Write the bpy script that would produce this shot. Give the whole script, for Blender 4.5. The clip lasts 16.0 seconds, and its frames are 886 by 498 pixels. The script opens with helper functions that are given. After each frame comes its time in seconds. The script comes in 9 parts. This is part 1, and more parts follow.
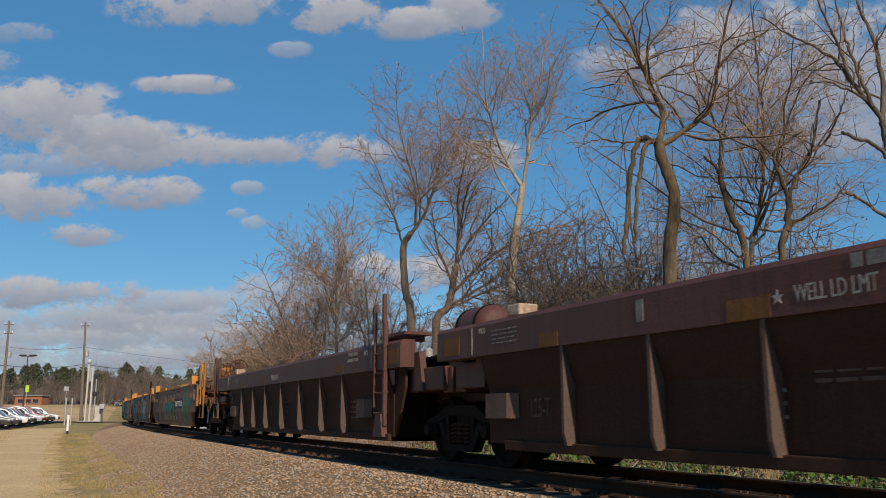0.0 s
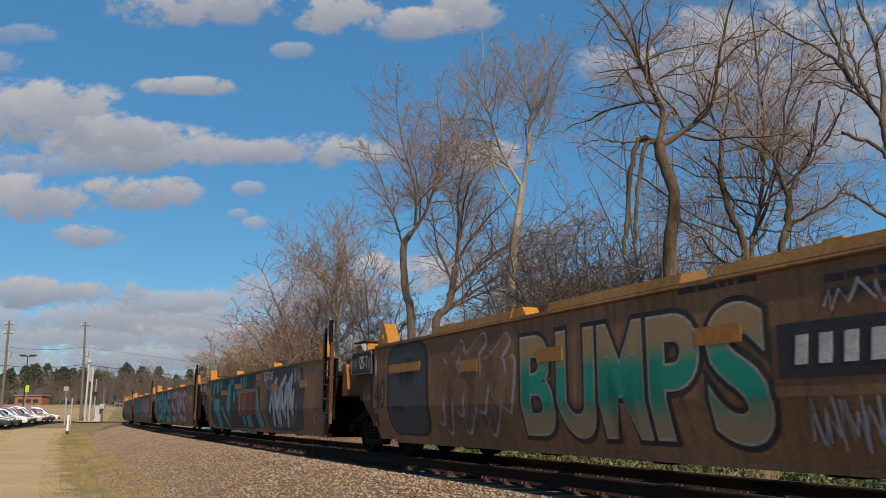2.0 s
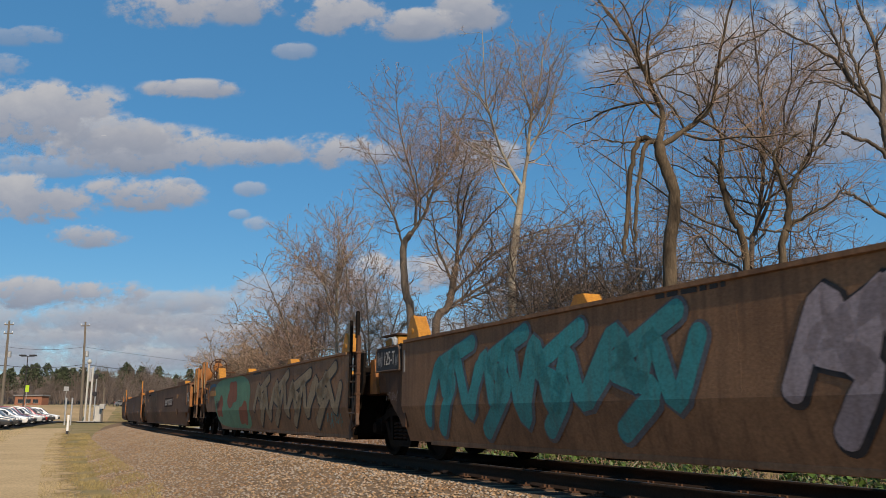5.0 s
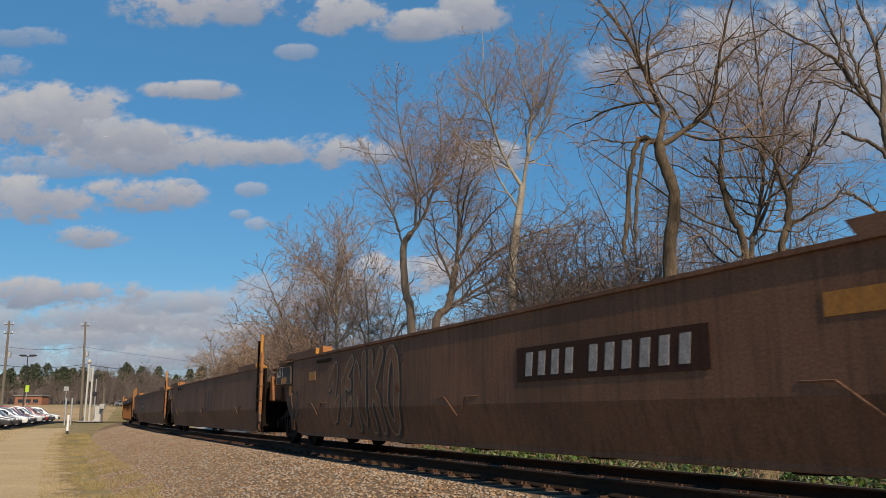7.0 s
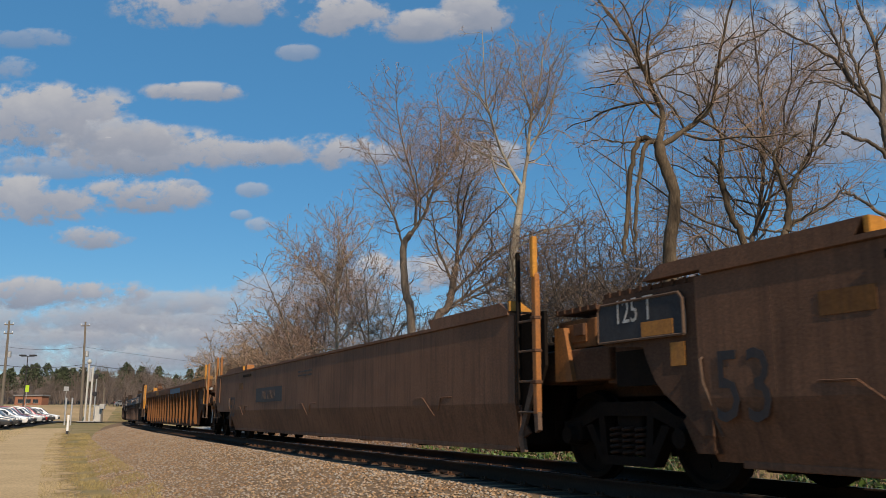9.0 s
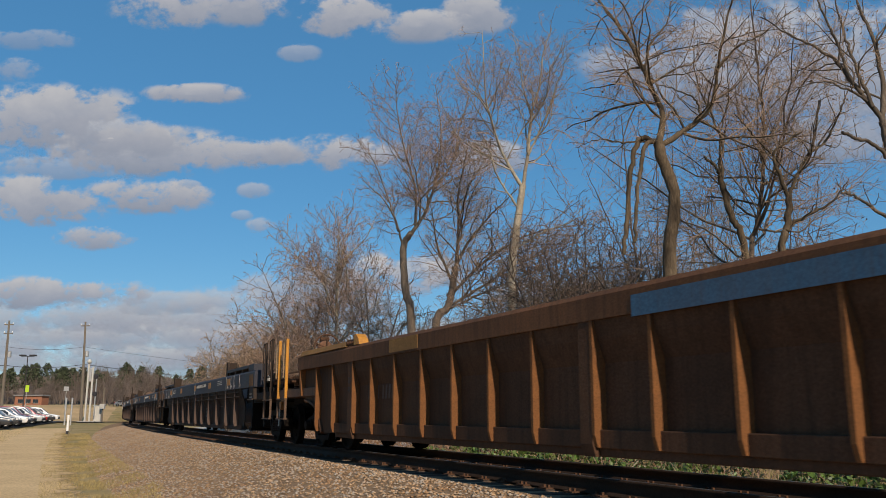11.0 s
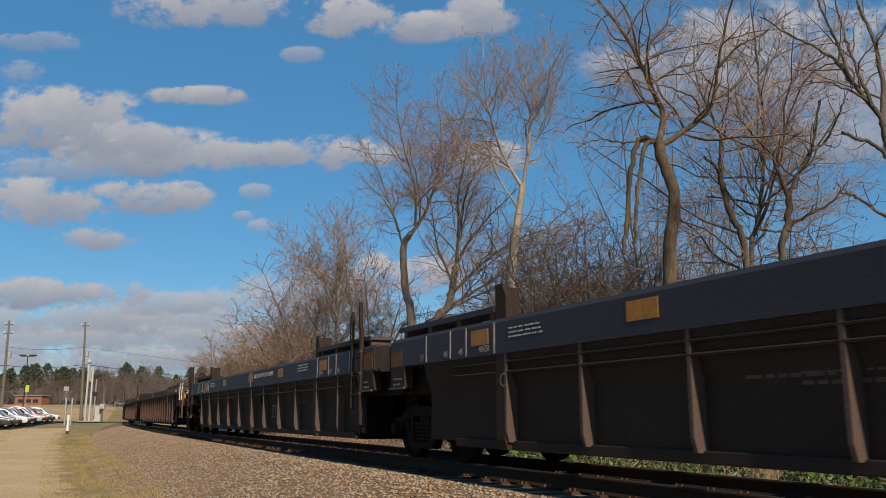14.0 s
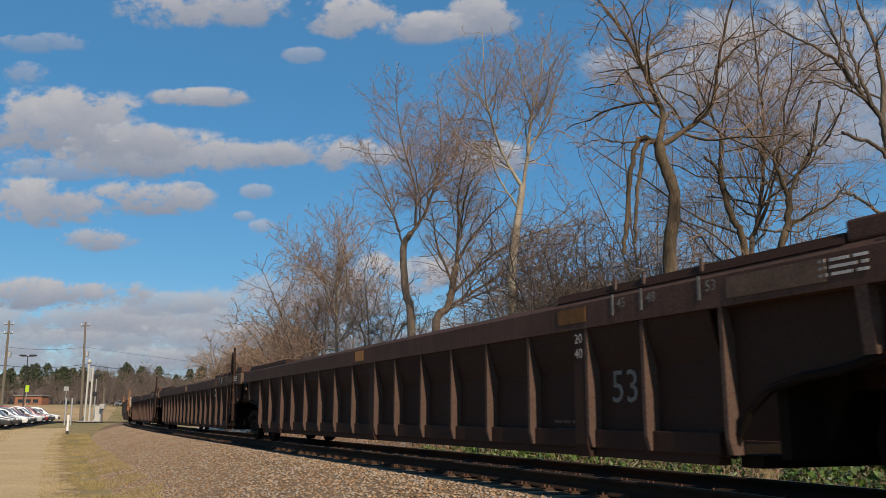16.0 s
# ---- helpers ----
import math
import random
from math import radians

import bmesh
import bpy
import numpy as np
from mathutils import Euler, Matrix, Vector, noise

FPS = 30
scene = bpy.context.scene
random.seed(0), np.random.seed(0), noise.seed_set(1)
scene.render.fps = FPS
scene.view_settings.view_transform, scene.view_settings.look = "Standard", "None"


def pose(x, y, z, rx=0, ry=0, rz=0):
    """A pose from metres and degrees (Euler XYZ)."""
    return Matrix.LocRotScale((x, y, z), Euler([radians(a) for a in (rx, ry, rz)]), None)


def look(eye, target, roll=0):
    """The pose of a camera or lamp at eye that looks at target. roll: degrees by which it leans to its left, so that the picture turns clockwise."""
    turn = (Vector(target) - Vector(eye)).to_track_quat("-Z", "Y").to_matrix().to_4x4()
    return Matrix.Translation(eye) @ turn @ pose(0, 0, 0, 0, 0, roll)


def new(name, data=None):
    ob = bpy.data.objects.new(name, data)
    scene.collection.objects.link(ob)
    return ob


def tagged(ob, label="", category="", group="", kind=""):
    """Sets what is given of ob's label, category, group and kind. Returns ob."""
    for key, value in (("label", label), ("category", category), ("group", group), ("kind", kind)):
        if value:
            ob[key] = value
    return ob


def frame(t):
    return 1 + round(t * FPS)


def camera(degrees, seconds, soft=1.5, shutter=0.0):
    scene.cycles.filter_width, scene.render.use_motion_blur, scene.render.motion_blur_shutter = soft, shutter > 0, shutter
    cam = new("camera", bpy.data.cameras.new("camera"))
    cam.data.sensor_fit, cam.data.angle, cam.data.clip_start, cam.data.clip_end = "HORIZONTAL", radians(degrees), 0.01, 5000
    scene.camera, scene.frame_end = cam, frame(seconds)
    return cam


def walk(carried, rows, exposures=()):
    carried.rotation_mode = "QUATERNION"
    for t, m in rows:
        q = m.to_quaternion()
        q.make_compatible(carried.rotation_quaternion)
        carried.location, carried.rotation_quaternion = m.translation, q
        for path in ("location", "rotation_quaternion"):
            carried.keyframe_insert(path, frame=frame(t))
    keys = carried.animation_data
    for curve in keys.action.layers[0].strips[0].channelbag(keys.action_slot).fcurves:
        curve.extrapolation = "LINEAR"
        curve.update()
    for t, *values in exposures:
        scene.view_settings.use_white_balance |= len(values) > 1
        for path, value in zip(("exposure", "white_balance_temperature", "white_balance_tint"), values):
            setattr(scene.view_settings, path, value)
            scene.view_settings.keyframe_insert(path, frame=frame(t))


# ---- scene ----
# ---- camera ----
cam = camera(55.45, 16.0, soft=0.5, shutter=0.05)
EYE = (0.0, 0.0, 0.655)
STAND = look(EYE, (0.0, math.cos(radians(11.21)), 0.655 + math.sin(radians(11.21))), 0.14)
walk(cam, [(0.0, STAND), (16.0, STAND)])

# ---- sky, sun, exposure ----
SUN_AZ = math.atan2(0.342, -0.94)          # bearing of the sun from +Y towards +X
SUN_EL = radians(32)
scene.view_settings.exposure = 0.0
world = bpy.data.worlds.new("sky")
scene.world = world
world.use_nodes = True
wn, wl = world.node_tree.nodes, world.node_tree.links
wn.clear()
sky = wn.new("ShaderNodeTexSky")
sky.sky_type = "NISHITA"
sky.sun_disc = False
sky.sun_elevation = SUN_EL
sky.sun_rotation = SUN_AZ
sky.air_density, sky.dust_density, sky.ozone_density = 1.0, 0.15, 4.0
bg = wn.new("ShaderNodeBackground")
bg.inputs["Strength"].default_value = 0.1
rich = wn.new("ShaderNodeHueSaturation")
rich.inputs["Hue"].default_value = 0.490
rich.inputs["Saturation"].default_value = 1.25
wl.new(sky.outputs[0], rich.inputs["Color"])
even = wn.new("ShaderNodeMix")          # thin high haze evens the blue out
even.data_type = "RGBA"
even.inputs[0].default_value = 0.45
even.inputs[7].default_value = (1.05, 2.85, 5.4, 1.0)
wl.new(rich.outputs[0], even.inputs[6])
wl.new(even.outputs[2], bg.inputs[0])
wl.new(bg.outputs[0], wn.new("ShaderNodeOutputWorld").inputs[0])
sun_data = bpy.data.lights.new("sun", "SUN")
sun_data.energy, sun_data.angle, sun_data.color = 4.7, radians(0.53), (1.0, 0.84, 0.66)
sun = new("sun", sun_data)
SUN_DIR = Vector((math.sin(SUN_AZ) * math.cos(SUN_EL), math.cos(SUN_AZ) * math.cos(SUN_EL), math.sin(SUN_EL)))
sun.matrix_world = look(SUN_DIR * 60, (0, 0, 0))

# ---- the line of the track ----
TRACK_D, TRACK_TH, K1, S1, K2 = 7.062, 0.44638, -0.000567, 59.25, -0.001662
GS = np.arange(-420.0, 560.0, 0.5)
_k = np.where(GS < 0, 0.0, np.where(GS < S1 - 20, K1, np.where(GS < S1 + 20, K1 + (K2 - K1) * (GS - S1 + 20) / 40, K2)))
_h = np.concatenate([[0.0], np.cumsum((_k[1:] + _k[:-1]) / 2 * 0.5)])
GH = _h - np.interp(0.0, GS, _h) + TRACK_TH
_m = (GH[1:] + GH[:-1]) / 2
_x = np.concatenate([[0.0], np.cumsum(-np.sin(_m) * 0.5)])
_y = np.concatenate([[0.0], np.cumsum(np.cos(_m) * 0.5)])
GX = _x - np.interp(0.0, GS, _x) + TRACK_D
GY = _y - np.interp(0.0, GS, _y)


def line(s, lat=0.0):
    """Plan position at s metres along the track, lat metres to the left of it."""
    h = np.interp(s, GS, GH)
    return np.interp(s, GS, GX) - np.cos(h) * lat, np.interp(s, GS, GY) - np.sin(h) * lat


def track_lat(x, y):
    """Signed distance to the left of the track, and the place along it."""
    x, y = np.atleast_1d(np.asarray(x, float)), np.atleast_1d(np.asarray(y, float))
    gx, gy, gs, gh = GX[::4], GY[::4], GS[::4], GH[::4]
    lat, ss = np.empty(len(x)), np.empty(len(x))
    for a in range(0, len(x), 4000):
        b = slice(a, a + 4000)
        i = np.argmin((x[b, None] - gx) ** 2 + (y[b, None] - gy) ** 2, axis=1)
        lat[b] = -(x[b] - gx[i]) * np.cos(gh[i]) - (y[b] - gy[i]) * np.sin(gh[i])
        ss[b] = gs[i]
    return lat, ss


def ease(v, a, b):
    v = np.clip((np.asarray(v, float) - a) / (b - a), 0, 1)
    return v * v * (3 - 2 * v)


def ground_z(x, y):
    """Height of the ground sheet; the rail tops are at zero."""
    lat, s = track_lat(x, y)
    x, y = np.atleast_1d(np.asarray(x, float)), np.atleast_1d(np.asarray(y, float))
    far = ease(y, 25, 110)
    near_side = -0.95 + 0.75 * far
    hill = ease(y, 108, 170) * ease(-x, 12, 45) * 2.3 + ease(y, 130, 420) * 3.0
    near_side = near_side + 0.3 * ease(y, 70, 110) * ease(lat, 12, 18) + hill + 0.25 * ease(lat, 9, 15) * (1 - ease(y, 90, 120))
    lot = ease(lat, 11, 17) * ease(y, 40, 66) * (1 - ease(y, 108, 125))
    near_side = near_side * (1 - lot) + (-0.85 + 1.2 * ease(y, 74, 108)) * lot
    rise = 1 - 0.6 * ease(s, 27, 37)
    bank = -0.75 + 0.95 * rise * ease(-lat, 3.6, 7.5) + 0.8 * ease(-lat, 9, 30) + hill
    z = np.where(lat > 0, near_side, bank)
    under = (np.abs(lat) < 3.2)
    z = np.where(under, np.minimum(z, -0.8), z)
    cross = ease(y, 92, 100) * (1 - ease(y, 112, 120)) * ease(8 - np.abs(lat), 0, 4)
    return z * (1 - cross) + -0.22 * cross


def bumps_at(x, y):
    """Small unevenness of the ground, none where the road and verge lie."""
    x, y = np.atleast_1d(np.asarray(x, float)), np.atleast_1d(np.asarray(y, float))
    lat, _ = track_lat(x, y)
    amp = 0.07 * (1 - ease(lat, 1.0, 3.0) * (1 - ease(lat, 12.0, 16.0)))
    return amp * np.array([noise.noise((a * 0.35, b * 0.35, 0)) for a, b in zip(x, y)])


# ---- small tools ----
def part(name, bm, material, parent=None, label="", smooth=False):
    me = bpy.data.meshes.new(name)
    bm.normal_update()
    bm.to_mesh(me)
    bm.free()
    return mesh_part(name, me, material, parent, label, smooth)


def mesh_part(name, me, material, parent=None, label="", smooth=False):
    if material is not None:
        me.materials.append(material)
    if smooth:
        me.polygons.foreach_set("use_smooth", [True] * len(me.polygons))
    ob = new(name, me)
    ob.parent = parent
    if label:
        tagged(ob, label)
    return ob


def share(name, me, parent, m):
    ob = new(name, me)
    ob.parent = parent
    ob.matrix_basis = m
    return ob


def box(bm, x0, x1, y0, y1, z0, z1, bevel=0.0):
    vs = [bm.verts.new((x, y, z)) for x in (x0, x1) for y in (y0, y1) for z in (z0, z1)]
    fs = [bm.faces.new([vs[i] for i in f]) for f in ((0, 1, 3, 2), (4, 6, 7, 5), (0, 4, 5, 1), (2, 3, 7, 6), (0, 2, 6, 4), (1, 5, 7, 3))]
    if bevel:
        es = list({e for f in fs for e in f.edges})
        bmesh.ops.bevel(bm, geom=es, offset=bevel, segments=2, profile=0.5, affect="EDGES")
    return bm


def prism(bm, pts, axis, a, b):
    """A polygon pushed from a to b along an axis; pts hold the other two coordinates in order."""
    def at(p, v):
        q = list(p)
        q.insert("xyz".index(axis), v)
        return q
    lo = [bm.verts.new(at(p, a)) for p in pts]
    hi = [bm.verts.new(at(p, b)) for p in pts]
    n = len(pts)
    fs = [bm.faces.new(lo[::-1]), bm.faces.new(hi)]
    fs += [bm.faces.new((lo[i], lo[(i + 1) % n], hi[(i + 1) % n], hi[i])) for i in range(n)]
    bmesh.ops.recalc_face_normals(bm, faces=fs)
    return bm


def tube(bm, pts, r, sides=8, caps=True):
    """A round bar along a polyline; r is one radius or one for each point."""
    pts = [Vector(p) for p in pts]
    rs = r if isinstance(r, (list, tuple)) else [r] * len(pts)
    rings, ref = [], None
    for i, p in enumerate(pts):
        t = (pts[min(i + 1, len(pts) - 1)] - pts[max(i - 1, 0)]).normalized()
        if ref is None:
            ref = t.orthogonal().normalized()
        u = (ref - t * ref.dot(t)).normalized()
        ref = u
        w = t.cross(u)
        rings.append([bm.verts.new(p + (u * math.cos(a) + w * math.sin(a)) * rs[i]) for a in (2 * math.pi * k / sides for k in range(sides))])
    for a, b in zip(rings, rings[1:]):
        for k in range(sides):
            bm.faces.new((a[k], a[(k + 1) % sides], b[(k + 1) % sides], b[k]))
    if caps:
        bm.faces.new(rings[0][::-1])
        bm.faces.new(rings[-1])
    return bm


def lathe(bm, prof, axis="x", centre=(0, 0, 0), sides=24):
    """A profile of (along, radius) turned round an axis."""
    rings = []
    for a, r in prof:
        ring = []
        for k in range(sides):
            c, s = math.cos(2 * math.pi * k / sides) * r, math.sin(2 * math.pi * k / sides) * r
            v = {"x": (a, c, s), "y": (c, a, s), "z": (c, s, a)}[axis]
            ring.append(bm.verts.new(Vector(v) + Vector(centre)))
        rings.append(ring)
    fs = []
    for a, b in zip(rings, rings[1:]):
        for k in range(sides):
            fs.append(bm.faces.new((a[k], a[(k + 1) % sides], b[(k + 1) % sides], b[k])))
    fs.append(bm.faces.new(rings[0][::-1]))
    fs.append(bm.faces.new(rings[-1]))
    bmesh.ops.recalc_face_normals(bm, faces=fs)
    return bm


def raw_mesh(name, verts, faces):
    """A mesh from arrays; all faces have the same number of corners."""
    verts, faces = np.asarray(verts, np.float32), np.asarray(faces, np.int32)
    me = bpy.data.meshes.new(name)
    k = faces.shape[1]
    me.vertices.add(len(verts))
    me.vertices.foreach_set("co", verts.ravel())
    me.loops.add(faces.size)
    me.loops.foreach_set("vertex_index", faces.ravel())
    me.polygons.add(len(faces))
    me.polygons.foreach_set("loop_start", np.arange(len(faces), dtype=np.int32) * k)
    me.polygons.foreach_set("loop_total", np.full(len(faces), k, np.int32))
    me.update()
    return me


def sheet(name, rows_xyz):
    """A grid of quads from an array (rows, columns, 3)."""
    a = np.asarray(rows_xyz, float)
    n, m = a.shape[:2]
    i = (np.arange(n - 1)[:, None] * m + np.arange(m - 1)).ravel()
    return raw_mesh(name, a.reshape(-1, 3), np.stack([i, i + 1, i + m + 1, i + m], 1))


# ---- materials ----
def mat(name, colour, rough=0.8, metal=0.0, second=None, scale=3.0, amount=0.5, fine=40.0, bump=0.15, streak=0.0, stretch=(1, 1, 1), spec=0.3, dirt=None, dirt_amount=0.0, island=0.0, tint=None):
    """Paint, metal, earth or bark: a base colour varied at two scales, with relief and, if asked, streaks or dirt."""
    m = bpy.data.materials.new(name)
    m.use_nodes = True
    n, l = m.node_tree.nodes, m.node_tree.links
    b = n["Principled BSDF"]
    tc = n.new("ShaderNodeTexCoord")
    mp = n.new("ShaderNodeMapping")
    mp.inputs["Scale"].default_value = stretch
    l.new(tc.outputs["Object"], mp.inputs[0])

    def noise_tex(s, detail=6.0, rgh=0.6, src=None):
        t = n.new("ShaderNodeTexNoise")
        t.inputs["Scale"].default_value = s
        t.inputs["Detail"].default_value = detail
        t.inputs["Roughness"].default_value = rgh
        l.new((src or mp).outputs[0], t.inputs["Vector"])
        return t

    def ramp(src, a, c):
        r = n.new("ShaderNodeMapRange")
        r.inputs["From Min"].default_value, r.inputs["From Max"].default_value = a, c
        l.new(src, r.inputs["Value"])
        return r.outputs[0]

    def blend(fac, a, c, mode="MIX"):
        x = n.new("ShaderNodeMix")
        x.data_type, x.blend_type = "RGBA", mode
        for sock, v in ((x.inputs[0], fac), (x.inputs[6], a), (x.inputs[7], c)):
            if isinstance(v, (int, float)):
                sock.default_value = v
            elif isinstance(v, tuple):
                sock.default_value = (*v, 1.0)
            else:
                l.new(v, sock)
        return x.outputs[2]

    big, small = noise_tex(scale), noise_tex(fine, 4.0)
    second = second or tuple(c * 0.55 for c in colour)
    f = n.new("ShaderNodeMath")
    f.operation = "MULTIPLY"
    f.inputs[1].default_value = amount
    l.new(ramp(big.outputs[0], 0.38, 0.66), f.inputs[0])
    col = blend(f.outputs[0], colour, second)
    g = n.new("ShaderNodeMapRange")
    g.inputs["From Min"].default_value, g.inputs["From Max"].default_value = 0.3, 0.7
    g.inputs["To Min"].default_value, g.inputs["To Max"].default_value = 0.72, 1.22
    l.new(small.outputs[0], g.inputs["Value"])
    hsv = n.new("ShaderNodeHueSaturation")
    l.new(g.outputs[0], hsv.inputs["Value"])
    l.new(col, hsv.inputs["Color"])
    col = hsv.outputs[0]
    if streak:
        sm = n.new("ShaderNodeMapping")
        sm.inputs["Scale"].default_value = (7.0, 7.0, 0.45)
        l.new(tc.outputs["Object"], sm.inputs[0])
        st = noise_tex(1.6, 5.0, 0.65, sm)
        sf = n.new("ShaderNodeMath")
        sf.operation = "MULTIPLY"
        sf.inputs[1].default_value = streak
        l.new(ramp(st.outputs[0], 0.47, 0.70), sf.inputs[0])
        col = blend(sf.outputs[0], col, dirt or (0.07, 0.04, 0.025))
    if dirt_amount:
        dn = noise_tex(scale * 0.4, 8.0, 0.7)
        df = n.new("ShaderNodeMath")
        df.operation = "MULTIPLY"
        df.inputs[1].default_value = dirt_amount
        l.new(ramp(dn.outputs[0], 0.42, 0.62), df.inputs[0])
        col = blend(df.outputs[0], col, dirt or (0.07, 0.04, 0.025))
    if island:
        gi = n.new("ShaderNodeNewGeometry")
        iv = n.new("ShaderNodeMapRange")
        iv.inputs["To Min"].default_value, iv.inputs["To Max"].default_value = 1 - island, 1 + island
        l.new(gi.outputs["Random Per Island"], iv.inputs["Value"])
        h2 = n.new("ShaderNodeHueSaturation")
        l.new(iv.outputs[0], h2.inputs["Value"])
        l.new(col, h2.inputs["Color"])
        col = h2.outputs[0]
        if tint:
            spread = n.new("ShaderNodeMath")
            spread.operation = "FRACT"
            times = n.new("ShaderNodeMath")
            times.operation = "MULTIPLY"
            times.inputs[1].default_value = 37.0
            l.new(gi.outputs["Random Per Island"], times.inputs[0])
            l.new(times.outputs[0], spread.inputs[0])
            col = blend(ramp(spread.outputs[0], 0.45, 0.9), col, tint)
    l.new(col, b.inputs["Base Color"])
    b.inputs["Roughness"].default_value = rough
    b.inputs["Metallic"].default_value = metal
    b.inputs["Specular IOR Level"].default_value = spec
    if bump:
        bp = n.new("ShaderNodeBump")
        bp.inputs["Strength"].default_value = bump
        bp.inputs["Distance"].default_value = 0.02
        l.new(small.outputs[0], bp.inputs["Height"])
        l.new(bp.outputs[0], b.inputs["Normal"])
    return m


GRIME = (0.034, 0.021, 0.014)
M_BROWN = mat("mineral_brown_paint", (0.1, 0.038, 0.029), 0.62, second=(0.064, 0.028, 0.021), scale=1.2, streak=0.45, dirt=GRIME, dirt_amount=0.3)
M_BROWN_DARK = mat("dark_brown_sheet", (0.056, 0.028, 0.019), 0.8, second=(0.038, 0.019, 0.0135), scale=1.0, streak=0.5, dirt=GRIME, dirt_amount=0.4, spec=0.08)
M_TAN = mat("weathered_yellow_sides", (0.268, 0.142, 0.075), 0.68, second=(0.15, 0.078, 0.043), scale=0.9, streak=0.6, dirt=(0.085, 0.047, 0.03), dirt_amount=0.5, spec=0.16)
M_UMBER = mat("brown_crusted_sides", (0.195, 0.1, 0.058), 0.68, second=(0.125, 0.064, 0.038), scale=0.9, streak=0.5, dirt=(0.045, 0.028, 0.02), dirt_amount=0.45, spec=0.12)
M_RUSTSHEET = mat("sooty_rust_sheet", (0.112, 0.061, 0.038), 0.78, second=(0.075, 0.041, 0.027), scale=0.9, streak=0.5, dirt=(0.035, 0.023, 0.017), dirt_amount=0.45, spec=0.1)
M_YELLOW = mat("trailer_yellow_paint", (0.5, 0.22, 0.022), 0.6, second=(0.34, 0.13, 0.02), scale=4, streak=0.25, dirt=(0.16, 0.075, 0.03), dirt_amount=0.25)
M_ORANGE = mat("rusty_orange_paint", (0.37, 0.14, 0.03), 0.7, second=(0.19, 0.075, 0.024), scale=4, streak=0.4, dirt=(0.1, 0.05, 0.03), dirt_amount=0.4)
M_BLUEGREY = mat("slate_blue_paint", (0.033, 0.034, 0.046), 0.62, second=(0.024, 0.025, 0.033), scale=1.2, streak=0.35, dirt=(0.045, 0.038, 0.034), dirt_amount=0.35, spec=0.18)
M_GREY = mat("dark_grey_sheet", (0.045, 0.031, 0.0235), 0.8, second=(0.026, 0.019, 0.0155), scale=1.0, streak=0.45, dirt=(0.03, 0.024, 0.02), dirt_amount=0.4, spec=0.08)
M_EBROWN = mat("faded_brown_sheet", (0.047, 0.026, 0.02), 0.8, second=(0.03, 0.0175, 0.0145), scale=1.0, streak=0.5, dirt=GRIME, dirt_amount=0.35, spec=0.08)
M_RIB = mat("pale_rib_brown", (0.1, 0.066, 0.052), 0.85, second=(0.062, 0.041, 0.033), scale=3, streak=0.4, dirt=(0.12, 0.075, 0.05))
# darker than oily iron: shade under the cars is mixed into this black
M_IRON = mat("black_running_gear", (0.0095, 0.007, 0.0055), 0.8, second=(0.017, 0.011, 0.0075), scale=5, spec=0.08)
M_RUST = mat("rusted_iron", (0.105, 0.054, 0.032), 0.8, second=(0.06, 0.033, 0.022), scale=6, dirt_amount=0.3, dirt=GRIME, spec=0.08)
M_LID = mat("dusty_yellow_lid", (0.30, 0.165, 0.06), 0.8, second=(0.2, 0.105, 0.045), scale=1.5, streak=0.3, dirt=(0.11, 0.06, 0.03), dirt_amount=0.35, spec=0.08)
M_STEP = mat("worn_brown_step", (0.13, 0.085, 0.06), 0.8, second=(0.07, 0.045, 0.033), scale=5, spec=0.1)
M_RAILING = mat("pale_worn_handrail", (0.34, 0.24, 0.14), 0.7, second=(0.2, 0.13, 0.07), scale=6, spec=0.1)
M_SPRING = mat("oily_brown_spring", (0.034, 0.02, 0.014), 0.7, second=(0.02, 0.013, 0.01), scale=6, spec=0.1)
M_TREAD = mat("polished_steel", (0.33, 0.31, 0.29), 0.35, 0.9, second=(0.2, 0.18, 0.16), scale=8, bump=0.03)
M_STENCIL = mat("faded_white_stencil", (0.52, 0.49, 0.45), 0.8, second=(0.3, 0.27, 0.24), scale=6, amount=0.7, bump=0.0)
M_DARKPANEL = mat("black_number_panel", (0.035, 0.033, 0.035), 0.7, scale=4, bump=0.03)
M_GALV = mat("galvanised_steel", (0.42, 0.42, 0.41), 0.5, 0.4, second=(0.25, 0.24, 0.23), scale=8, bump=0.05)
M_OLDWHITE = mat("chalky_grey_white_paint", (0.5, 0.48, 0.43), 0.7, second=(0.4, 0.38, 0.34), scale=3, bump=0.05)
M_WHITE = mat("white_paint", (0.78, 0.77, 0.74), 0.55, second=(0.62, 0.6, 0.56), scale=5, bump=0.04)


def spray(name, colour):
    return mat(name, colour, 0.75, second=tuple(c * 0.75 for c in colour), scale=2.2, amount=0.6, bump=0.0, streak=0.3, dirt=(0.09, 0.055, 0.035), dirt_amount=0.2)


M_RAIL = mat("rail_side_rust", (0.045, 0.029, 0.021), 0.75, second=(0.03, 0.021, 0.016), scale=6, spec=0.08)
M_TIE = mat("weathered_sleeper", (0.085, 0.062, 0.048), 0.9, second=(0.035, 0.027, 0.022), scale=2, fine=30, bump=0.5, stretch=(1, 6, 6), spec=0.08)
M_BALLAST = mat("ballast_bed", (0.27, 0.185, 0.115), 0.95, second=(0.15, 0.098, 0.06), scale=1.2, fine=26, bump=1.0, spec=0.08)
M_STONE = mat("ballast_stone", (0.37, 0.25, 0.15), 0.95, second=(0.25, 0.145, 0.075), scale=0.9, amount=0.8, fine=20, bump=0.3, island=0.34, tint=(0.35, 0.3, 0.245), spec=0.08)
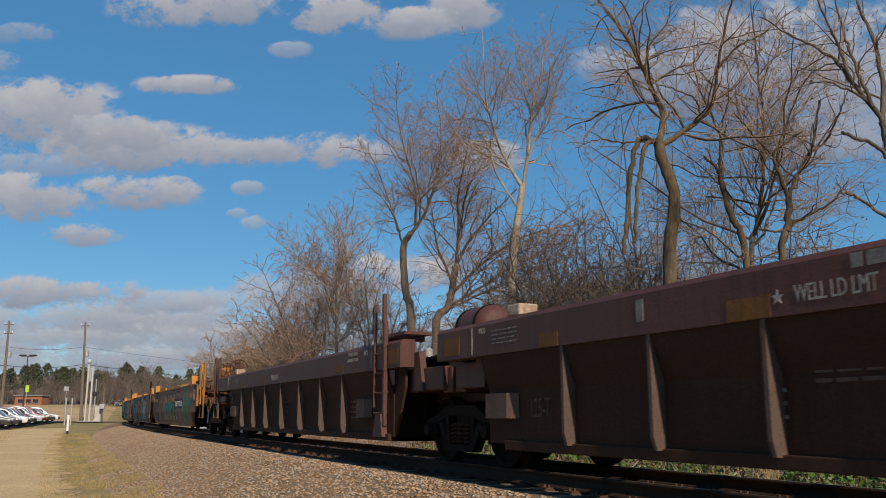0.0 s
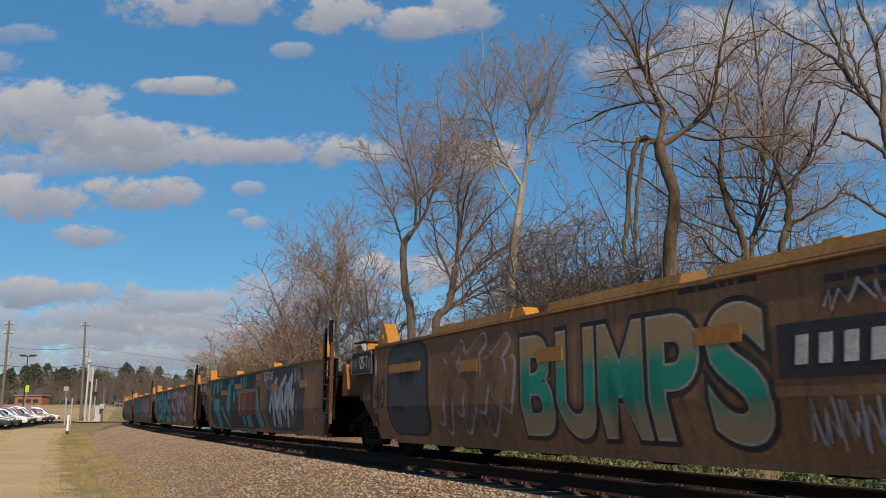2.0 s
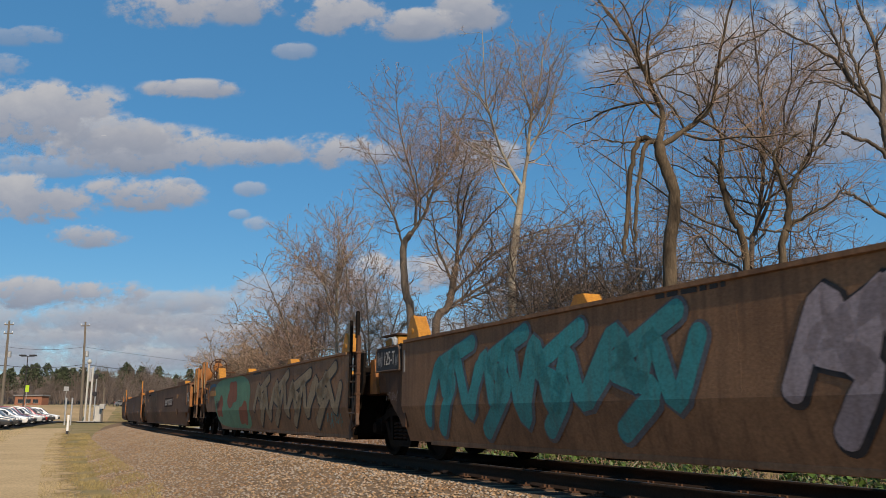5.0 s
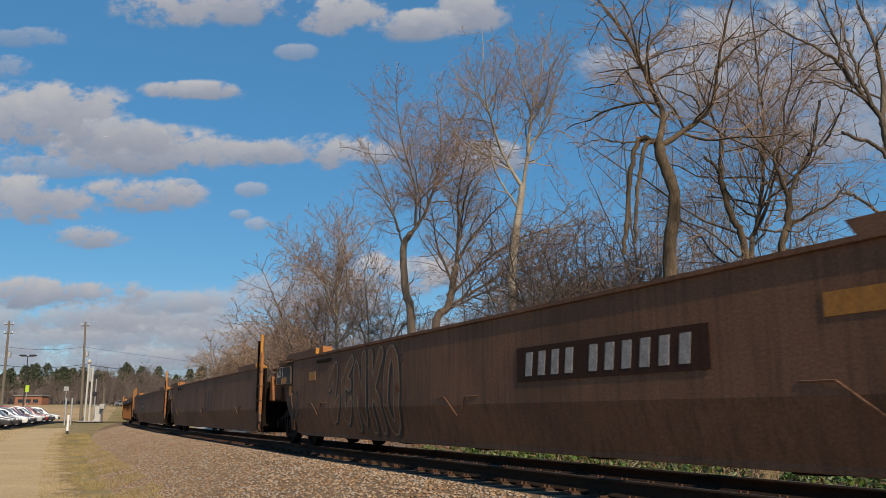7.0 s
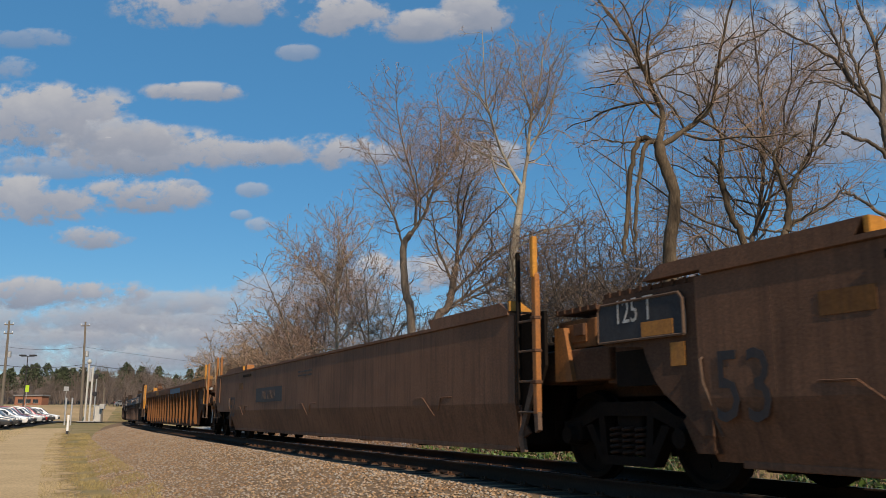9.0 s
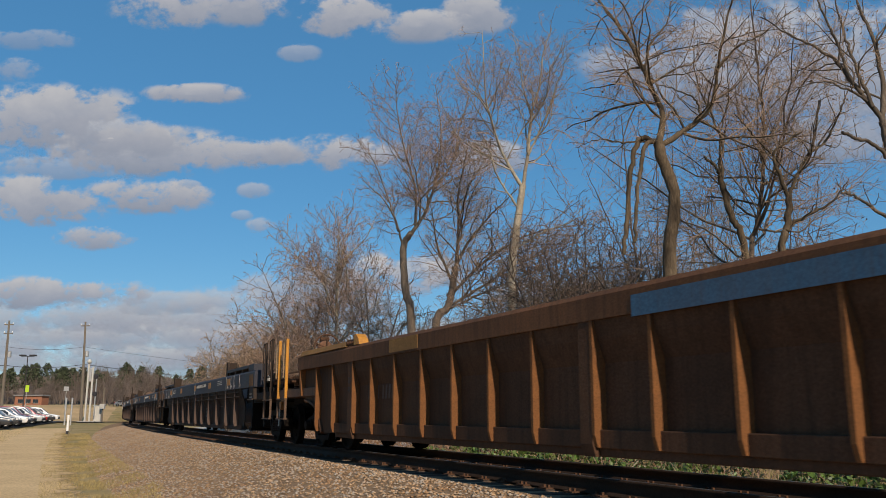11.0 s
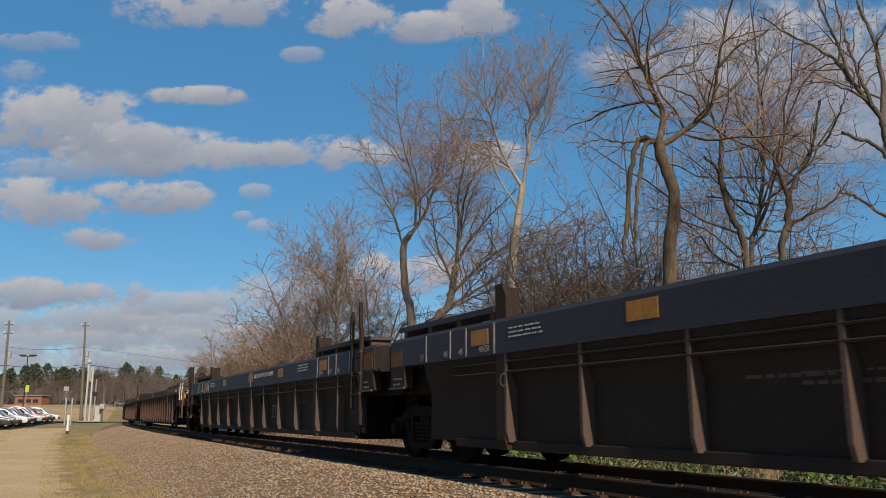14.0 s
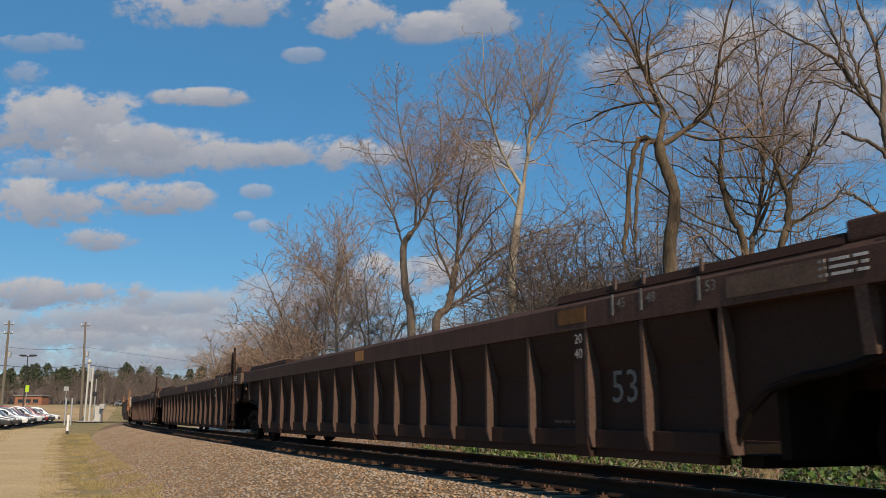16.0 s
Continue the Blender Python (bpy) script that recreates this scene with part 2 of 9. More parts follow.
M_GRASS = mat("dry_winter_grass", (0.34, 0.255, 0.12), 0.95, second=(0.19, 0.17, 0.06), scale=0.25, amount=0.9, fine=9, bump=0.8, dirt=(0.33, 0.245, 0.14), dirt_amount=0.5, spec=0.08)
M_DIRT = mat("sandy_track", (0.6, 0.43, 0.23), 0.95, second=(0.48, 0.335, 0.175), scale=0.5, amount=0.8, fine=14, bump=0.3, spec=0.08)
M_ASPHALT = mat("worn_asphalt", (0.075, 0.072, 0.07), 0.9, second=(0.05, 0.05, 0.05), scale=0.6, fine=30)
M_BARK = mat("grey_brown_bark", (0.19, 0.148, 0.11), 0.95, second=(0.08, 0.06, 0.046), scale=4, fine=16, bump=1.0, stretch=(1, 1, 0.22))
M_BARK_DARK = mat("dark_furrowed_bark", (0.13, 0.098, 0.075), 0.95, second=(0.055, 0.04, 0.032), scale=4, fine=16, bump=1.0, stretch=(1, 1, 0.22))
M_BARK_NEAR = mat("dark_furrowed_lichened_bark", (0.135, 0.1, 0.066), 0.95, second=(0.022, 0.017, 0.013), scale=3.5, amount=0.85, fine=22, bump=1.0, stretch=(1, 1, 0.3), spec=0.1)
M_BARK_EDGE = mat("grey_ridged_bark", (0.135, 0.108, 0.083), 0.95, second=(0.055, 0.043, 0.034), scale=3.5, amount=0.85, fine=22, bump=1.0, stretch=(1, 1, 0.3), spec=0.1)
M_PALE = mat("pale_sycamore_bark", (0.34, 0.295, 0.225), 0.9, second=(0.14, 0.11, 0.082), scale=2.5, amount=0.75, fine=14, bump=0.4, stretch=(1, 1, 0.5))
M_TWIG = mat("brown_twigs", (0.35, 0.235, 0.15), 0.95, second=(0.15, 0.105, 0.075), scale=1.0, bump=0.0, island=0.45)
M_TWIG_DARK = mat("dark_brush_twigs", (0.21, 0.14, 0.09), 0.95, second=(0.095, 0.063, 0.042), scale=1.0, bump=0.0, island=0.5)
M_TWIG_RED = mat("reddish_twigs", (0.33, 0.22, 0.155), 0.95, second=(0.15, 0.1, 0.074), scale=1.0, bump=0.0, island=0.45)
M_IVY = mat("ivy_leaves", (0.05, 0.10, 0.02), 0.5, second=(0.10, 0.13, 0.03), scale=1.5, amount=0.8, bump=0.0, spec=0.4, island=0.5)
M_LITTER = mat("dead_leaves", (0.24, 0.13, 0.06), 0.95, second=(0.14, 0.08, 0.04), scale=3, bump=0.0, island=0.4)
M_PINE = mat("pine_needles", (0.062, 0.075, 0.04), 0.9, second=(0.04, 0.05, 0.028), scale=0.3, bump=0.0, island=0.4)

# ---- clouds: thin far sheets that drift ----
def cloud_material():
    m = bpy.data.materials.new("cloud_vapour")
    m.use_nodes = True
    n, l = m.node_tree.nodes, m.node_tree.links
    n.clear()

    def math_node(op, a, b=None, c=None):
        x = n.new("ShaderNodeMath")
        x.operation = op
        for i, v in enumerate((a, b, c)):
            if v is None:
                continue
            if isinstance(v, (int, float)):
                x.inputs[i].default_value = v
            else:
                l.new(v, x.inputs[i])
        return x.outputs[0]

    uv = n.new("ShaderNodeUVMap")
    sep = n.new("ShaderNodeSeparateXYZ")
    l.new(uv.outputs[0], sep.inputs[0])
    tc = n.new("ShaderNodeTexCoord")
    info = n.new("ShaderNodeObjectInfo")
    off = n.new("ShaderNodeVectorMath")
    off.operation = "SCALE"
    off.inputs[0].default_value = (9000.0, 3000.0, 7000.0)
    l.new(info.outputs["Random"], off.inputs["Scale"])
    pos = n.new("ShaderNodeVectorMath")
    pos.operation = "ADD"
    l.new(tc.outputs["Object"], pos.inputs[0])
    l.new(off.outputs[0], pos.inputs[1])
    mp = n.new("ShaderNodeMapping")
    mp.inputs["Scale"].default_value = (0.75, 1.0, 1.5)
    l.new(pos.outputs[0], mp.inputs[0])
    noises = []
    for s, d, r in ((0.0062, 3.0, 0.5), (0.018, 4.0, 0.55), (0.05, 5.0, 0.6)):
        t = n.new("ShaderNodeTexNoise")
        t.inputs["Scale"].default_value, t.inputs["Detail"].default_value, t.inputs["Roughness"].default_value = s, d, r
        l.new(mp.outputs[0], t.inputs["Vector"])
        noises.append(t.outputs[0])
    u, v = math_node("SUBTRACT", math_node("MULTIPLY", sep.outputs[0], 2.0), 1.0), math_node("SUBTRACT", math_node("MULTIPLY", sep.outputs[1], 2.0), 1.0)
    r2 = math_node("ADD", math_node("MULTIPLY", u, u), math_node("MULTIPLY", v, v))
    body = math_node("SUBTRACT", 1.0, r2)
    lump = math_node("MULTIPLY", math_node("SUBTRACT", noises[0], 0.5), 2.8)
    small = math_node("MULTIPLY", math_node("SUBTRACT", noises[1], 0.5), 2.6)
    fine = math_node("MULTIPLY", math_node("SUBTRACT", noises[2], 0.5), 1.2)
    grain = math_node("ADD", small, fine)
    thick = n.new("ShaderNodeSeparateColor")
    l.new(info.outputs["Color"], thick.inputs[0])
    dens = math_node("ADD", math_node("ADD", math_node("MULTIPLY", body, 1.15), lump), grain)
    mr = n.new("ShaderNodeMapRange")
    mr.interpolation_type = "SMOOTHSTEP"
    mr.inputs["From Min"].default_value, mr.inputs["From Max"].default_value = 0.2, 1.05
    l.new(dens, mr.inputs["Value"])
    rim = n.new("ShaderNodeMapRange")
    rim.interpolation_type = "SMOOTHSTEP"
    rim.inputs["From Min"].default_value, rim.inputs["From Max"].default_value = 0.0, 0.6
    l.new(body, rim.inputs["Value"])
    alpha = math_node("MINIMUM", math_node("MULTIPLY", math_node("MULTIPLY", mr.outputs[0], rim.outputs[0]), thick.outputs[0]), 0.97)
    # sunlit tops and shaded undersides are painted into the glow colour
    light = n.new("ShaderNodeMapRange")
    light.inputs["From Min"].default_value, light.inputs["From Max"].default_value = -0.75, 0.55
    l.new(math_node("ADD", math_node("MULTIPLY", v, 0.8), math_node("ADD", math_node("MULTIPLY", lump, -0.1), math_node("MULTIPLY", grain, 0.22))), light.inputs["Value"])
    ramp = n.new("ShaderNodeValToRGB")
    ramp.color_ramp.elements[0].color = (0.22, 0.26, 0.34, 1)
    ramp.color_ramp.elements[1].color = (0.50, 0.495, 0.51, 1)
    e = ramp.color_ramp.elements.new(0.5)
    e.color = (0.335, 0.355, 0.415, 1)
    l.new(light.outputs[0], ramp.inputs[0])
    em = n.new("ShaderNodeEmission")
    l.new(ramp.outputs[0], em.inputs[0])
    tr = n.new("ShaderNodeBsdfTransparent")
    mix = n.new("ShaderNodeMixShader")
    l.new(alpha, mix.inputs[0])
    l.new(tr.outputs[0], mix.inputs[1])
    l.new(em.outputs[0], mix.inputs[2])
    l.new(mix.outputs[0], n.new("ShaderNodeOutputMaterial").inputs[0])
    return m


M_CLOUD = cloud_material()
FAR = 2300.0
FX = 784 / math.tan(radians(55.45 / 2))


def sky_place(u, v, far=FAR):
    """A far place in the camera's field: u to the right and v up from its axis, in thousandths of the lens's length."""
    d = STAND.to_3x3() @ Vector((u / FX, v / FX, -1.0))
    return Vector(EYE) + d * far


def cloud(u, v, hu, hv, du, dv, thick, i):
    """A bank about hu by hv in half size that drifts by (du, dv) during the clip; thick is 1 for a full one, less for a wisp."""
    hu, hv = hu * 1.3, hv * 1.3
    far = FAR + 12 * i
    k = far / FX
    n, rings = 40, 5
    verts, faces, uvs = [(0, 0, 0)], [], [(0.5, 0.5)]
    for r in range(1, rings + 1):
        for a in range(n):
            c, s, f = math.cos(2 * math.pi * a / n), math.sin(2 * math.pi * a / n), r / rings
            verts.append((c * f * hu * k, s * f * hv * k, 18.0 * (1 - f * f)))
            uvs.append((0.5 + c * f / 2, 0.5 + s * f / 2))
    for a in range(n):
        faces.append((0, 1 + a, 1 + (a + 1) % n))
        for r in range(rings - 1):
            p, q = 1 + r * n, 1 + (r + 1) * n
            faces.append((p + a, q + a, q + (a + 1) % n, p + (a + 1) % n))
    me = bpy.data.meshes.new("cloud")
    me.from_pydata(verts, [], faces)
    layer = me.uv_layers.new(name="UVMap")
    for lp in me.loops:
        layer.data[lp.index].uv = uvs[lp.vertex_index]
    ob = mesh_part("cloud", me, M_CLOUD)
    ob.color = (thick, thick, thick, 1.0)
    tagged(ob, "grey-white fair-weather cloud drifting in a blue sky", "cloud", "clouds in the sky", "structure")
    turn = STAND.to_3x3().to_4x4()
    a, b = sky_place(u, v, far), sky_place(u + du, v + dv, far)
    ob.matrix_world = Matrix.Translation(a) @ turn
    return ob, [(0.0, Matrix.Translation(a) @ turn), (8.0, Matrix.Translation((a + b) / 2) @ turn), (16.0, Matrix.Translation(b) @ turn)]


CLOUDS = [(-494, 429, 95, 42, 15, -2, 1), (-364, 433, 75, 34, 18, -4, 0.95), (-194, 416, 90, 36, 28, -8, 1), (-64, 401, 100, 28, 30, -8, 0.95),
          (38, 427, 62, 38, 34, -12, 1), (-764, 383, 85, 17, 55, -18, 0.45), (-784, 331, 48, 22, 50, -20, 0.5), (-455, 289, 90, 18, 26, -22, 0.95),
          (-738, 243, 185, 56, 40, -16, 1.05), (-610, 205, 150, 36, 32, -13, 0.9), (-569, 179, 205, 42, 24, -10, 1.05), (-359, 173, 95, 24, 18, -6, 0.95), (-209, 173, 130, 31, 14, -5, 1),
          (-734, 91, 115, 45, 30, -10, 1.05), (-539, 101, 112, 31, 24, -10, 1), (-694, 149, 140, 20, 30, -8, 0.6), (-629, 27, 70, 22, 24, -8, 0.92),
          (-344, 108, 30, 14, 16, -6, 0.62), (-324, 45, 32, 16, 14, -6, 0.62), (-272, 353, 38, 15, 24, -10, 0.55), (-469, 119, 26, 11, 24, -10, 0.6),
          (-364, 63, 20, 9, 12, -5, 0.5), (-714, -77, 190, 28, 10, -2, 1), (-514, -94, 120, 20, 10, -2, 0.7), (-524, -121, 150, 34, 10, -2, 0.72),
          (-694, -119, 220, 28, 8, -2, 0.62), (-554, -155, 210, 22, 8, -1, 0.6), (-724, -161, 170, 28, 8, -1, 0.64), (-614, -191, 260, 24, 6, -1, 0.68),
          (-384, -99, 90, 36, 8, -1, 0.6), (-94, -51, 140, 42, 6, -1, 1), (-264, -74, 110, 34, 6, -1, 0.75), (-194, -104, 160, 26, 6, -1, 0.7),
          (-14, -29, 60, 22, 6, -1, 0.7), (66, 163, 90, 30, 8, -2, 0.85), (326, 326, 90, 40, 12, -4, 0.75), (446, 291, 130, 60, 12, -4, 0.65),
          (656, 331, 230, 110, 10, -4, 0.78), (736, 251, 170, 90, 10, -4, 0.72), (506, 381, 140, 50, 12, -4, 0.7), (676, 191, 140, 45, 8, -3, 0.7),
          (216, -79, 160, 30, 6, -1, 0.6), (-724, -134, 260, 30, 8, -1, 0.62), (-484, -149, 180, 26, 8, -1, 0.62), (-584, -177, 300, 24, 6, -1, 0.62), (-694, -207, 240, 20, 5, -1, 0.62), (-444, -199, 190, 24, 5, -1, 0.62), (-304, -159, 200, 30, 5, -1, 0.72), (-424, -134, 140, 22, 6, -1, 0.72), (-84, -159, 220, 36, 4, -1, 0.7)]
DRIFTS = [cloud(*c, i) for i, c in enumerate(CLOUDS)]

# ---- ground ----
gx = np.concatenate([-np.geomspace(1800, 62, 26), np.arange(-60, 61, 1.0), np.geomspace(62, 1800, 26)])
gy = np.concatenate([-np.geomspace(600, 32, 14), np.arange(-30, 132, 1.0), np.geomspace(134, 3000, 34)])
XX, YY = np.meshgrid(gx, gy)
ZZ = ground_z(XX.ravel(), YY.ravel()).reshape(XX.shape)
ZZ = ZZ + bumps_at(XX.ravel(), YY.ravel()).reshape(XX.shape)
ground = mesh_part("ground", sheet("ground", np.stack([XX, YY, ZZ], 2)), M_GRASS, smooth=True)
tagged(ground, "dry winter grass and bare earth beside a railway line", "ground", kind="structure")


def strip(name, material, s0, s1, lats, zs, step=1.0, ragged=0.0, lift=0.02, follow=True):
    """A band along the track between side distances; zs are heights, or None to lie on the ground."""
    ss = np.arange(s0, s1 + step, step)
    rows = []
    for i, s in enumerate(ss):
        row = []
        for j, la in enumerate(lats):
            wob = ragged * noise.noise((s * 0.45, la * 3.1, 7.7)) + ragged * 0.5 * noise.noise((s * 0.95, la * 2.1, 3.3))
            x, y = line(s, la + (wob if 0 < ragged and j in (0, len(lats) - 1) else 0))
            row.append((float(x), float(y), zs[j] if zs else 0.0))
        rows.append(row)
    a = np.array(rows)
    if not zs:
        b = bumps_at(a[:, :, 0].ravel(), a[:, :, 1].ravel()).reshape(a.shape[:2])
        a[:, :, 2] = ground_z(a[:, :, 0].ravel(), a[:, :, 1].ravel()).reshape(a.shape[:2]) + b + lift
    return mesh_part(name, sheet(name, a), material, smooth=True)


def worn_edge(m, ob, fall):
    """Let a worn path thin out into the grass: the stored distance from its edge, broken up by noise, sets how much soil covers."""
    n, l = m.node_tree.nodes, m.node_tree.links
    at, nz, nf, ad, mr, tr, mx = (n.new("ShaderNode" + k) for k in ("Attribute", "TexNoise", "TexNoise", "Math", "MapRange", "BsdfTransparent", "MixShader"))
    at.attribute_name = "edge"
    tc = n.new("ShaderNodeTexCoord")
    for t, s in ((nz, 1.1), (nf, 9.0)):
        t.inputs["Scale"].default_value = s
        t.inputs["Detail"].default_value = 6.0
        l.new(tc.outputs["Object"], t.inputs["Vector"])
    ad.operation = "MULTIPLY_ADD"
    ad.inputs[1].default_value = 1.6
    l.new(nz.outputs[0], ad.inputs[0])
    a2 = n.new("ShaderNodeMath")
    a2.operation = "MULTIPLY_ADD"
    a2.inputs[1].default_value = 0.9
    l.new(nf.outputs[0], a2.inputs[0])
    l.new(at.outputs["Fac"], a2.inputs[2])
    l.new(a2.outputs[0], ad.inputs[2])
    mr.inputs["From Min"].default_value, mr.inputs["From Max"].default_value = 1.25, 1.85
    l.new(ad.outputs[0], mr.inputs["Value"])
    l.new(mr.outputs[0], mx.inputs[0])
    l.new(tr.outputs[0], mx.inputs[1])
    l.new(n["Principled BSDF"].outputs[0], mx.inputs[2])
    l.new(mx.outputs[0], n["Material Output"].inputs[0])
    return ob


def store_edge(ob, rows, lats):
    """Distance from the nearer side of a band, kept on its points."""
    a = ob.data.attributes.new("edge", "FLOAT", "POINT")
    w = np.minimum(np.asarray(lats) - lats[0], lats[-1] - np.asarray(lats))
    a.data.foreach_set("value", np.tile(w, rows).astype(np.float32))


ROAD_LAT = np.linspace(5.3, 11.4, 24)
road = strip("road", M_DIRT, -40, 84, ROAD_LAT, None, 0.5, 0.0, 0.03)
store_edge(road, len(road.data.vertices) // 24, ROAD_LAT)
worn_edge(M_DIRT, road, 0.6)
tagged(road, "pale sandy dirt road beside the railway ballast", "road", kind="structure")
BED_LAT = [-5.0, -4.0, -3.0, -1.9, -1.55, -0.9, 0.0, 0.9, 1.55, 1.95, 2.6, 3.3, 4.0, 4.9]
BED_Z = [-0.98, -0.72, -0.45, -0.20, -0.18, -0.20, -0.195, -0.20, -0.18, -0.21, -0.36, -0.56, -0.76, -0.97]
bed = strip("ballast", M_BALLAST, -60, 330, BED_LAT, BED_Z, 1.0)
tagged(bed, "grey-brown crushed stone ballast bed under the railway track", "ballast", kind="structure")


def bed_z(lat, s):
    toe = np.interp(lat, BED_LAT, BED_Z)
    return toe


def stones(name, count, s0, s1, l0, l1, size, material, label):
    """Loose angular stones spread over the ballast slope."""
    rng = np.random.default_rng(5)
    s = s0 + (s1 - s0) * rng.random(count) ** 1.6
    la = l0 + (l1 - l0) * rng.random(count)
    x, y = line(s, la)
    z = bed_z(la, s)
    base = np.array([(1, 0, 0), (-1, 0, 0), (0, 1, 0), (0, -1, 0), (0, 0, 1), (0, 0, -0.6)], float)
    tri = np.array([(0, 2, 4), (2, 1, 4), (1, 3, 4), (3, 0, 4), (2, 0, 5), (1, 2, 5), (3, 1, 5), (0, 3, 5)])
    r = size * (0.55 + 0.9 * rng.random((count, 1, 1))) * (0.6 + 0.8 * rng.random((count, 6, 1)))
    v = base[None] * r * np.array([1, 1, 0.55])
    a = rng.random(count) * 6.283
    c, sn = np.cos(a)[:, None], np.sin(a)[:, None]
    tilt = (rng.random((count, 1)) - 0.5) * 1.2
    vx = v[:, :, 0] * c - v[:, :, 1] * sn
    vy = v[:, :, 0] * sn + v[:, :, 1] * c
    vz = v[:, :, 2] + vx * tilt * 0.5
    out = np.stack([vx + x[:, None], vy + y[:, None], vz + z[:, None] + 0.006], 2).reshape(-1, 3)
    f = (tri[None] + (np.arange(count) * 6)[:, None, None]).reshape(-1, 3)
    ob = mesh_part(name, raw_mesh(name, out, f), material)
    return tagged(ob, label, "gravel", kind="stuff")


stones("ballast_stones", 9000, 4.0, -12.0, 1.45, 4.95, 0.03, M_STONE, "loose grey and rust-brown crushed stones beside the near track")
stones("ballast_stones", 46000, 3.5, 75.0, 1.45, 4.95, 0.027, M_STONE, "loose grey and rust-brown crushed stones on the ballast slope")


def blades(name, count, s0, s1, l0, l1, tall, material, label, seed):
    """Short grass in single bent blades."""
    rng = np.random.default_rng(seed)
    s = s0 + (s1 - s0) * rng.random(count) ** 1.4
    la = l0 + (l1 - l0) * rng.random(count)
    patch = np.array([noise.noise((a * 0.5, b * 0.9, 2.0)) for a, b in zip(s, la)])
    keep = patch > -0.22
    s, la = s[keep], la[keep]
    n = len(s)
    x, y = line(s, la)
    z = np.maximum(ground_z(x, y), np.interp(la, BED_LAT, BED_Z, left=-9, right=-9))
    h = tall * (0.4 + 0.9 * rng.random(n))
    a = rng.random(n) * 6.283
    w = 0.006 + 0.006 * rng.random(n)
    dx, dy = np.cos(a), np.sin(a)
    lean = (rng.random((n, 2)) - 0.5) * h[:, None] * 1.3
    v = np.stack([np.stack([x - dx * w, y - dy * w, z - 0.02], 1), np.stack([x + dx * w, y + dy * w, z - 0.02], 1),
                  np.stack([x + lean[:, 0], y + lean[:, 1], z + h], 1)], 1).reshape(-1, 3)
    ob = mesh_part(name, raw_mesh(name, v, np.arange(n * 3).reshape(-1, 3)), material)
    return tagged(ob, label, "grass", kind="stuff")


M_BLADE = mat("straw_blades", (0.36, 0.27, 0.12), 0.9, second=(0.21, 0.165, 0.06), scale=0.5, amount=0.9, bump=0.0, island=0.35)
blades("verge_grass", 52000, 9.0, 70.0, 4.0, 6.25, 0.07, M_BLADE, "short straw-coloured grass between ballast and dirt road", 3)
blades("lot_edge_grass", 16000, 42.0, 88.0, 8.5, 15.0, 0.12, M_BLADE, "patchy yellow-green grass by the parking lot", 4)

# ---- track ----
track = new("railway_track")
tagged(track, "single railway track of rusted rails on timber sleepers", "railway track", kind="structure")
RAIL_PROFILE = [(-0.07, -0.172), (0.07, -0.172), (0.07, -0.158), (0.012, -0.135), (0.010, -0.045), (0.036, -0.03), (0.036, -0.004), (0.03, 0.0), (-0.03, 0.0), (-0.036, -0.004), (-0.036, -0.03), (-0.010, -0.045), (-0.012, -0.135), (-0.07, -0.158)]
for side in (0.7535, -0.7535):
    ss = np.arange(-60, 330, 1.0)
    loop = np.array([[(*map(float, line(s, side - p)), z) for p, z in RAIL_PROFILE + RAIL_PROFILE[:1]] for s in ss])
    mesh_part("rail", sheet("rail", loop), M_RAIL, track, "rust-brown steel rail with a worn head")
    head = np.array([[(*map(float, line(s, side - p)), 0.002) for p in (-0.027, 0.027)] for s in ss])
    mesh_part("rail_head", sheet("rail_head", head), M_TREAD, track, "polished running surface of the rail")

tie_bm = box(bmesh.new(), -1.3, 1.3, -0.115, 0.115, -0.36, -0.178, 0.012)
tie_me = bpy.data.meshes.new("sleeper")
tie_bm.to_mesh(tie_me)
tie_bm.free()
tie_me.materials.append(M_TIE)
plate_bm = bmesh.new()
for side in (-0.7535, 0.7535):
    box(plate_bm, side - 0.17, side + 0.17, -0.09, 0.09, -0.178, -0.165)
    for dx in (-0.11, 0.11):
        for dy in (-0.05, 0.05):
            box(plate_bm, side + dx - 0.014, side + dx + 0.014, dy - 0.014, dy + 0.014, -0.165, -0.135)
plate_me = bpy.data.meshes.new("tie_plate")
plate_bm.to_mesh(plate_me)
plate_bm.free()
plate_me.materials.append(M_RUST)
rnd = random.Random(8)
for i in range(210):
    s = -2.0 + i * 0.53
    x, y = line(s, rnd.uniform(-0.05, 0.05))
    h = math.degrees(np.interp(s, GS, GH)) + rnd.uniform(-1.0, 1.0)
    share("sleeper", tie_me, track, pose(float(x), float(y), rnd.uniform(-0.012, 0.0), 0, 0, h))
    if i < 90:
        x, y = line(s)
        share("tie_plate", plate_me, track, pose(float(x), float(y), 0, 0, 0, h))


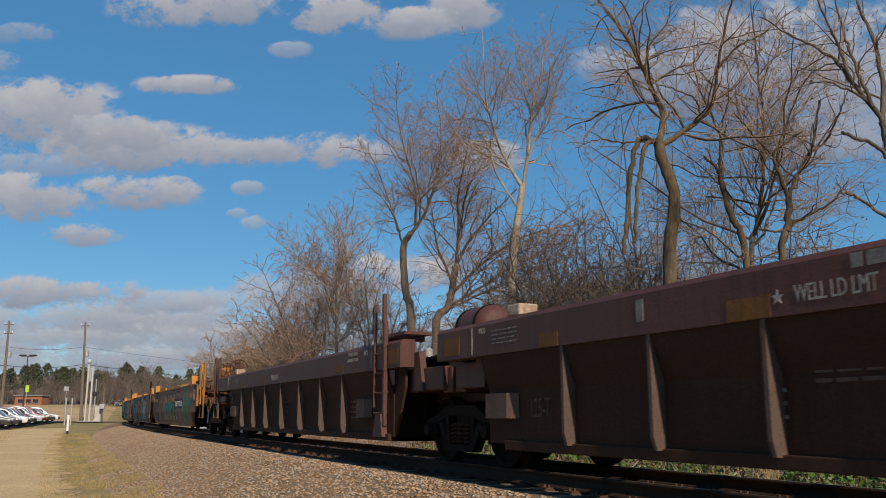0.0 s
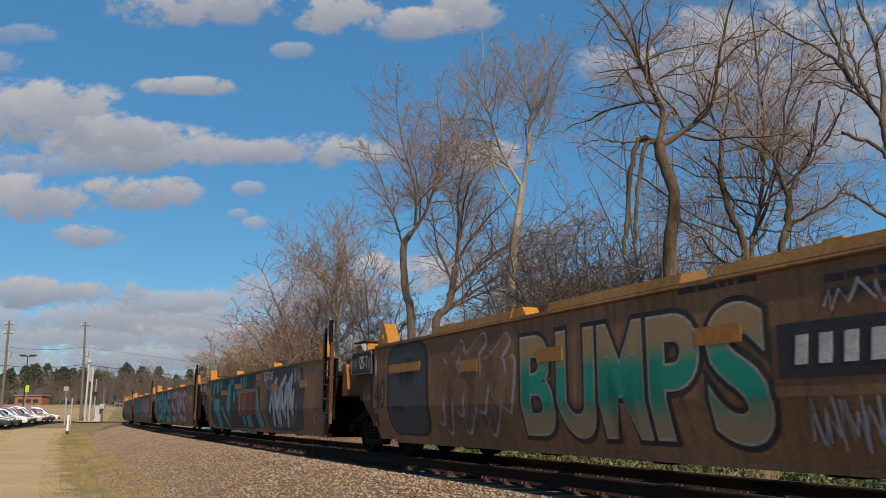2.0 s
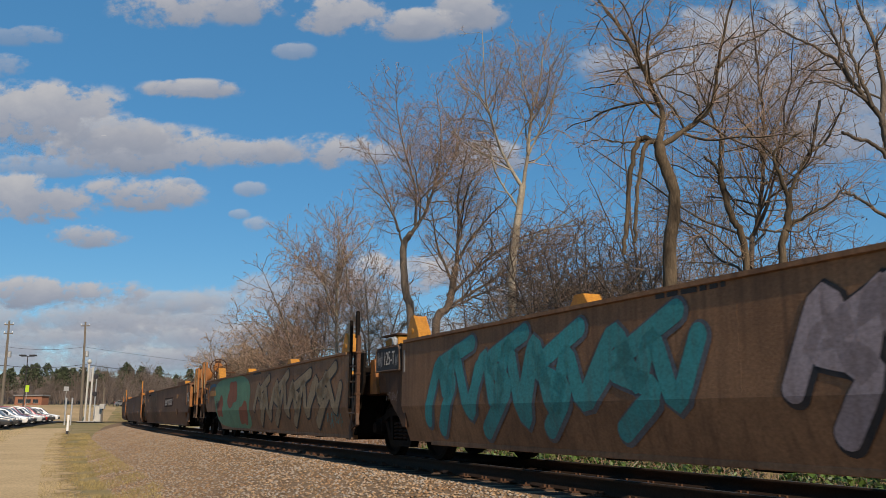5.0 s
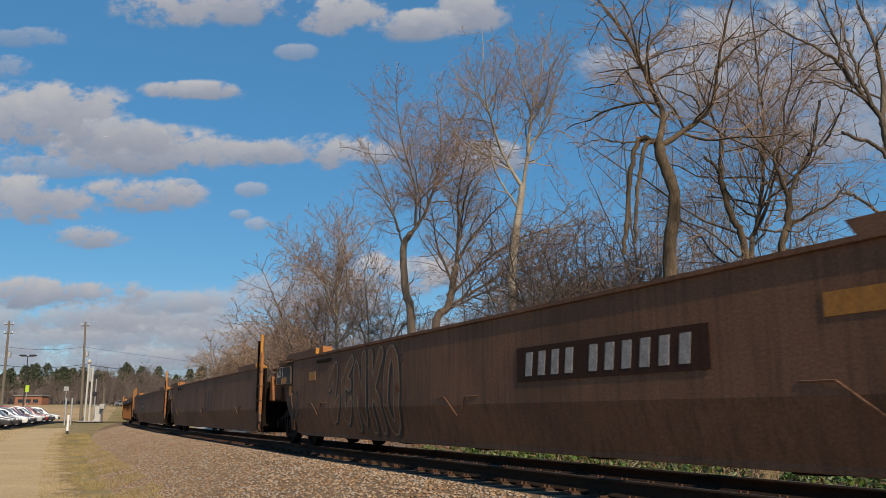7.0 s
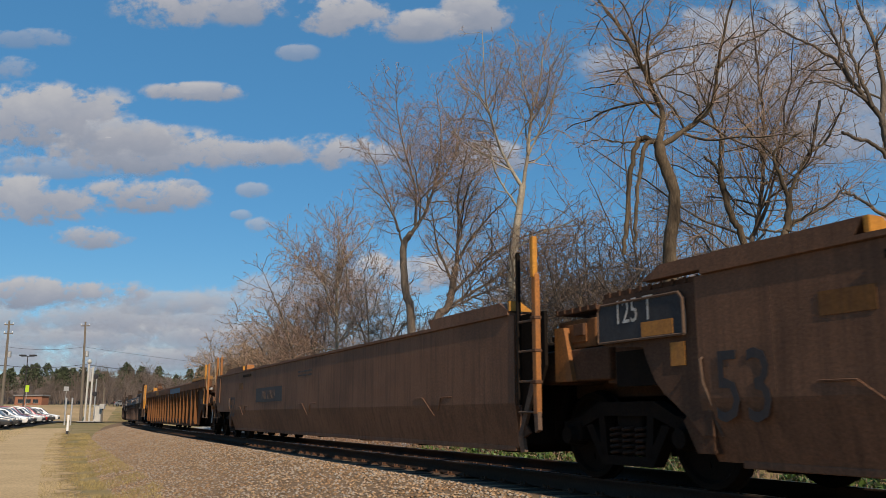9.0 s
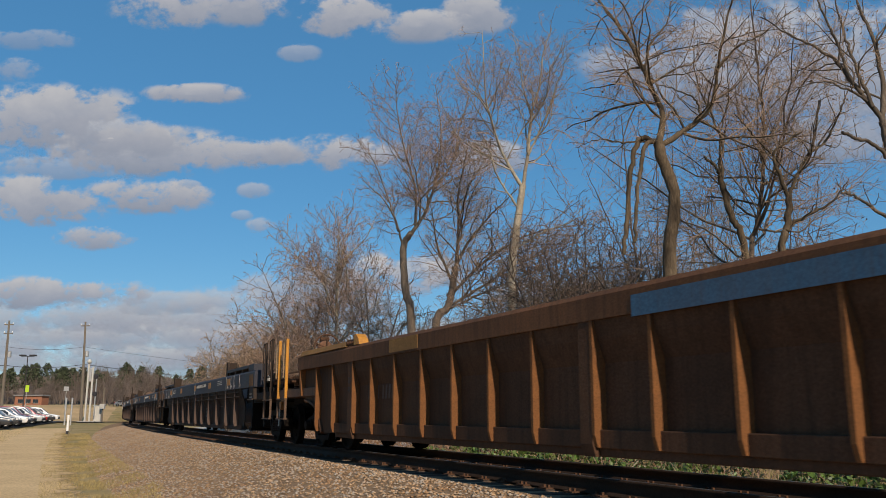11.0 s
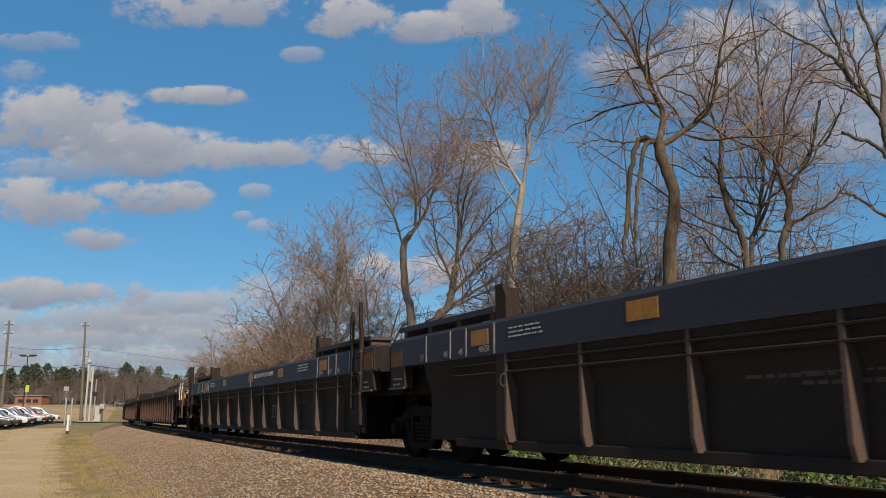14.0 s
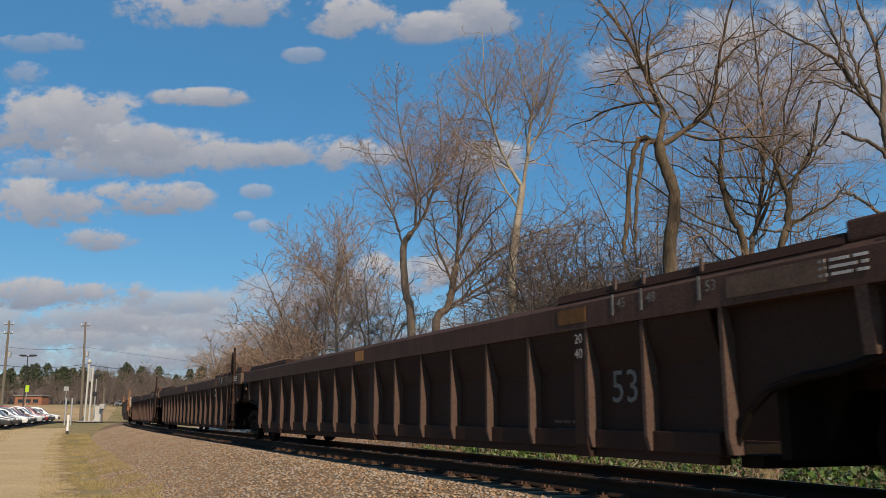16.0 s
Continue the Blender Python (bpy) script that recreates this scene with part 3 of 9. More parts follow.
# ---- bare trees ----
def tubes_mesh(name, groups, material):
    """One mesh of many tapering round branches: groups of (points (m, n, 3), radii (m, n), sides)."""
    vs, fs, base = [], [], 0
    for P, R, k in groups:
        m, n = P.shape[:2]
        T = np.gradient(P, axis=1)
        T /= np.linalg.norm(T, axis=2, keepdims=True) + 1e-9
        # one reference axis for each branch, the one its course keeps farthest from
        ref = np.eye(3)[np.argmin(np.abs(T).max(1), axis=1)][:, None]
        U = np.cross(T, ref)
        U /= np.linalg.norm(U, axis=2, keepdims=True) + 1e-9
        W = np.cross(T, U)
        a = np.arange(k) * 2 * np.pi / k
        V = P[:, :, None] + R[:, :, None, None] * (np.cos(a)[:, None] * U[:, :, None] + np.sin(a)[:, None] * W[:, :, None])
        vs.append(V.reshape(-1, 3))
        i = (np.arange(m)[:, None, None] * n + np.arange(n - 1)[None, :, None]) * k + np.arange(k)
        j = (np.arange(m)[:, None, None] * n + np.arange(n - 1)[None, :, None]) * k + (np.arange(k) + 1) % k
        fs.append(np.stack([i, j, j + k, i + k], -1).reshape(-1, 4) + base)
        base += m * n * k
    me = raw_mesh(name, np.concatenate(vs), np.concatenate(fs))
    me.materials.append(material)
    me.polygons.foreach_set("use_smooth", np.ones(len(me.polygons), bool))
    return me


def sprout(rng, P, R, count, t0, angle, length, up, n, wob, thin, by_length=True):
    """Children of the branches P: where they leave, how they turn, how they bend upwards."""
    m, k = P.shape[:2]
    L = np.linalg.norm(np.diff(P, axis=1), axis=2).sum(1)
    w = L / L.sum() if by_length else np.full(m, 1 / m)
    who = rng.choice(m, count, p=w)
    t = t0 + (1 - t0) * rng.random(count)
    f = t * (k - 1)
    i = np.minimum(f.astype(int), k - 2)
    f = (f - i)[:, None]
    start = P[who, i] * (1 - f) + P[who, i + 1] * f
    tan = P[who, i + 1] - P[who, i]
    tan /= np.linalg.norm(tan, axis=1, keepdims=True) + 1e-9
    side = rng.normal(size=(count, 3))
    side -= tan * (side * tan).sum(1, keepdims=True)
    side /= np.linalg.norm(side, axis=1, keepdims=True) + 1e-9
    ang = np.radians(angle * (0.7 + 0.6 * rng.random(count)))[:, None]
    d = tan * np.cos(ang) + side * np.sin(ang)
    ln = L[who] * length * (0.55 + 0.7 * rng.random(count)) * (1.1 - 0.5 * t)
    r0 = np.minimum((R[who, i] * (1 - f[:, 0]) + R[who, i + 1] * f[:, 0]) * 0.72, thin * (0.7 + 0.6 * rng.random(count)) * np.maximum(ln / (ln.mean() + 1e-9), 0.4))
    return grow(rng, start, d, ln, r0, up, n, wob)


def grow(rng, start, d, ln, r0, up, n, wob):
    count = len(start)
    pts, cur = [start], start
    for _ in range(n - 1):
        d = d + rng.normal(size=(count, 3)) * wob
        d[:, 2] += up
        d /= np.linalg.norm(d, axis=1, keepdims=True) + 1e-9
        cur = cur + d * (ln / (n - 1))[:, None]
        pts.append(cur)
    P = np.stack(pts, 1)
    R = r0[:, None] * np.linspace(1, 0.3, n)[None]
    return P, R


def stem(points, r0, r1, rng, n=26, wob=0.012):
    """One smooth trunk or limb through a few way points (Catmull-Rom)."""
    p = [Vector(q) for q in points]
    p = [p[0] * 2 - p[1]] + p + [p[-1] * 2 - p[-2]]
    out = []
    seg = len(p) - 3
    for i in range(n):
        f = i / (n - 1) * seg
        k = min(int(f), seg - 1)
        f -= k
        a, b, c, d = p[k:k + 4]
        q = 0.5 * ((2 * b) + (c - a) * f + (2 * a - 5 * b + 4 * c - d) * f * f + (3 * b - a - 3 * c + d) * f ** 3)
        out.append(np.array(q) + (rng.normal(size=3) * wob if 0 < i < n - 1 else 0))
    return np.array(out)[None], (np.linspace(r0, r1, n) * (1 + 0.03 * rng.normal(size=n)))[None]


def fork(rng, P, R, dens, t0, angle, ratio, up, n, wob, fine, least=0.1, cap=9.0):
    """Side branches all along the branches P, in turning order, shorter towards the tip."""
    m, k = P.shape[:2]
    L = np.linalg.norm(np.diff(P, axis=1), axis=2).sum(1)
    num = np.maximum(1, np.round(L * dens * (1 - t0) * (0.75 + 0.5 * rng.random(m))).astype(int))
    who = np.repeat(np.arange(m), num)
    idx = np.arange(len(who)) - np.repeat(np.cumsum(num) - num, num)
    t = t0 + (1 - t0) * np.clip((idx + rng.random(len(who))) / num[who], 0, 0.985)
    f = t * (k - 1)
    i = np.minimum(f.astype(int), k - 2)
    f = (f - i)[:, None]
    start = P[who, i] * (1 - f) + P[who, i + 1] * f
    tan = P[who, i + 1] - P[who, i]
    tan /= np.linalg.norm(tan, axis=1, keepdims=True) + 1e-9
    a = np.cross(tan, np.array([0.31, 0.17, 0.93]))
    a /= np.linalg.norm(a, axis=1, keepdims=True) + 1e-9
    b = np.cross(tan, a)
    turn = (idx * 2.4 + who * 1.7 + rng.normal(size=len(who)) * 0.5)[:, None]
    side = a * np.cos(turn) + b * np.sin(turn)
    ang = np.radians(angle * (0.65 + 0.7 * rng.random(len(who))))[:, None]
    d = tan * np.cos(ang) + side * np.sin(ang)
    ln = np.minimum(np.maximum(L[who] * ratio * (1 - 0.72 * t) * (0.45 + 0.9 * rng.random(len(who))), least), cap)
    r = (R[who, i] * (1 - f[:, 0]) + R[who, i + 1] * f[:, 0]) * 0.55
    r0 = np.maximum(np.minimum(r, 0.0105 * ln + fine), fine)
    Q, S = grow(rng, start, d, ln, r0, up, n, wob)
    return Q, np.maximum(S, fine * 0.62)


def bare_tree(name, label, x, y, stems, seed, bark, twig, dens=(1.5, 2.6, 3.6, 4.0), ratio=0.5, up=0.06, spread=50, leaves=0, fine=1.0, clean=1):
    """A leafless tree: stems as (way points relative to the foot, start and end radius), then four orders of branches."""
    rng = np.random.default_rng(seed)
    z = float(ground_z(x, y)[0]) - 0.15
    root = new(name)
    root.location = (x, y, z)
    tagged(root, label, "tree", "bare trees beyond the track")
    wood, live = [], []
    for k, (pts, a, b) in enumerate(stems):
        pts = [(px, py, pz + (0.1 - z if pz else 0.0)) for px, py, pz in pts]
        P, R = stem(pts, a if k == 0 else a * 0.84, b, rng)
        if k == 0:
            R[0, 0] *= 1.45
            R[0, 1] *= 1.12
        wood.append((P, R, 10))
        if k >= clean and pts[-1][2] > pts[0][2] - 0.6:
            live.append((P, R))
    tip = fine * 0.0041 * (y / 18.0) ** 0.75
    P0, R0 = np.concatenate([p for p, _ in live]), np.concatenate([r for _, r in live])
    P1, R1 = fork(rng, P0, R0, dens[0] * 2.35, 0.1, spread, ratio * 1.3, up, 9, 0.2, tip * 1.8, 0.4)
    P2, R2 = fork(rng, np.concatenate([P1, P0[:, 8:17]]), np.concatenate([R1, R0[:, 8:17]]), dens[1] * 1.75, 0.1, 52, 0.63, up, 6, 0.24, tip * 1.25, 0.25)
    P3, R3 = fork(rng, P2, R2, dens[2] * 1.55, 0.1, 50, 0.63, up * 0.6, 4, 0.24, tip * 1.0, 0.2)
    P4, R4 = fork(rng, P3, R3, dens[3] * 1.65, 0.1, 50, 0.62, up * 0.4, 3, 0.2, tip * 0.9, 0.16)
    mesh_part("trunk", tubes_mesh("trunk", wood + [(P1, R1, 5)], bark), None, root)
    crown = mesh_part("crown", tubes_mesh("crown", [(P2, R2, 4), (P3, R3, 3), (P4, R4, 3)], twig), None, root)
    crown["label"] = "dense crown of bare fine twigs"
    if leaves:
        ends = P4[rng.integers(0, len(P4), leaves), rng.integers(1, 3, leaves)]
        leaf_part(rng, ends, 0.028, M_LITTER, root, "last brown leaves")
    return root


def leaf_part(rng, at, size, material, parent, label, name="leaves", kind=""):
    n = len(at)
    a = rng.normal(size=(n, 3))
    a /= np.linalg.norm(a, axis=1, keepdims=True)
    b = np.cross(a, rng.normal(size=(n, 3)))
    b /= np.linalg.norm(b, axis=1, keepdims=True)
    s = size * (0.6 + 0.8 * rng.random((n, 1)))
    v = np.stack([at - a * s, at + b * s * 0.6, at + a * s, at - b * s * 0.6], 1).reshape(-1, 3)
    ob = mesh_part(name, raw_mesh(name, v, np.arange(n * 4).reshape(-1, 4)), material, parent, label)
    return ob

# trees beyond the track, from the large near ones to the thin far ones
bare_tree("forked_tree", "tall dark tree forked high up with broken hanging limbs", 4.84, 18, [
    ([(0.07, 0, 0), (0.07, 0, 3.65), (0.19, 0, 4.65), (0.25, 0, 5.42), (0.03, 0, 6.13), (-0.03, 0, 6.57)], 0.155, 0.12),
    ([(-0.04, 0, 6.49), (0.11, 0.1, 7.23), (-0.11, 0.2, 8.01), (-0.38, 0.3, 8.82), (-0.76, 0.4, 9.61), (-1.21, 0.5, 10.27), (-1.72, 0.6, 10.91)], 0.095, 0.012),
    ([(0, 0, 6.49), (0.47, -0.06, 6.77), (0.91, -0.11, 7.08), (1.19, -0.17, 7.46), (1.31, -0.23, 8.11), (1.44, -0.29, 8.9), (1.7, -0.34, 9.83), (1.87, -0.4, 10.78)], 0.085, 0.012),
    ([(-0.1, 0, 6.59), (-0.5, -0.07, 6.6), (-0.72, -0.15, 5.85), (-0.84, -0.23, 4.9), (-0.98, -0.3, 3.96)], 0.075, 0.045),
    ([(-0.1, 0, 6.57), (-0.38, -0.17, 6.42), (-0.6, -0.33, 5.5), (-0.78, -0.5, 4.17)], 0.065, 0.036),
    ([(-0.16, 0, 6.59), (-0.83, -0.17, 6.5), (-1.42, -0.33, 6.52), (-1.97, -0.5, 6.27)], 0.03, 0.006),
    ([(-0.28, 0, 8.2), (-0.05, 0.27, 9.01), (0.45, 0.53, 9.71), (0.71, 0.8, 10.73)], 0.04, 0.008),
    ([(-0.16, 0, 7.93), (0.6, 0.33, 8.49), (1.11, 0.67, 8.77), (1.69, 1, 9.65)], 0.035, 0.008),
    ([(0.94, 0, 7.13), (0.78, -0.2, 7.52), (0.29, -0.4, 7.64), (-0.19, -0.6, 7.69)], 0.03, 0.008),
    ([(1.43, 0, 8.34), (1.87, -0.2, 8.8), (2.32, -0.4, 8.98), (2.91, -0.6, 9.43)], 0.035, 0.008)],
    11, M_BARK_NEAR, M_TWIG, (1.9, 2.6, 3.6, 3.6), 0.46, 0.03, 58, leaves=420)
bare_tree("sycamore", "pale-barked sycamore with tall ascending limbs", 2.46, 30, [
    ([(0.02, 0, 0), (0.02, 0, 4.46), (0.03, 0, 5.7), (0.17, 0, 6.95), (0.33, 0, 8.01), (0.49, 0, 8.91)], 0.165, 0.12),
    ([(0.49, 0, 8.82), (0.05, 0.08, 9.54), (-0.33, 0.17, 10.39), (-0.64, 0.25, 11.53), (-0.84, 0.33, 12.33), (-0.89, 0.42, 13.69), (-0.96, 0.5, 15.25)], 0.085, 0.012),
    ([(0.29, 0, 8.05), (-0.23, -0.15, 8.78), (-0.58, -0.3, 9.42), (-0.77, -0.45, 10.06), (-1.27, -0.6, 10.31)], 0.055, 0.012),
    ([(-0.65, 0, 11.49), (-1.17, 0.13, 12.39), (-1.81, 0.27, 12.94), (-2.13, 0.4, 13.8)], 0.04, 0.01),
    ([(0.49, 0, 8.86), (0.71, 0.06, 10.29), (0.85, 0.12, 11.65), (1.2, 0.18, 12.91), (1.38, 0.24, 14.2), (1.72, 0.3, 15.28)], 0.085, 0.012),
    ([(0.7, 0, 10.06), (1.27, -0.2, 11.31), (1.76, -0.4, 12.67), (2.2, -0.6, 13.82)], 0.05, 0.01),
    ([(0.83, 0, 11.6), (0.55, 0.2, 12.92), (0.48, 0.4, 14.15), (0.19, 0.6, 15.18)], 0.035, 0.009),
    ([(0.21, 0, 6.53), (1.14, -0.17, 7.08), (2.05, -0.33, 7.4), (2.95, -0.5, 7.85)], 0.05, 0.01)],
    12, M_PALE, M_TWIG_RED, (1.4, 2.3, 3.2, 3.3), 0.46, 0.05, 50, leaves=260)
bare_tree("bare_tree", "bare grey-brown tree with ascending limbs beyond the track", -1.34, 36, [
    ([(-0.01, 0, 0), (-0.01, 0, 4.51), (-0.26, 0, 5.72), (-0.37, 0, 6.96), (-0.38, 0, 7.84), (-0.04, 0, 8.42)], 0.19, 0.13),
    ([(-0.04, 0, 8.37), (0.54, 0.12, 9.31), (0.93, 0.24, 10.58), (1.18, 0.36, 11.93), (1.22, 0.48, 13.57), (0.96, 0.6, 15.53)], 0.1, 0.012),
    ([(-0.38, 0, 7.71), (-0.73, -0.27, 8.91), (-1.27, -0.53, 9.8), (-2.19, -0.8, 10.59)], 0.06, 0.012),
    ([(0.13, 0, 8.72), (0.11, 0.08, 10.4), (-0.34, 0.15, 12.07), (-0.72, 0.23, 13.88), (-0.85, 0.3, 15.4)], 0.075, 0.012),
    ([(0.93, 0, 10.46), (1.74, 0.27, 11.64), (2.05, 0.53, 13.32), (2.52, 0.8, 15.06)], 0.06, 0.012),
    ([(-0.61, 0, 8.47), (-1.02, 0.27, 9.81), (-1.62, 0.53, 11.45), (-2.12, 0.8, 12.46)], 0.05, 0.012)],
    13, M_BARK, M_TWIG_RED, (1.6, 2.3, 2.9, 2.9), 0.46, 0.05, 50, leaves=120)
bare_tree("spreading_tree", "dark bare tree with long low sweeping limbs", -0.26, 33, [
    ([(-0, 0, 0), (-0, 0, 3.96), (0.44, 0, 4.74), (0.66, 0, 5.64), (0.75, 0, 6.39)], 0.17, 0.13),
    ([(0.75, 0, 6.34), (1.11, -0.12, 7.1), (1.74, -0.25, 7.94), (2.41, -0.38, 8.66), (3.2, -0.5, 9.44)], 0.085, 0.012),
    ([(0.62, 0, 5.75), (0.35, 0.12, 6.45), (0.05, 0.25, 7.17), (-0.11, 0.38, 8.17), (-0.3, 0.5, 9.34)], 0.08, 0.012),
    ([(0.75, 0, 6.32), (0.89, 0.15, 7.96), (0.87, 0.3, 9.29), (1.13, 0.45, 10.78), (1.45, 0.6, 12.42)], 0.08, 0.012),
    ([(0.62, 0, 5.3), (1.73, -0.17, 6.4), (2.96, -0.35, 7.28), (4.18, -0.52, 7.75), (5.27, -0.7, 7.9)], 0.08, 0.012),
    ([(0.62, 0, 4.85), (1.72, -0.25, 5.49), (3.05, -0.5, 6.35), (4.69, -0.75, 6.98), (6.32, -1, 7.83)], 0.07, 0.012),
    ([(0.4, 0, 4.63), (1.28, -0.3, 5.03), (2.81, -0.6, 5.66), (4.32, -0.9, 6.28), (6.04, -1.2, 6.89)], 0.06, 0.012)],
    14, M_BARK_DARK, M_TWIG, (1.8, 2.4, 2.8, 2.8), 0.42, 0.07, 46)
bare_tree("leaning_tree", "dark leaning bare tree with a forked trunk", 6.62, 18.5, [
    ([(0.13, 0, 0), (0.13, 0, 4.12), (-0.11, 0, 4.96), (-0.28, 0, 5.69), (-0.28, 0, 6.29)], 0.088, 0.06),
    ([(-0.29, 0, 5.82), (-0.45, -0.1, 6.13), (-0.72, -0.2, 6.32)], 0.045, 0.03),
    ([(-0.29, 0, 6.22), (-0.18, 0.12, 6.74), (-0.31, 0.25, 7.4), (-0.57, 0.38, 8.29), (-0.61, 0.5, 9.36)], 0.05, 0.01),
    ([(-0.29, 0, 6.22), (-0.29, -0.17, 6.98), (-0.11, -0.33, 7.73), (-0.17, -0.5, 8.62)], 0.03, 0.008)],
    15, M_BARK_NEAR, M_TWIG, (1.6, 2.6, 3.4, 3.4), 0.5, 0.05)
bare_tree("slender_tree", "tall slender bare tree with a crown of fine twigs", 7.29, 20, [
    ([(0.13, 0, 0), (0.13, 0, 4.27), (0.35, 0, 5.11), (0.58, 0, 6.4), (0.7, 0, 7.64), (0.65, 0, 8.91), (0.63, 0, 10.13), (0.6, 0, 11.7)], 0.075, 0.012),
    ([(0.65, 0, 7.12), (0.19, -0.17, 7.58), (-0.05, -0.33, 8.03), (-0.13, -0.5, 8.7)], 0.035, 0.008),
    ([(0.64, 0, 6.98), (1.11, 0.2, 7.78), (1.64, 0.4, 8.92), (2.25, 0.6, 10.1)], 0.035, 0.008),
    ([(0.64, 0, 8.76), (1.3, 0.3, 9.81), (1.74, 0.6, 11.06)], 0.03, 0.008)],
    18, M_BARK_DARK, M_TWIG, (1.4, 2.4, 3.4, 3.4), 0.34, 0.06, clean=0, leaves=120)
bare_tree("crooked_tree", "crooked bare tree with snapped limbs", 7.04, 17.5, [
    ([(0.13, 0, 0), (0.13, 0, 3.81), (0.29, 0, 4.54), (0.37, 0, 5.23)], 0.09, 0.07),
    ([(0.36, 0, 5.17), (0.19, -0.05, 5.65), (0.08, -0.1, 6.08), (0.29, -0.15, 6.32), (0.66, -0.2, 6.57)], 0.055, 0.022),
    ([(0.14, 0, 6.05), (-0.12, -0.17, 6.22), (-0.46, -0.33, 6.51), (-0.86, -0.5, 6.89)], 0.028, 0.008),
    ([(0.36, 0, 5.17), (0.55, 0.05, 5.58), (0.87, 0.1, 6.11), (1.1, 0.15, 6.55), (1.3, 0.2, 7.45)], 0.055, 0.02),
    ([(0.88, 0, 6.15), (1.33, 0.13, 6.48), (1.79, 0.27, 7.25), (2.08, 0.4, 7.83)], 0.04, 0.01),
    ([(0.3, 0, 4.54), (0.71, -0.13, 4.76), (1.15, -0.27, 5), (1.46, -0.4, 5.41)], 0.045, 0.012)],
    16, M_BARK_NEAR, M_TWIG, (1.4, 2.2, 3.0, 3.0), 0.5, 0.05)
bare_tree("edge_tree", "large grey-barked tree with long sweeping limbs", 9.02, 16.5, [
    ([(0.15, 0, 0), (0.15, 0, 3.52), (0.15, 0, 4.56), (0.12, 0, 5.62), (0.02, 0, 6.53)], 0.13, 0.085),
    ([(0.02, 0, 6.53), (-0.16, 0.07, 6.92), (-0.46, 0.13, 7.41), (-0.74, 0.2, 7.94), (-1.13, 0.27, 8.3), (-1.59, 0.33, 8.59), (-2.18, 0.4, 9.04)], 0.07, 0.01),
    ([(0.02, 0, 6.53), (0.14, 0.05, 7.35), (0.08, 0.1, 8.32), (-0.13, 0.15, 9.08), (-0.29, 0.2, 10)], 0.075, 0.015),
    ([(-0.25, 0, 6.96), (-0.79, -0.13, 7.22), (-1.33, -0.27, 7.28), (-2.04, -0.4, 7.01)], 0.035, 0.007),
    ([(0.12, 0, 5.62), (-0.22, -0.1, 5.97), (-0.66, -0.2, 6.09), (-0.98, -0.3, 6.19)], 0.05, 0.03),
    ([(0.12, 0, 4.32), (-0.42, -0.13, 4.66), (-0.86, -0.27, 4.88), (-1.17, -0.4, 4.89)], 0.045, 0.02),
    ([(-0.51, 0, 7.33), (-0.69, 0.17, 8.35), (-0.9, 0.33, 9.27), (-1, 0.5, 10.17)], 0.045, 0.01),
    ([(-0.15, 0, 6.83), (-0.32, 0.23, 7.93), (-0.41, 0.47, 8.95), (-0.42, 0.7, 10.14)], 0.05, 0.01),
    ([(0.15, 0, 5.14), (0.62, 0.1, 6.38), (0.94, 0.2, 7.79), (0.92, 0.3, 9.39)], 0.06, 0.012)],
    17, M_BARK_EDGE, M_TWIG, (1.5, 2.4, 3.4, 3.6), 0.36, 0.05, leaves=260)


def upright(top, lean, r=0.08):
    """A slim stem with two side limbs, for trees in the second row."""
    return [([(0, 0, 0), (0.1, 0, top * 0.3), (lean * 0.5, 0, top * 0.62), (lean, 0, top)], r, 0.012),
            ([(0.05, 0, top * 0.28), (0.6, 0.2, top * 0.5), (1.2 + lean, 0.3, top * 0.85)], r * 0.55, 0.010),
            ([(0.08, 0, top * 0.38), (-0.6, 0.2, top * 0.58), (-1.2 + lean, 0.2, top * 0.82)], r * 0.55, 0.010)]


def clump(top, wide, lean, count, r=0.04, turn=0.3):
    """Several stems that arch out from one foot."""
    return [([(0.2 * math.cos(a), 0.2 * math.sin(a), 0), (wide * 0.45 * math.cos(a) + lean * 0.4, wide * 0.4 * math.sin(a), top * 0.55), (wide * math.cos(a) + lean, wide * 0.8 * math.sin(a), top * (0.85 + 0.15 * math.sin(2 * a)))], r, 0.010)
            for a in (turn + 2 * math.pi * k / count for k in range(count))]


for i, (x, y, top, lean) in enumerate([(6.4, 27.0, 10.5, -0.4), (8.6, 31.0, 11.0, 0.2), (11.6, 36.0, 12.0, 0.3)] ):
    bare_tree("slim_tree", "slim bare tree standing behind the front row", x, y, upright(top, lean), 90 + i, M_BARK_DARK, M_TWIG, (1.0, 1.7, 2.4, 2.4), 0.34, 0.06, clean=0)
bare_tree("pale_tree", "pale slender bare tree with upswept branches", -6.1, 48.0, [
    ([(0, 0, 0), (0.1, 0, 4.0), (0.0, 0, 7.5), (0.05, 0, 9.4), (0.0, 0, 11.8)], 0.13, 0.015),
    ([(0.05, 0, 6.0), (-0.8, 0.2, 8.0), (-1.9, 0.3, 9.4), (-3.3, 0.3, 11.4)], 0.07, 0.012),
    ([(0.05, 0, 8.6), (0.8, 0.2, 9.9), (1.6, 0.3, 10.8), (2.2, 0.3, 12.2)], 0.06, 0.012),
    ([(0.05, 0, 4.4), (1.2, -0.2, 6.2), (1.9, -0.3, 8.0), (2.4, -0.3, 9.4)], 0.06, 0.012)],
    30, M_PALE, M_TWIG_RED, (1.2, 1.8, 2.1, 2.0), 0.42, 0.07, fine=1.3, clean=0)
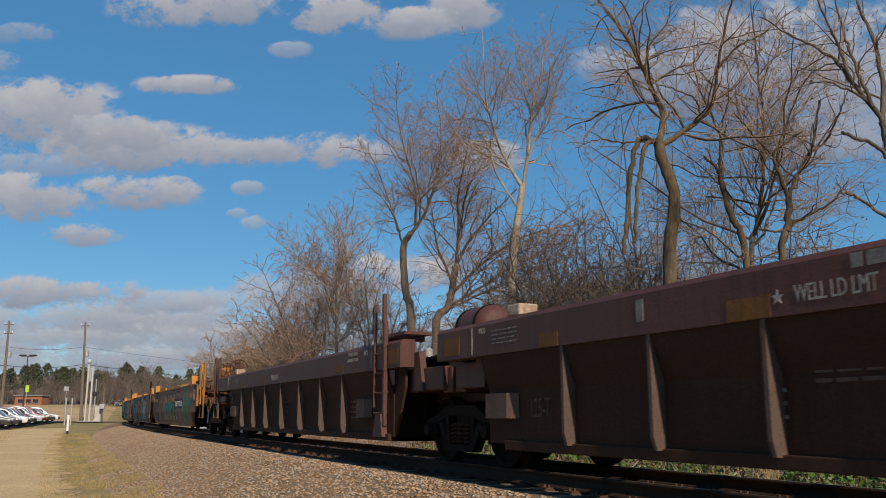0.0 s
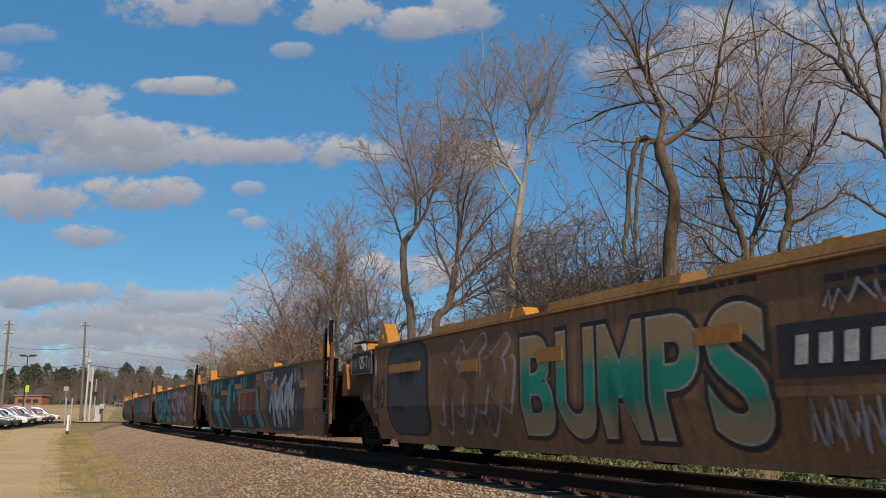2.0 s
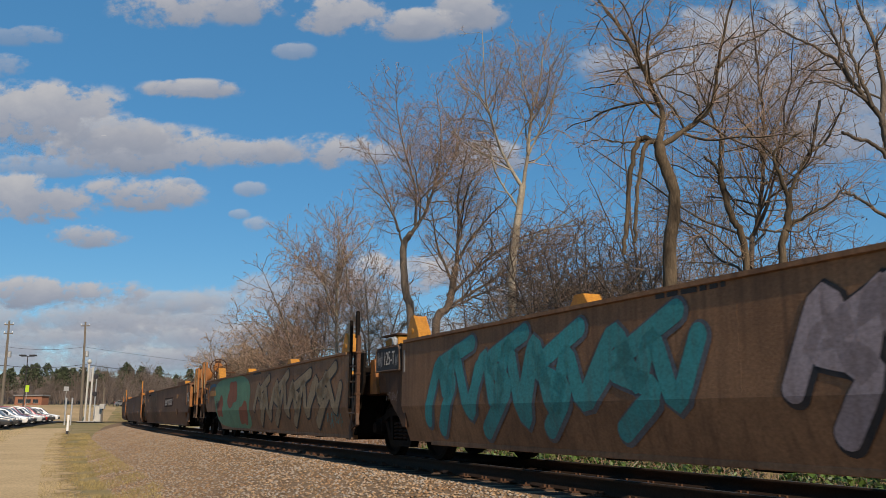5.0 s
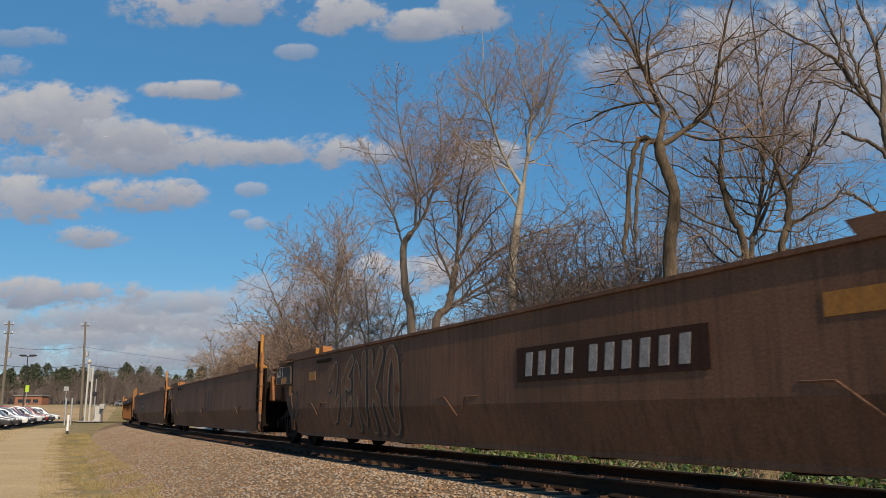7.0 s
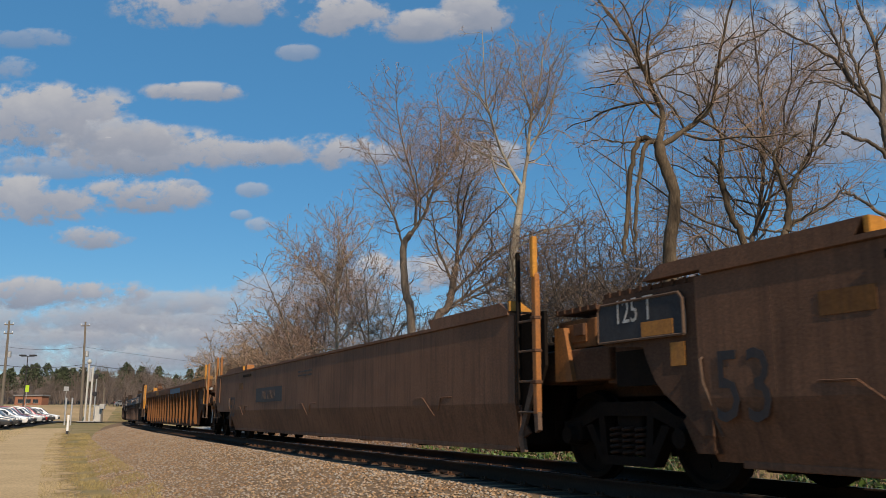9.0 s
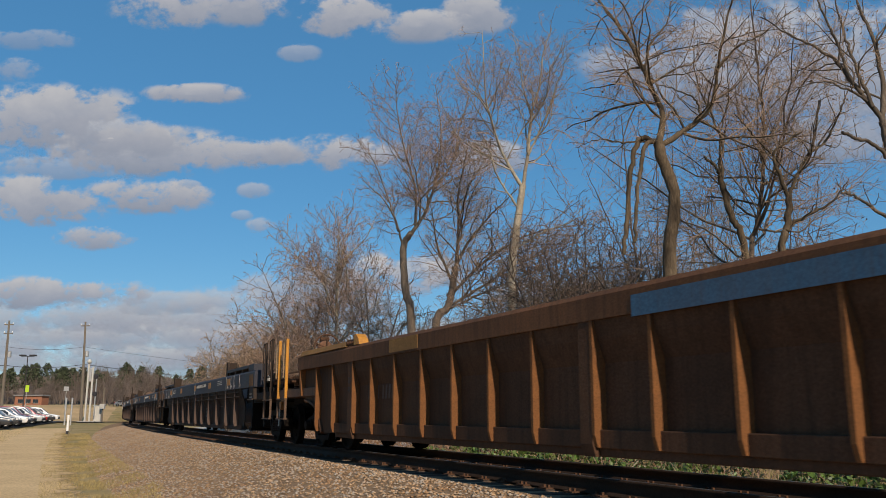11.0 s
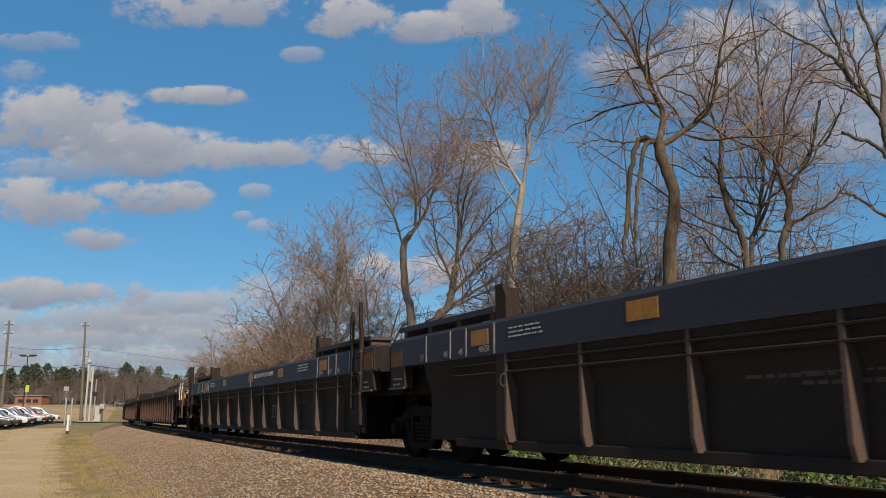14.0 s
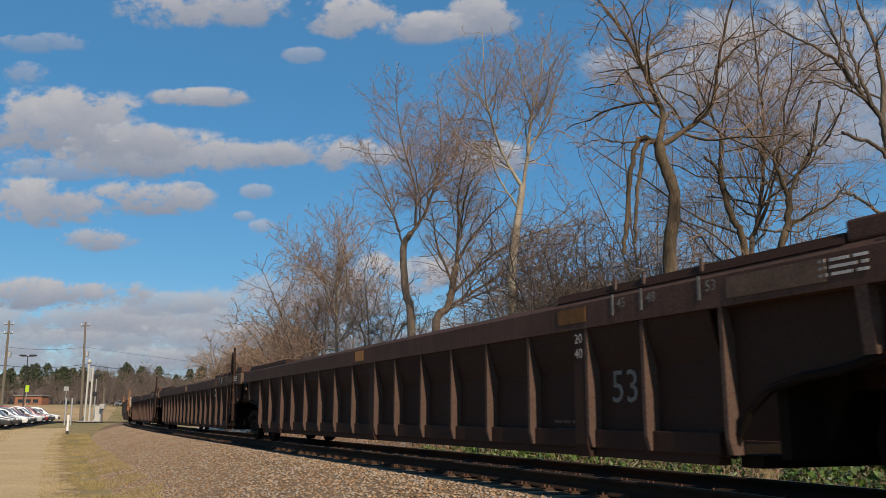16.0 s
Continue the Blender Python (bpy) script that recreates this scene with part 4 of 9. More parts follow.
for i, (x, y, top, wide, lean) in enumerate([(-7.6, 49.0, 9.2, 2.6, -0.8), (-9.4, 52.0, 8.0, 2.8, -1.0), (-3.6, 45.0, 8.2, 2.2, 0.6)]):
    bare_tree("bare_tree", "bare light-brown tree in the row beyond the track", x, y, clump(top, wide, lean, 4, 0.10, 0.6 + i), 31 + i, M_BARK, M_TWIG_RED, (0.95, 1.45, 1.9, 1.8), 0.42, 0.05, fine=1.3, clean=0)
for i, (x, y, top) in enumerate([(-14.4, 64, 6.6), (-16.4, 66, 6.2), (-12.6, 60, 6.2), (-18.0, 71, 5.8), (-14.0, 68, 6.8), (-10.8, 57, 5.2)]):
    bare_tree("thicket_tree", "dense rounded leafless thicket of thin stems", x, y, clump(top, 2.2, 0, 7, 0.05, 0.3 + i), 50 + i, M_BARK, M_TWIG, (1.2, 1.9, 2.3, 2.2), 0.42, 0.03, clean=0)
for i, (x, y, top, lean) in enumerate([(3.9, 23.0, 5.4, 0.8), (5.6, 21.5, 5.2, -0.6), (8.6, 22.0, 5.6, 0.3), (1.9, 27.0, 5.0, 1.0), (5.4, 28.5, 6.4, 0.5), (10.6, 20.5, 5.0, -0.4), (3.2, 34.5, 6.0, 1.2), (12.6, 25.5, 5.4, 0.2), (3.0, 29.0, 7.8, 0.9), (4.6, 26.0, 7.0, 0.8), (5.8, 29.0, 7.6, -0.6), (1.0, 28.5, 5.4, 0.5), (3.6, 25.0, 6.4, -0.9), (6.9, 25.0, 6.6, 0.4), (2.6, 24.5, 5.4, -0.5), (9.6, 24.0, 6.8, 0.6), (4.4, 31.0, 7.4, -0.5), (-2.2, 42.0, 5.6, 0.5)]):
    bare_tree("brush", "tangled leafless undergrowth of arching stems", x, y, clump(top, 1.7, lean, 5, 0.045, 0.2 + 0.7 * i), 70 + i, M_BARK_DARK, M_TWIG_DARK, (1.0, 1.55, 1.8, 1.8), 0.46, -0.04, 60, fine=1.3, clean=0)

# ---- ivy bank and litter beyond the rails ----
def ivy_bank():
    rng = np.random.default_rng(21)
    n = 46000
    s = rng.uniform(3, 34, n)
    la = -rng.uniform(3.1, 8.6, n)
    lump = np.array([noise.noise((a * 0.55, b * 0.55, 9.0)) + 0.5 * noise.noise((a * 1.7, b * 1.7, 4.0)) for a, b in zip(s, la)])
    x, y = line(s, la)
    z = ground_z(x, y) + 0.1 + np.maximum(0, 0.28 + lump * 0.42) * rng.random(n) ** 0.5 + 0.5 * ease(-la, 4.0, 7.5)
    keep = (lump > -0.35) & (s < 24 + 5 * lump)
    ob = leaf_part(rng, np.stack([x, y, z], 1)[keep], 0.055, M_IVY, None, "", "ivy")
    tagged(ob, "dense glossy green ivy covering the bank beyond the rails", "ivy", kind="stuff")
    k = 9000
    s, la = rng.uniform(16, 60, k), -rng.uniform(3.0, 8.5, k)
    x, y = line(s, la)
    ob = leaf_part(rng, np.stack([x, y, ground_z(x, y) + 0.05 + 0.15 * rng.random(k)], 1), 0.06, M_LITTER, None, "", "leaf_litter")
    tagged(ob, "dead brown leaves and weeds along the far side of the track", "leaf litter", kind="stuff")
    k = 5200
    st = np.stack([*line(rng.uniform(8, 46, k), -rng.uniform(3.4, 9.0, k)), np.zeros(k)], 1)
    st[:, 2] = ground_z(st[:, 0], st[:, 1])
    d = rng.normal(size=(k, 3)) * 0.5
    d[:, 2] = 1
    P, R = grow(rng, st, d, rng.uniform(0.3, 1.3, k), rng.uniform(0.003, 0.008, k), -0.05, 5, 0.25)
    ob = mesh_part("dry_weeds", tubes_mesh("dry_weeds", [(P, R, 3)], M_TWIG_RED), None)
    tagged(ob, "dry brown weed stalks and saplings beyond the track", "weeds", kind="stuff")


ivy_bank()
for x, y, a, ln in ((1.1, 14.4, 25, 1.5), (-1.4, 19.0, -20, 1.2)):
    bm = tube(bmesh.new(), [(0, 0, 0), (ln * 0.4, 0.1, 0.1), (ln * 0.75, 0, 0.32), (ln, -0.1, 0.3)], [0.035, 0.03, 0.022, 0.012], 7)
    tube(bm, [(ln * 0.5, 0.06, 0.16), (ln * 0.8, 0.2, 0.42)], [0.02, 0.008], 6)
    ob = part("fallen_branch", bm, M_PALE)
    lx, ly = x + 1.8, y + 2.2
    ob.matrix_world = pose(lx, ly, float(ground_z(lx, ly)[0]) + 0.12, 0, 0, a)
    tagged(ob, "pale broken branch lying on the far bank", "branch")


# ---- far ground: crossing road, parking lot, cars, poles, building, woods ----
def lay(name, material, corners, lift, label, category, n=12):
    """A paved patch between four plan corners that follows the ground."""
    a, b, c, d = (Vector(p) for p in corners)
    rows = []
    for i in range(n + 1):
        l, r = a.lerp(d, i / n), b.lerp(c, i / n)
        rows.append([(*l.lerp(r, j / n), 0.0) for j in range(n + 1)])
    g = np.array(rows)
    bumps_here = bumps_at(g[:, :, 0].ravel(), g[:, :, 1].ravel()).reshape(g.shape[:2])
    g[:, :, 2] = ground_z(g[:, :, 0].ravel(), g[:, :, 1].ravel()).reshape(g.shape[:2]) + lift + bumps_here
    return tagged(mesh_part(name, sheet(name, g), material, smooth=True), label, category, kind="structure")


lay("parking_lot", M_ASPHALT, ((-90, 58), (-31.5, 58), (-46.8, 107), (-110, 107)), 0.07, "worn grey asphalt parking lot", "parking lot", 16)
lay("crossing_road", M_ASPHALT, ((-160, 96), (40, 101), (40, 107), (-160, 103)), 0.09, "asphalt road that crosses the railway", "road", 30)
M_FIELD = mat("sunlit_dead_grass", (0.5, 0.345, 0.185), 0.95, second=(0.36, 0.255, 0.125), scale=0.12, amount=0.8, fine=5, bump=0.6, spec=0.05)
lay("field", M_FIELD, ((-120, 110), (-6, 112), (-6, 172), (-190, 190)), 0.06, "dead tan grass slope beyond the crossing", "field", 30)
M_GRAVEL = mat("pale_gravel", (0.46, 0.42, 0.36), 0.95, second=(0.36, 0.31, 0.25), scale=0.8, fine=16, bump=0.4, spec=0.08)
far_path = strip("gravel_path", M_GRAVEL, 31, 92, np.linspace(-7.6, -4.4, 5), None, 1.0, 0.4, 0.05)
tagged(far_path, "pale gravel path on the far side of the track", "path", kind="structure")
M_CONCRETE = mat("pale_concrete", (0.42, 0.40, 0.36), 0.9, second=(0.32, 0.3, 0.27), scale=2, fine=20)


M_GLASS = mat("dark_car_glass", (0.02, 0.024, 0.028), 0.06, bump=0.0, spec=0.6)
M_TYRE = mat("tyre_rubber", (0.022, 0.022, 0.022), 0.85, bump=0.1)
M_ALLOY = mat("alloy_wheel", (0.5, 0.5, 0.5), 0.35, 0.8, bump=0.0)
M_LAMP = mat("lamp_lens", (0.7, 0.7, 0.68), 0.1, bump=0.0, spec=0.6)
M_TAIL = mat("tail_lamp", (0.35, 0.02, 0.02), 0.15, bump=0.0, spec=0.6)


def car_paint(name, c):
    m = mat(name, c, 0.28, bump=0.0, scale=2, amount=0.15, spec=0.6)
    m.node_tree.nodes["Principled BSDF"].inputs["Coat Weight"].default_value = 0.6
    return m


def parked_car(x, y, turn, paint, tall, label):
    """A parked car: y runs along it, its nose at -y."""
    u = new("parked_car")
    u.matrix_world = pose(x, y, float(ground_z(x, y)[0]) + 0.075, 0, 0, turn)
    tagged(u, label, "car", "cars in the parking lot")
    h = tall
    side = [(-2.25, 0.35), (-2.3, 0.62), (-2.1, 0.78), (-1.15, 0.95), (-0.35, h - 0.08), (0.3, h), (1.1, h - 0.04), (1.9, 1.02), (2.25, 0.92), (2.3, 0.45), (2.2, 0.3), (-2.1, 0.28)]
    bm = prism(bmesh.new(), side, "x", -0.88, 0.88)
    for v in bm.verts:
        if v.co.z > 0.98:
            v.co.x *= 0.78
        elif v.co.z < 0.4:
            v.co.x *= 0.95
        if abs(v.co.y) > 2.05:
            v.co.x *= 0.88
    bmesh.ops.bevel(bm, geom=bm.edges[:], offset=0.06, segments=2, profile=0.6, affect="EDGES")
    part("body", bm, paint, u, "", True)
    for s in (-1, 1):
        q = prism(bmesh.new(), [(-0.95, 0.98), (-0.33, h - 0.16), (0.3, h - 0.1), (1.0, h - 0.14), (1.62, 1.04), (1.0, 0.96)], "x", s * 0.80 - 0.02, s * 0.80 + 0.02)
        for v in q.verts:
            v.co.x -= s * 0.10 * max(0.0, (v.co.z - 0.95) / (h - 1.05))
            v.co.x += s * 0.045
        part("side_window", q, M_GLASS, u)
        part("mirror", box(bmesh.new(), *sorted((s * 0.88, s * 1.04)), -0.85, -0.68, 0.95, 1.08, 0.03), paint, u)
        part("headlight", box(bmesh.new(), *sorted((s * 0.46, s * 0.80)), -2.30, -2.12, 0.62, 0.76, 0.03), M_LAMP, u)
        part("tail_light", box(bmesh.new(), *sorted((s * 0.5, s * 0.82)), 2.14, 2.31, 0.72, 0.9, 0.03), M_TAIL, u)
        for yy in (-1.38, 1.36):
            w = part("wheel", lathe(bmesh.new(), [(-0.11, 0.24), (-0.1, 0.31), (0.1, 0.31), (0.11, 0.24)], "x", (s * 0.80, yy, 0.31), 20), M_TYRE, u)
            part("rim", lathe(bmesh.new(), [(s * 0.10, 0.2), (s * 0.118, 0.19), (s * 0.11, 0.05)], "x", (s * 0.80, yy, 0.31), 12), M_ALLOY, w)
    part("windscreen", prism(bmesh.new(), [(-1.13, 0.99), (-1.06, 1.0), (-0.34, h - 0.1), (-0.42, h - 0.1)], "x", -0.62, 0.62), M_GLASS, u)
    part("rear_window", prism(bmesh.new(), [(1.2, h - 0.1), (1.28, h - 0.12), (1.86, 1.08), (1.8, 1.06)], "x", -0.6, 0.6), M_GLASS, u)
    part("bumper", box(bmesh.new(), -0.74, 0.74, -2.34, -2.2, 0.34, 0.56, 0.04), M_DARKPANEL, u)
    return u


PAINTS = {"white": car_paint("white_car_paint", (0.72, 0.72, 0.71)), "charcoal": car_paint("charcoal_car_paint", (0.03, 0.032, 0.036)), "maroon": car_paint("maroon_car_paint", (0.18, 0.012, 0.02)),
          "silver": car_paint("silver_car_paint", (0.42, 0.43, 0.44)), "navy": car_paint("navy_car_paint", (0.02, 0.035, 0.08)), "red": car_paint("red_car_paint", (0.36, 0.02, 0.02))}
ROW = [("charcoal", 1.75), ("charcoal", 1.7), ("white", 1.62), ("white", 1.55), ("navy", 1.66), ("maroon", 1.72), ("silver", 1.6), ("white", 1.7), ("red", 1.7), ("charcoal", 1.6), ("silver", 1.6), ("white", 1.66)]
for i, (c, h) in enumerate(ROW):
    y = 68.0 + 2.8 * i
    parked_car(-36.6 - (y - 68) * 0.325 + 0.2 * math.sin(i * 2.3), y, 108 + (i % 3), PAINTS[c], h, c + " car parked in a row on the asphalt lot")
for i, (c, h) in enumerate([("white", 1.9), ("maroon", 1.5), ("silver", 1.75), ("white", 1.5), ("charcoal", 1.7), ("red", 1.5)]):
    y = 90.0 + 2.9 * i
    parked_car(-55.5 - (y - 90) * 0.27, y, 285, PAINTS[c], h, c + " car parked in the second row of the lot")
for i, (c, x, y) in enumerate([("white", -70.0, 200.0), ("silver", -74.5, 201.0)]):
    parked_car(x, y, 80, PAINTS[c], 1.5, c + " car parked on the slope before the trees")

M_POLE = mat("weathered_pole_timber", (0.17, 0.14, 0.105), 0.9, second=(0.1, 0.082, 0.064), scale=3, fine=20, stretch=(1, 1, 0.2))
WIRE_ENDS = []


def utility_pole(x, y, high, lean, arms):
    z = float(ground_z(x, y)[0]) - 0.2
    u = new("utility_pole")
    u.matrix_world = pose(x, y, z, 0, lean, 0)
    tagged(u, "weathered timber utility pole with insulators and cross-arm", "utility pole", "utility poles by the road")
    part("pole", tube(bmesh.new(), [(0, 0, 0), (0, 0, high * 0.5), (0, 0, high)], [0.2, 0.17, 0.11], 10), M_POLE, u)
    for k in range(arms):
        zz = high - 0.5 - k * 1.1
        arm = part("cross_arm", box(bmesh.new(), -0.55, 0.55, -0.06, 0.06, zz - 0.06, zz + 0.06, 0.01), M_POLE, u)
        for xx in (-0.5, 0.0, 0.5):
            part("insulator", lathe(bmesh.new(), [(0, 0.03), (0.05, 0.07), (0.14, 0.05), (0.2, 0.02)], "z", (xx, 0, zz + 0.06), 8), M_WHITE, arm)
    part("transformer", lathe(bmesh.new(), [(0, 0.2), (0.05, 0.24), (0.7, 0.24), (0.78, 0.12)], "z", (0.38, 0, high - 4.6), 12), M_GALV, u)
    bm = tube(bmesh.new(), [(0, 0, high - 6.3), (-0.8, -0.3, high - 6.0), (-1.5, -0.5, high - 6.05)], 0.045, 6)
    lamp = part("lamp_arm", bm, M_GALV, u)
    part("lamp_head", lathe(bmesh.new(), [(-0.1, 0.2), (0.0, 0.16), (0.12, 0.06)], "z", (-1.6, -0.5, high - 6.1), 10), M_GALV, lamp)
    m = u.matrix_world
    WIRE_ENDS.append((m @ Vector((0, 0, high - 3.3)), m @ Vector((0, 0, high - 5.6))))
    return u


utility_pole(-54.5, 106.0, 12.2, -0.6, 2)
utility_pole(-47.1, 112.0, 13.2, -2.0, 1)


def wire(a, b, sag, r=0.022):
    pts = [a.lerp(b, i / 16) - Vector((0, 0, sag * 4 * (i / 16) * (1 - i / 16))) for i in range(17)]
    ob = part("overhead_wire", tube(bmesh.new(), pts, r, 5), M_DARKPANEL)
    return tagged(ob, "thin black overhead wire between timber poles", "wire", "overhead wires")


for k, r in ((0, 0.018), (1, 0.035)):
    a, b = WIRE_ENDS[0][k], WIRE_ENDS[1][k]
    wire(a, b, 0.35, r)
    wire(a + Vector((-45, -25, 0.5)), a, 0.9, r)
    wire(b, b + Vector((38, 60, -0.6)), 1.0, r)


def lot_lamp(x, y, high):
    u = new("lot_lamp")
    u.location = (x, y, float(ground_z(x, y)[0]))
    tagged(u, "dark steel parking-lot lamp with twin flat heads", "street lamp")
    part("pole", tube(bmesh.new(), [(0, 0, -0.2), (0, 0, high)], [0.11, 0.08], 8), M_DARKPANEL, u)
    part("arm", box(bmesh.new(), -1.1, 1.1, -0.05, 0.05, high - 0.1, high, 0.01), M_DARKPANEL, u)
    for s in (-1, 1):
        part("lamp_head", box(bmesh.new(), *sorted((s * 0.35, s * 1.35)), -0.3, 0.3, high, high + 0.22, 0.03), M_DARKPANEL, u)


lot_lamp(-68.5, 140.0, 8.9)


def crossing_signal(x, y):
    """White twin-post crossing gear with its instrument case."""
    z = float(ground_z(x, y)[0])
    u = new("crossing_signal")
    u.location = (x, y, z)
    tagged(u, "white-painted railway crossing mast with raised gate arm", "crossing signal")
    for dx, h in ((-0.27, 7.0), (0.27, 6.7)):
        part("post", box(bmesh.new(), dx - 0.1, dx + 0.1, -0.1, 0.1, -0.1, h, 0.03), M_OLDWHITE, u)
    part("lamp_globe", lathe(bmesh.new(), [(-0.3, 0.06), (-0.2, 0.2), (0, 0.3), (0.2, 0.2), (0.3, 0.06)], "z", (-0.27, 0, 7.3), 14), M_OLDWHITE, u)
    part("lamp_box", box(bmesh.new(), -0.14, 0.14, -0.16, 0.16, 4.9, 6.5, 0.04), M_GALV, u)
    part("gate_arm", box(bmesh.new(), 0.72, 0.84, -0.06, 0.06, 0.8, 5.6, 0.02), M_GALV, u, "raised grey gate arm")
    for zz in (5.5, 3.4):
        part("signal_head", lathe(bmesh.new(), [(-0.12, 0.24), (0.0, 0.3), (0.1, 0.3)], "y", (0.7, -0.1, zz), 14), M_DARKPANEL, u)
    part("footing", box(bmesh.new(), -1.0, 1.0, -0.6, 0.6, -0.3, 0.14, 0.03), M_CONCRETE, u)
    c = new("instrument_case")
    c.location = (x + 0.9, y + 1.0, float(ground_z(x + 0.9, y + 1.0)[0]))
    tagged(c, "white metal railway instrument case beside the crossing mast", "equipment case")
    part("case", box(bmesh.new(), -0.45, 0.45, -0.4, 0.4, 0.1, 2.0, 0.04), M_OLDWHITE, c)
    part("roof", box(bmesh.new(), -0.52, 0.52, -0.48, 0.48, 2.0, 2.1, 0.03), M_GALV, c)
    for s in (-1, 1):
        part("door", box(bmesh.new(), *sorted((s * 0.03, s * 0.4)), -0.43, -0.4, 0.2, 1.9, 0.01), M_OLDWHITE, c)


crossing_signal(-43.0, 104.0)


def marker_post(x, y, h, r, material, label, band=False):
    u = new("marker_post")
    u.location = (x, y, float(ground_z(x, y)[0]) - 0.1)
    tagged(u, label, "post", "posts along the track")
    part("post", tube(bmesh.new(), [(0, 0, 0), (0, 0, h)], r, 8), material, u)
    part("cap", lathe(bmesh.new(), [(0, r * 1.15), (0.05, r * 1.1), (0.08, r * 0.4)], "z", (0, 0, h), 8), material, u)
    if band:
        part("base_band", tube(bmesh.new(), [(0, 0, 0.05), (0, 0, 0.35)], r * 1.12, 8), M_DARKPANEL, u)


marker_post(-26.2, 60.2, 1.35, 0.085, M_WHITE, "short white marker post with a dark base", True)
marker_post(-38.0, 86.5, 2.75, 0.09, M_GALV, "slim pale grey post beside the crossing road")
marker_post(-37.4, 86.5, 2.75, 0.09, M_GALV, "slim pale grey post beside the crossing road")
marker_post(-41.2, 104.0, 4.2, 0.1, M_POLE, "timber post with a small box near the crossing")
part("post_box", box(bmesh.new(), -0.3, 0.3, -0.2, 0.2, 1.6, 2.2, 0.03), M_CONCRETE).location = (-41.2, 103.85, -0.2)
tagged(bpy.data.objects["post_box"], "small pale relay box fixed to a timber post", "equipment box")
marker_post(-38.6, 118.0, 5.0, 0.12, M_POLE, "thin timber post beyond the crossing")
marker_post(-36.0, 125.0, 5.6, 0.12, M_POLE, "thin timber post beyond the crossing")

M_BRICK = mat("orange_brick", (0.30, 0.13, 0.075), 0.9, second=(0.22, 0.09, 0.055), scale=0.8, fine=12)
M_ROOF = mat("grey_roof", (0.22, 0.21, 0.2), 0.8, scale=0.5)


def brick_building(x, y, w, d, h):
    z = float(ground_z(x, y)[0]) - 0.4
    u = new("brick_building")
    u.matrix_world = pose(x, y, z, 0, 0, -4)
    tagged(u, "low orange-brick building with a flat roof on the slope", "building")
    part("wall", box(bmesh.new(), -w / 2, w / 2, -d / 2, d / 2, 0, h, 0.02), M_BRICK, u)
    part("roof", box(bmesh.new(), -w / 2 - 0.3, w / 2 + 0.3, -d / 2 - 0.3, d / 2 + 0.3, h, h + 0.35, 0.05), M_ROOF, u)
    for i in range(3):
        xx = -w / 2 + 1.6 + i * (w - 3.2) / 2
        win = part("window", box(bmesh.new(), xx - 0.7, xx + 0.7, -d / 2 - 0.03, -d / 2 + 0.02, 1.0, 1.9, 0.01), M_GLASS, u)
        part("window_sill", box(bmesh.new(), xx - 0.8, xx + 0.8, -d / 2 - 0.12, -d / 2, 0.9, 1.0, 0.01), M_CONCRETE, win)


brick_building(-106.5, 222.0, 7.2, 3.4, 2.7)
M_SIGN = mat("lime_green_sign", (0.42, 0.62, 0.04), 0.5, bump=0.0, scale=1)


def road_sign(x, y, h, w, tall, material, label):
    u = new("road_sign")
    u.location = (x, y, float(ground_z(x, y)[0]))
    tagged(u, label, "sign", "signs beyond the lot")
    part("post", tube(bmesh.new(), [(0, 0, -0.2), (0, 0, h)], 0.06, 6), M_GALV, u)
    part("board", box(bmesh.new(), -w / 2, w / 2, -0.1, -0.06, h - tall, h, 0.02), material, u)


road_sign(-73.5, 151.0, 3.9, 0.85, 1.2, M_SIGN, "bright lime-green road sign on a post")
road_sign(-66.5, 151.0, 3.8, 0.9, 0.8, M_GALV, "grey back of a road sign on a post")
road_sign(-78.0, 143.0, 2.4, 1.6, 1.3, M_WHITE, "plain white notice board on the slope")
rnd = random.Random(14)
for i in range(14):
    x, y = -54 + i * 1.5 + rnd.uniform(-0.6, 0.6), 150 + rnd.uniform(-8, 10)
    h = rnd.uniform(0.7, 1.3)
    ob = part("headstone", prism(bmesh.new(), [(-0.3, 0), (0.3, 0), (0.3, h * 0.8), (0.15, h), (-0.15, h), (-0.3, h * 0.8)], "y", -0.08, 0.08), M_CONCRETE)
    ob.location = (x, y, float(ground_z(x, y)[0]) - 0.08)
    tagged(ob, "small pale upright stone on dry grass", "stone", "pale stones beyond the crossing")


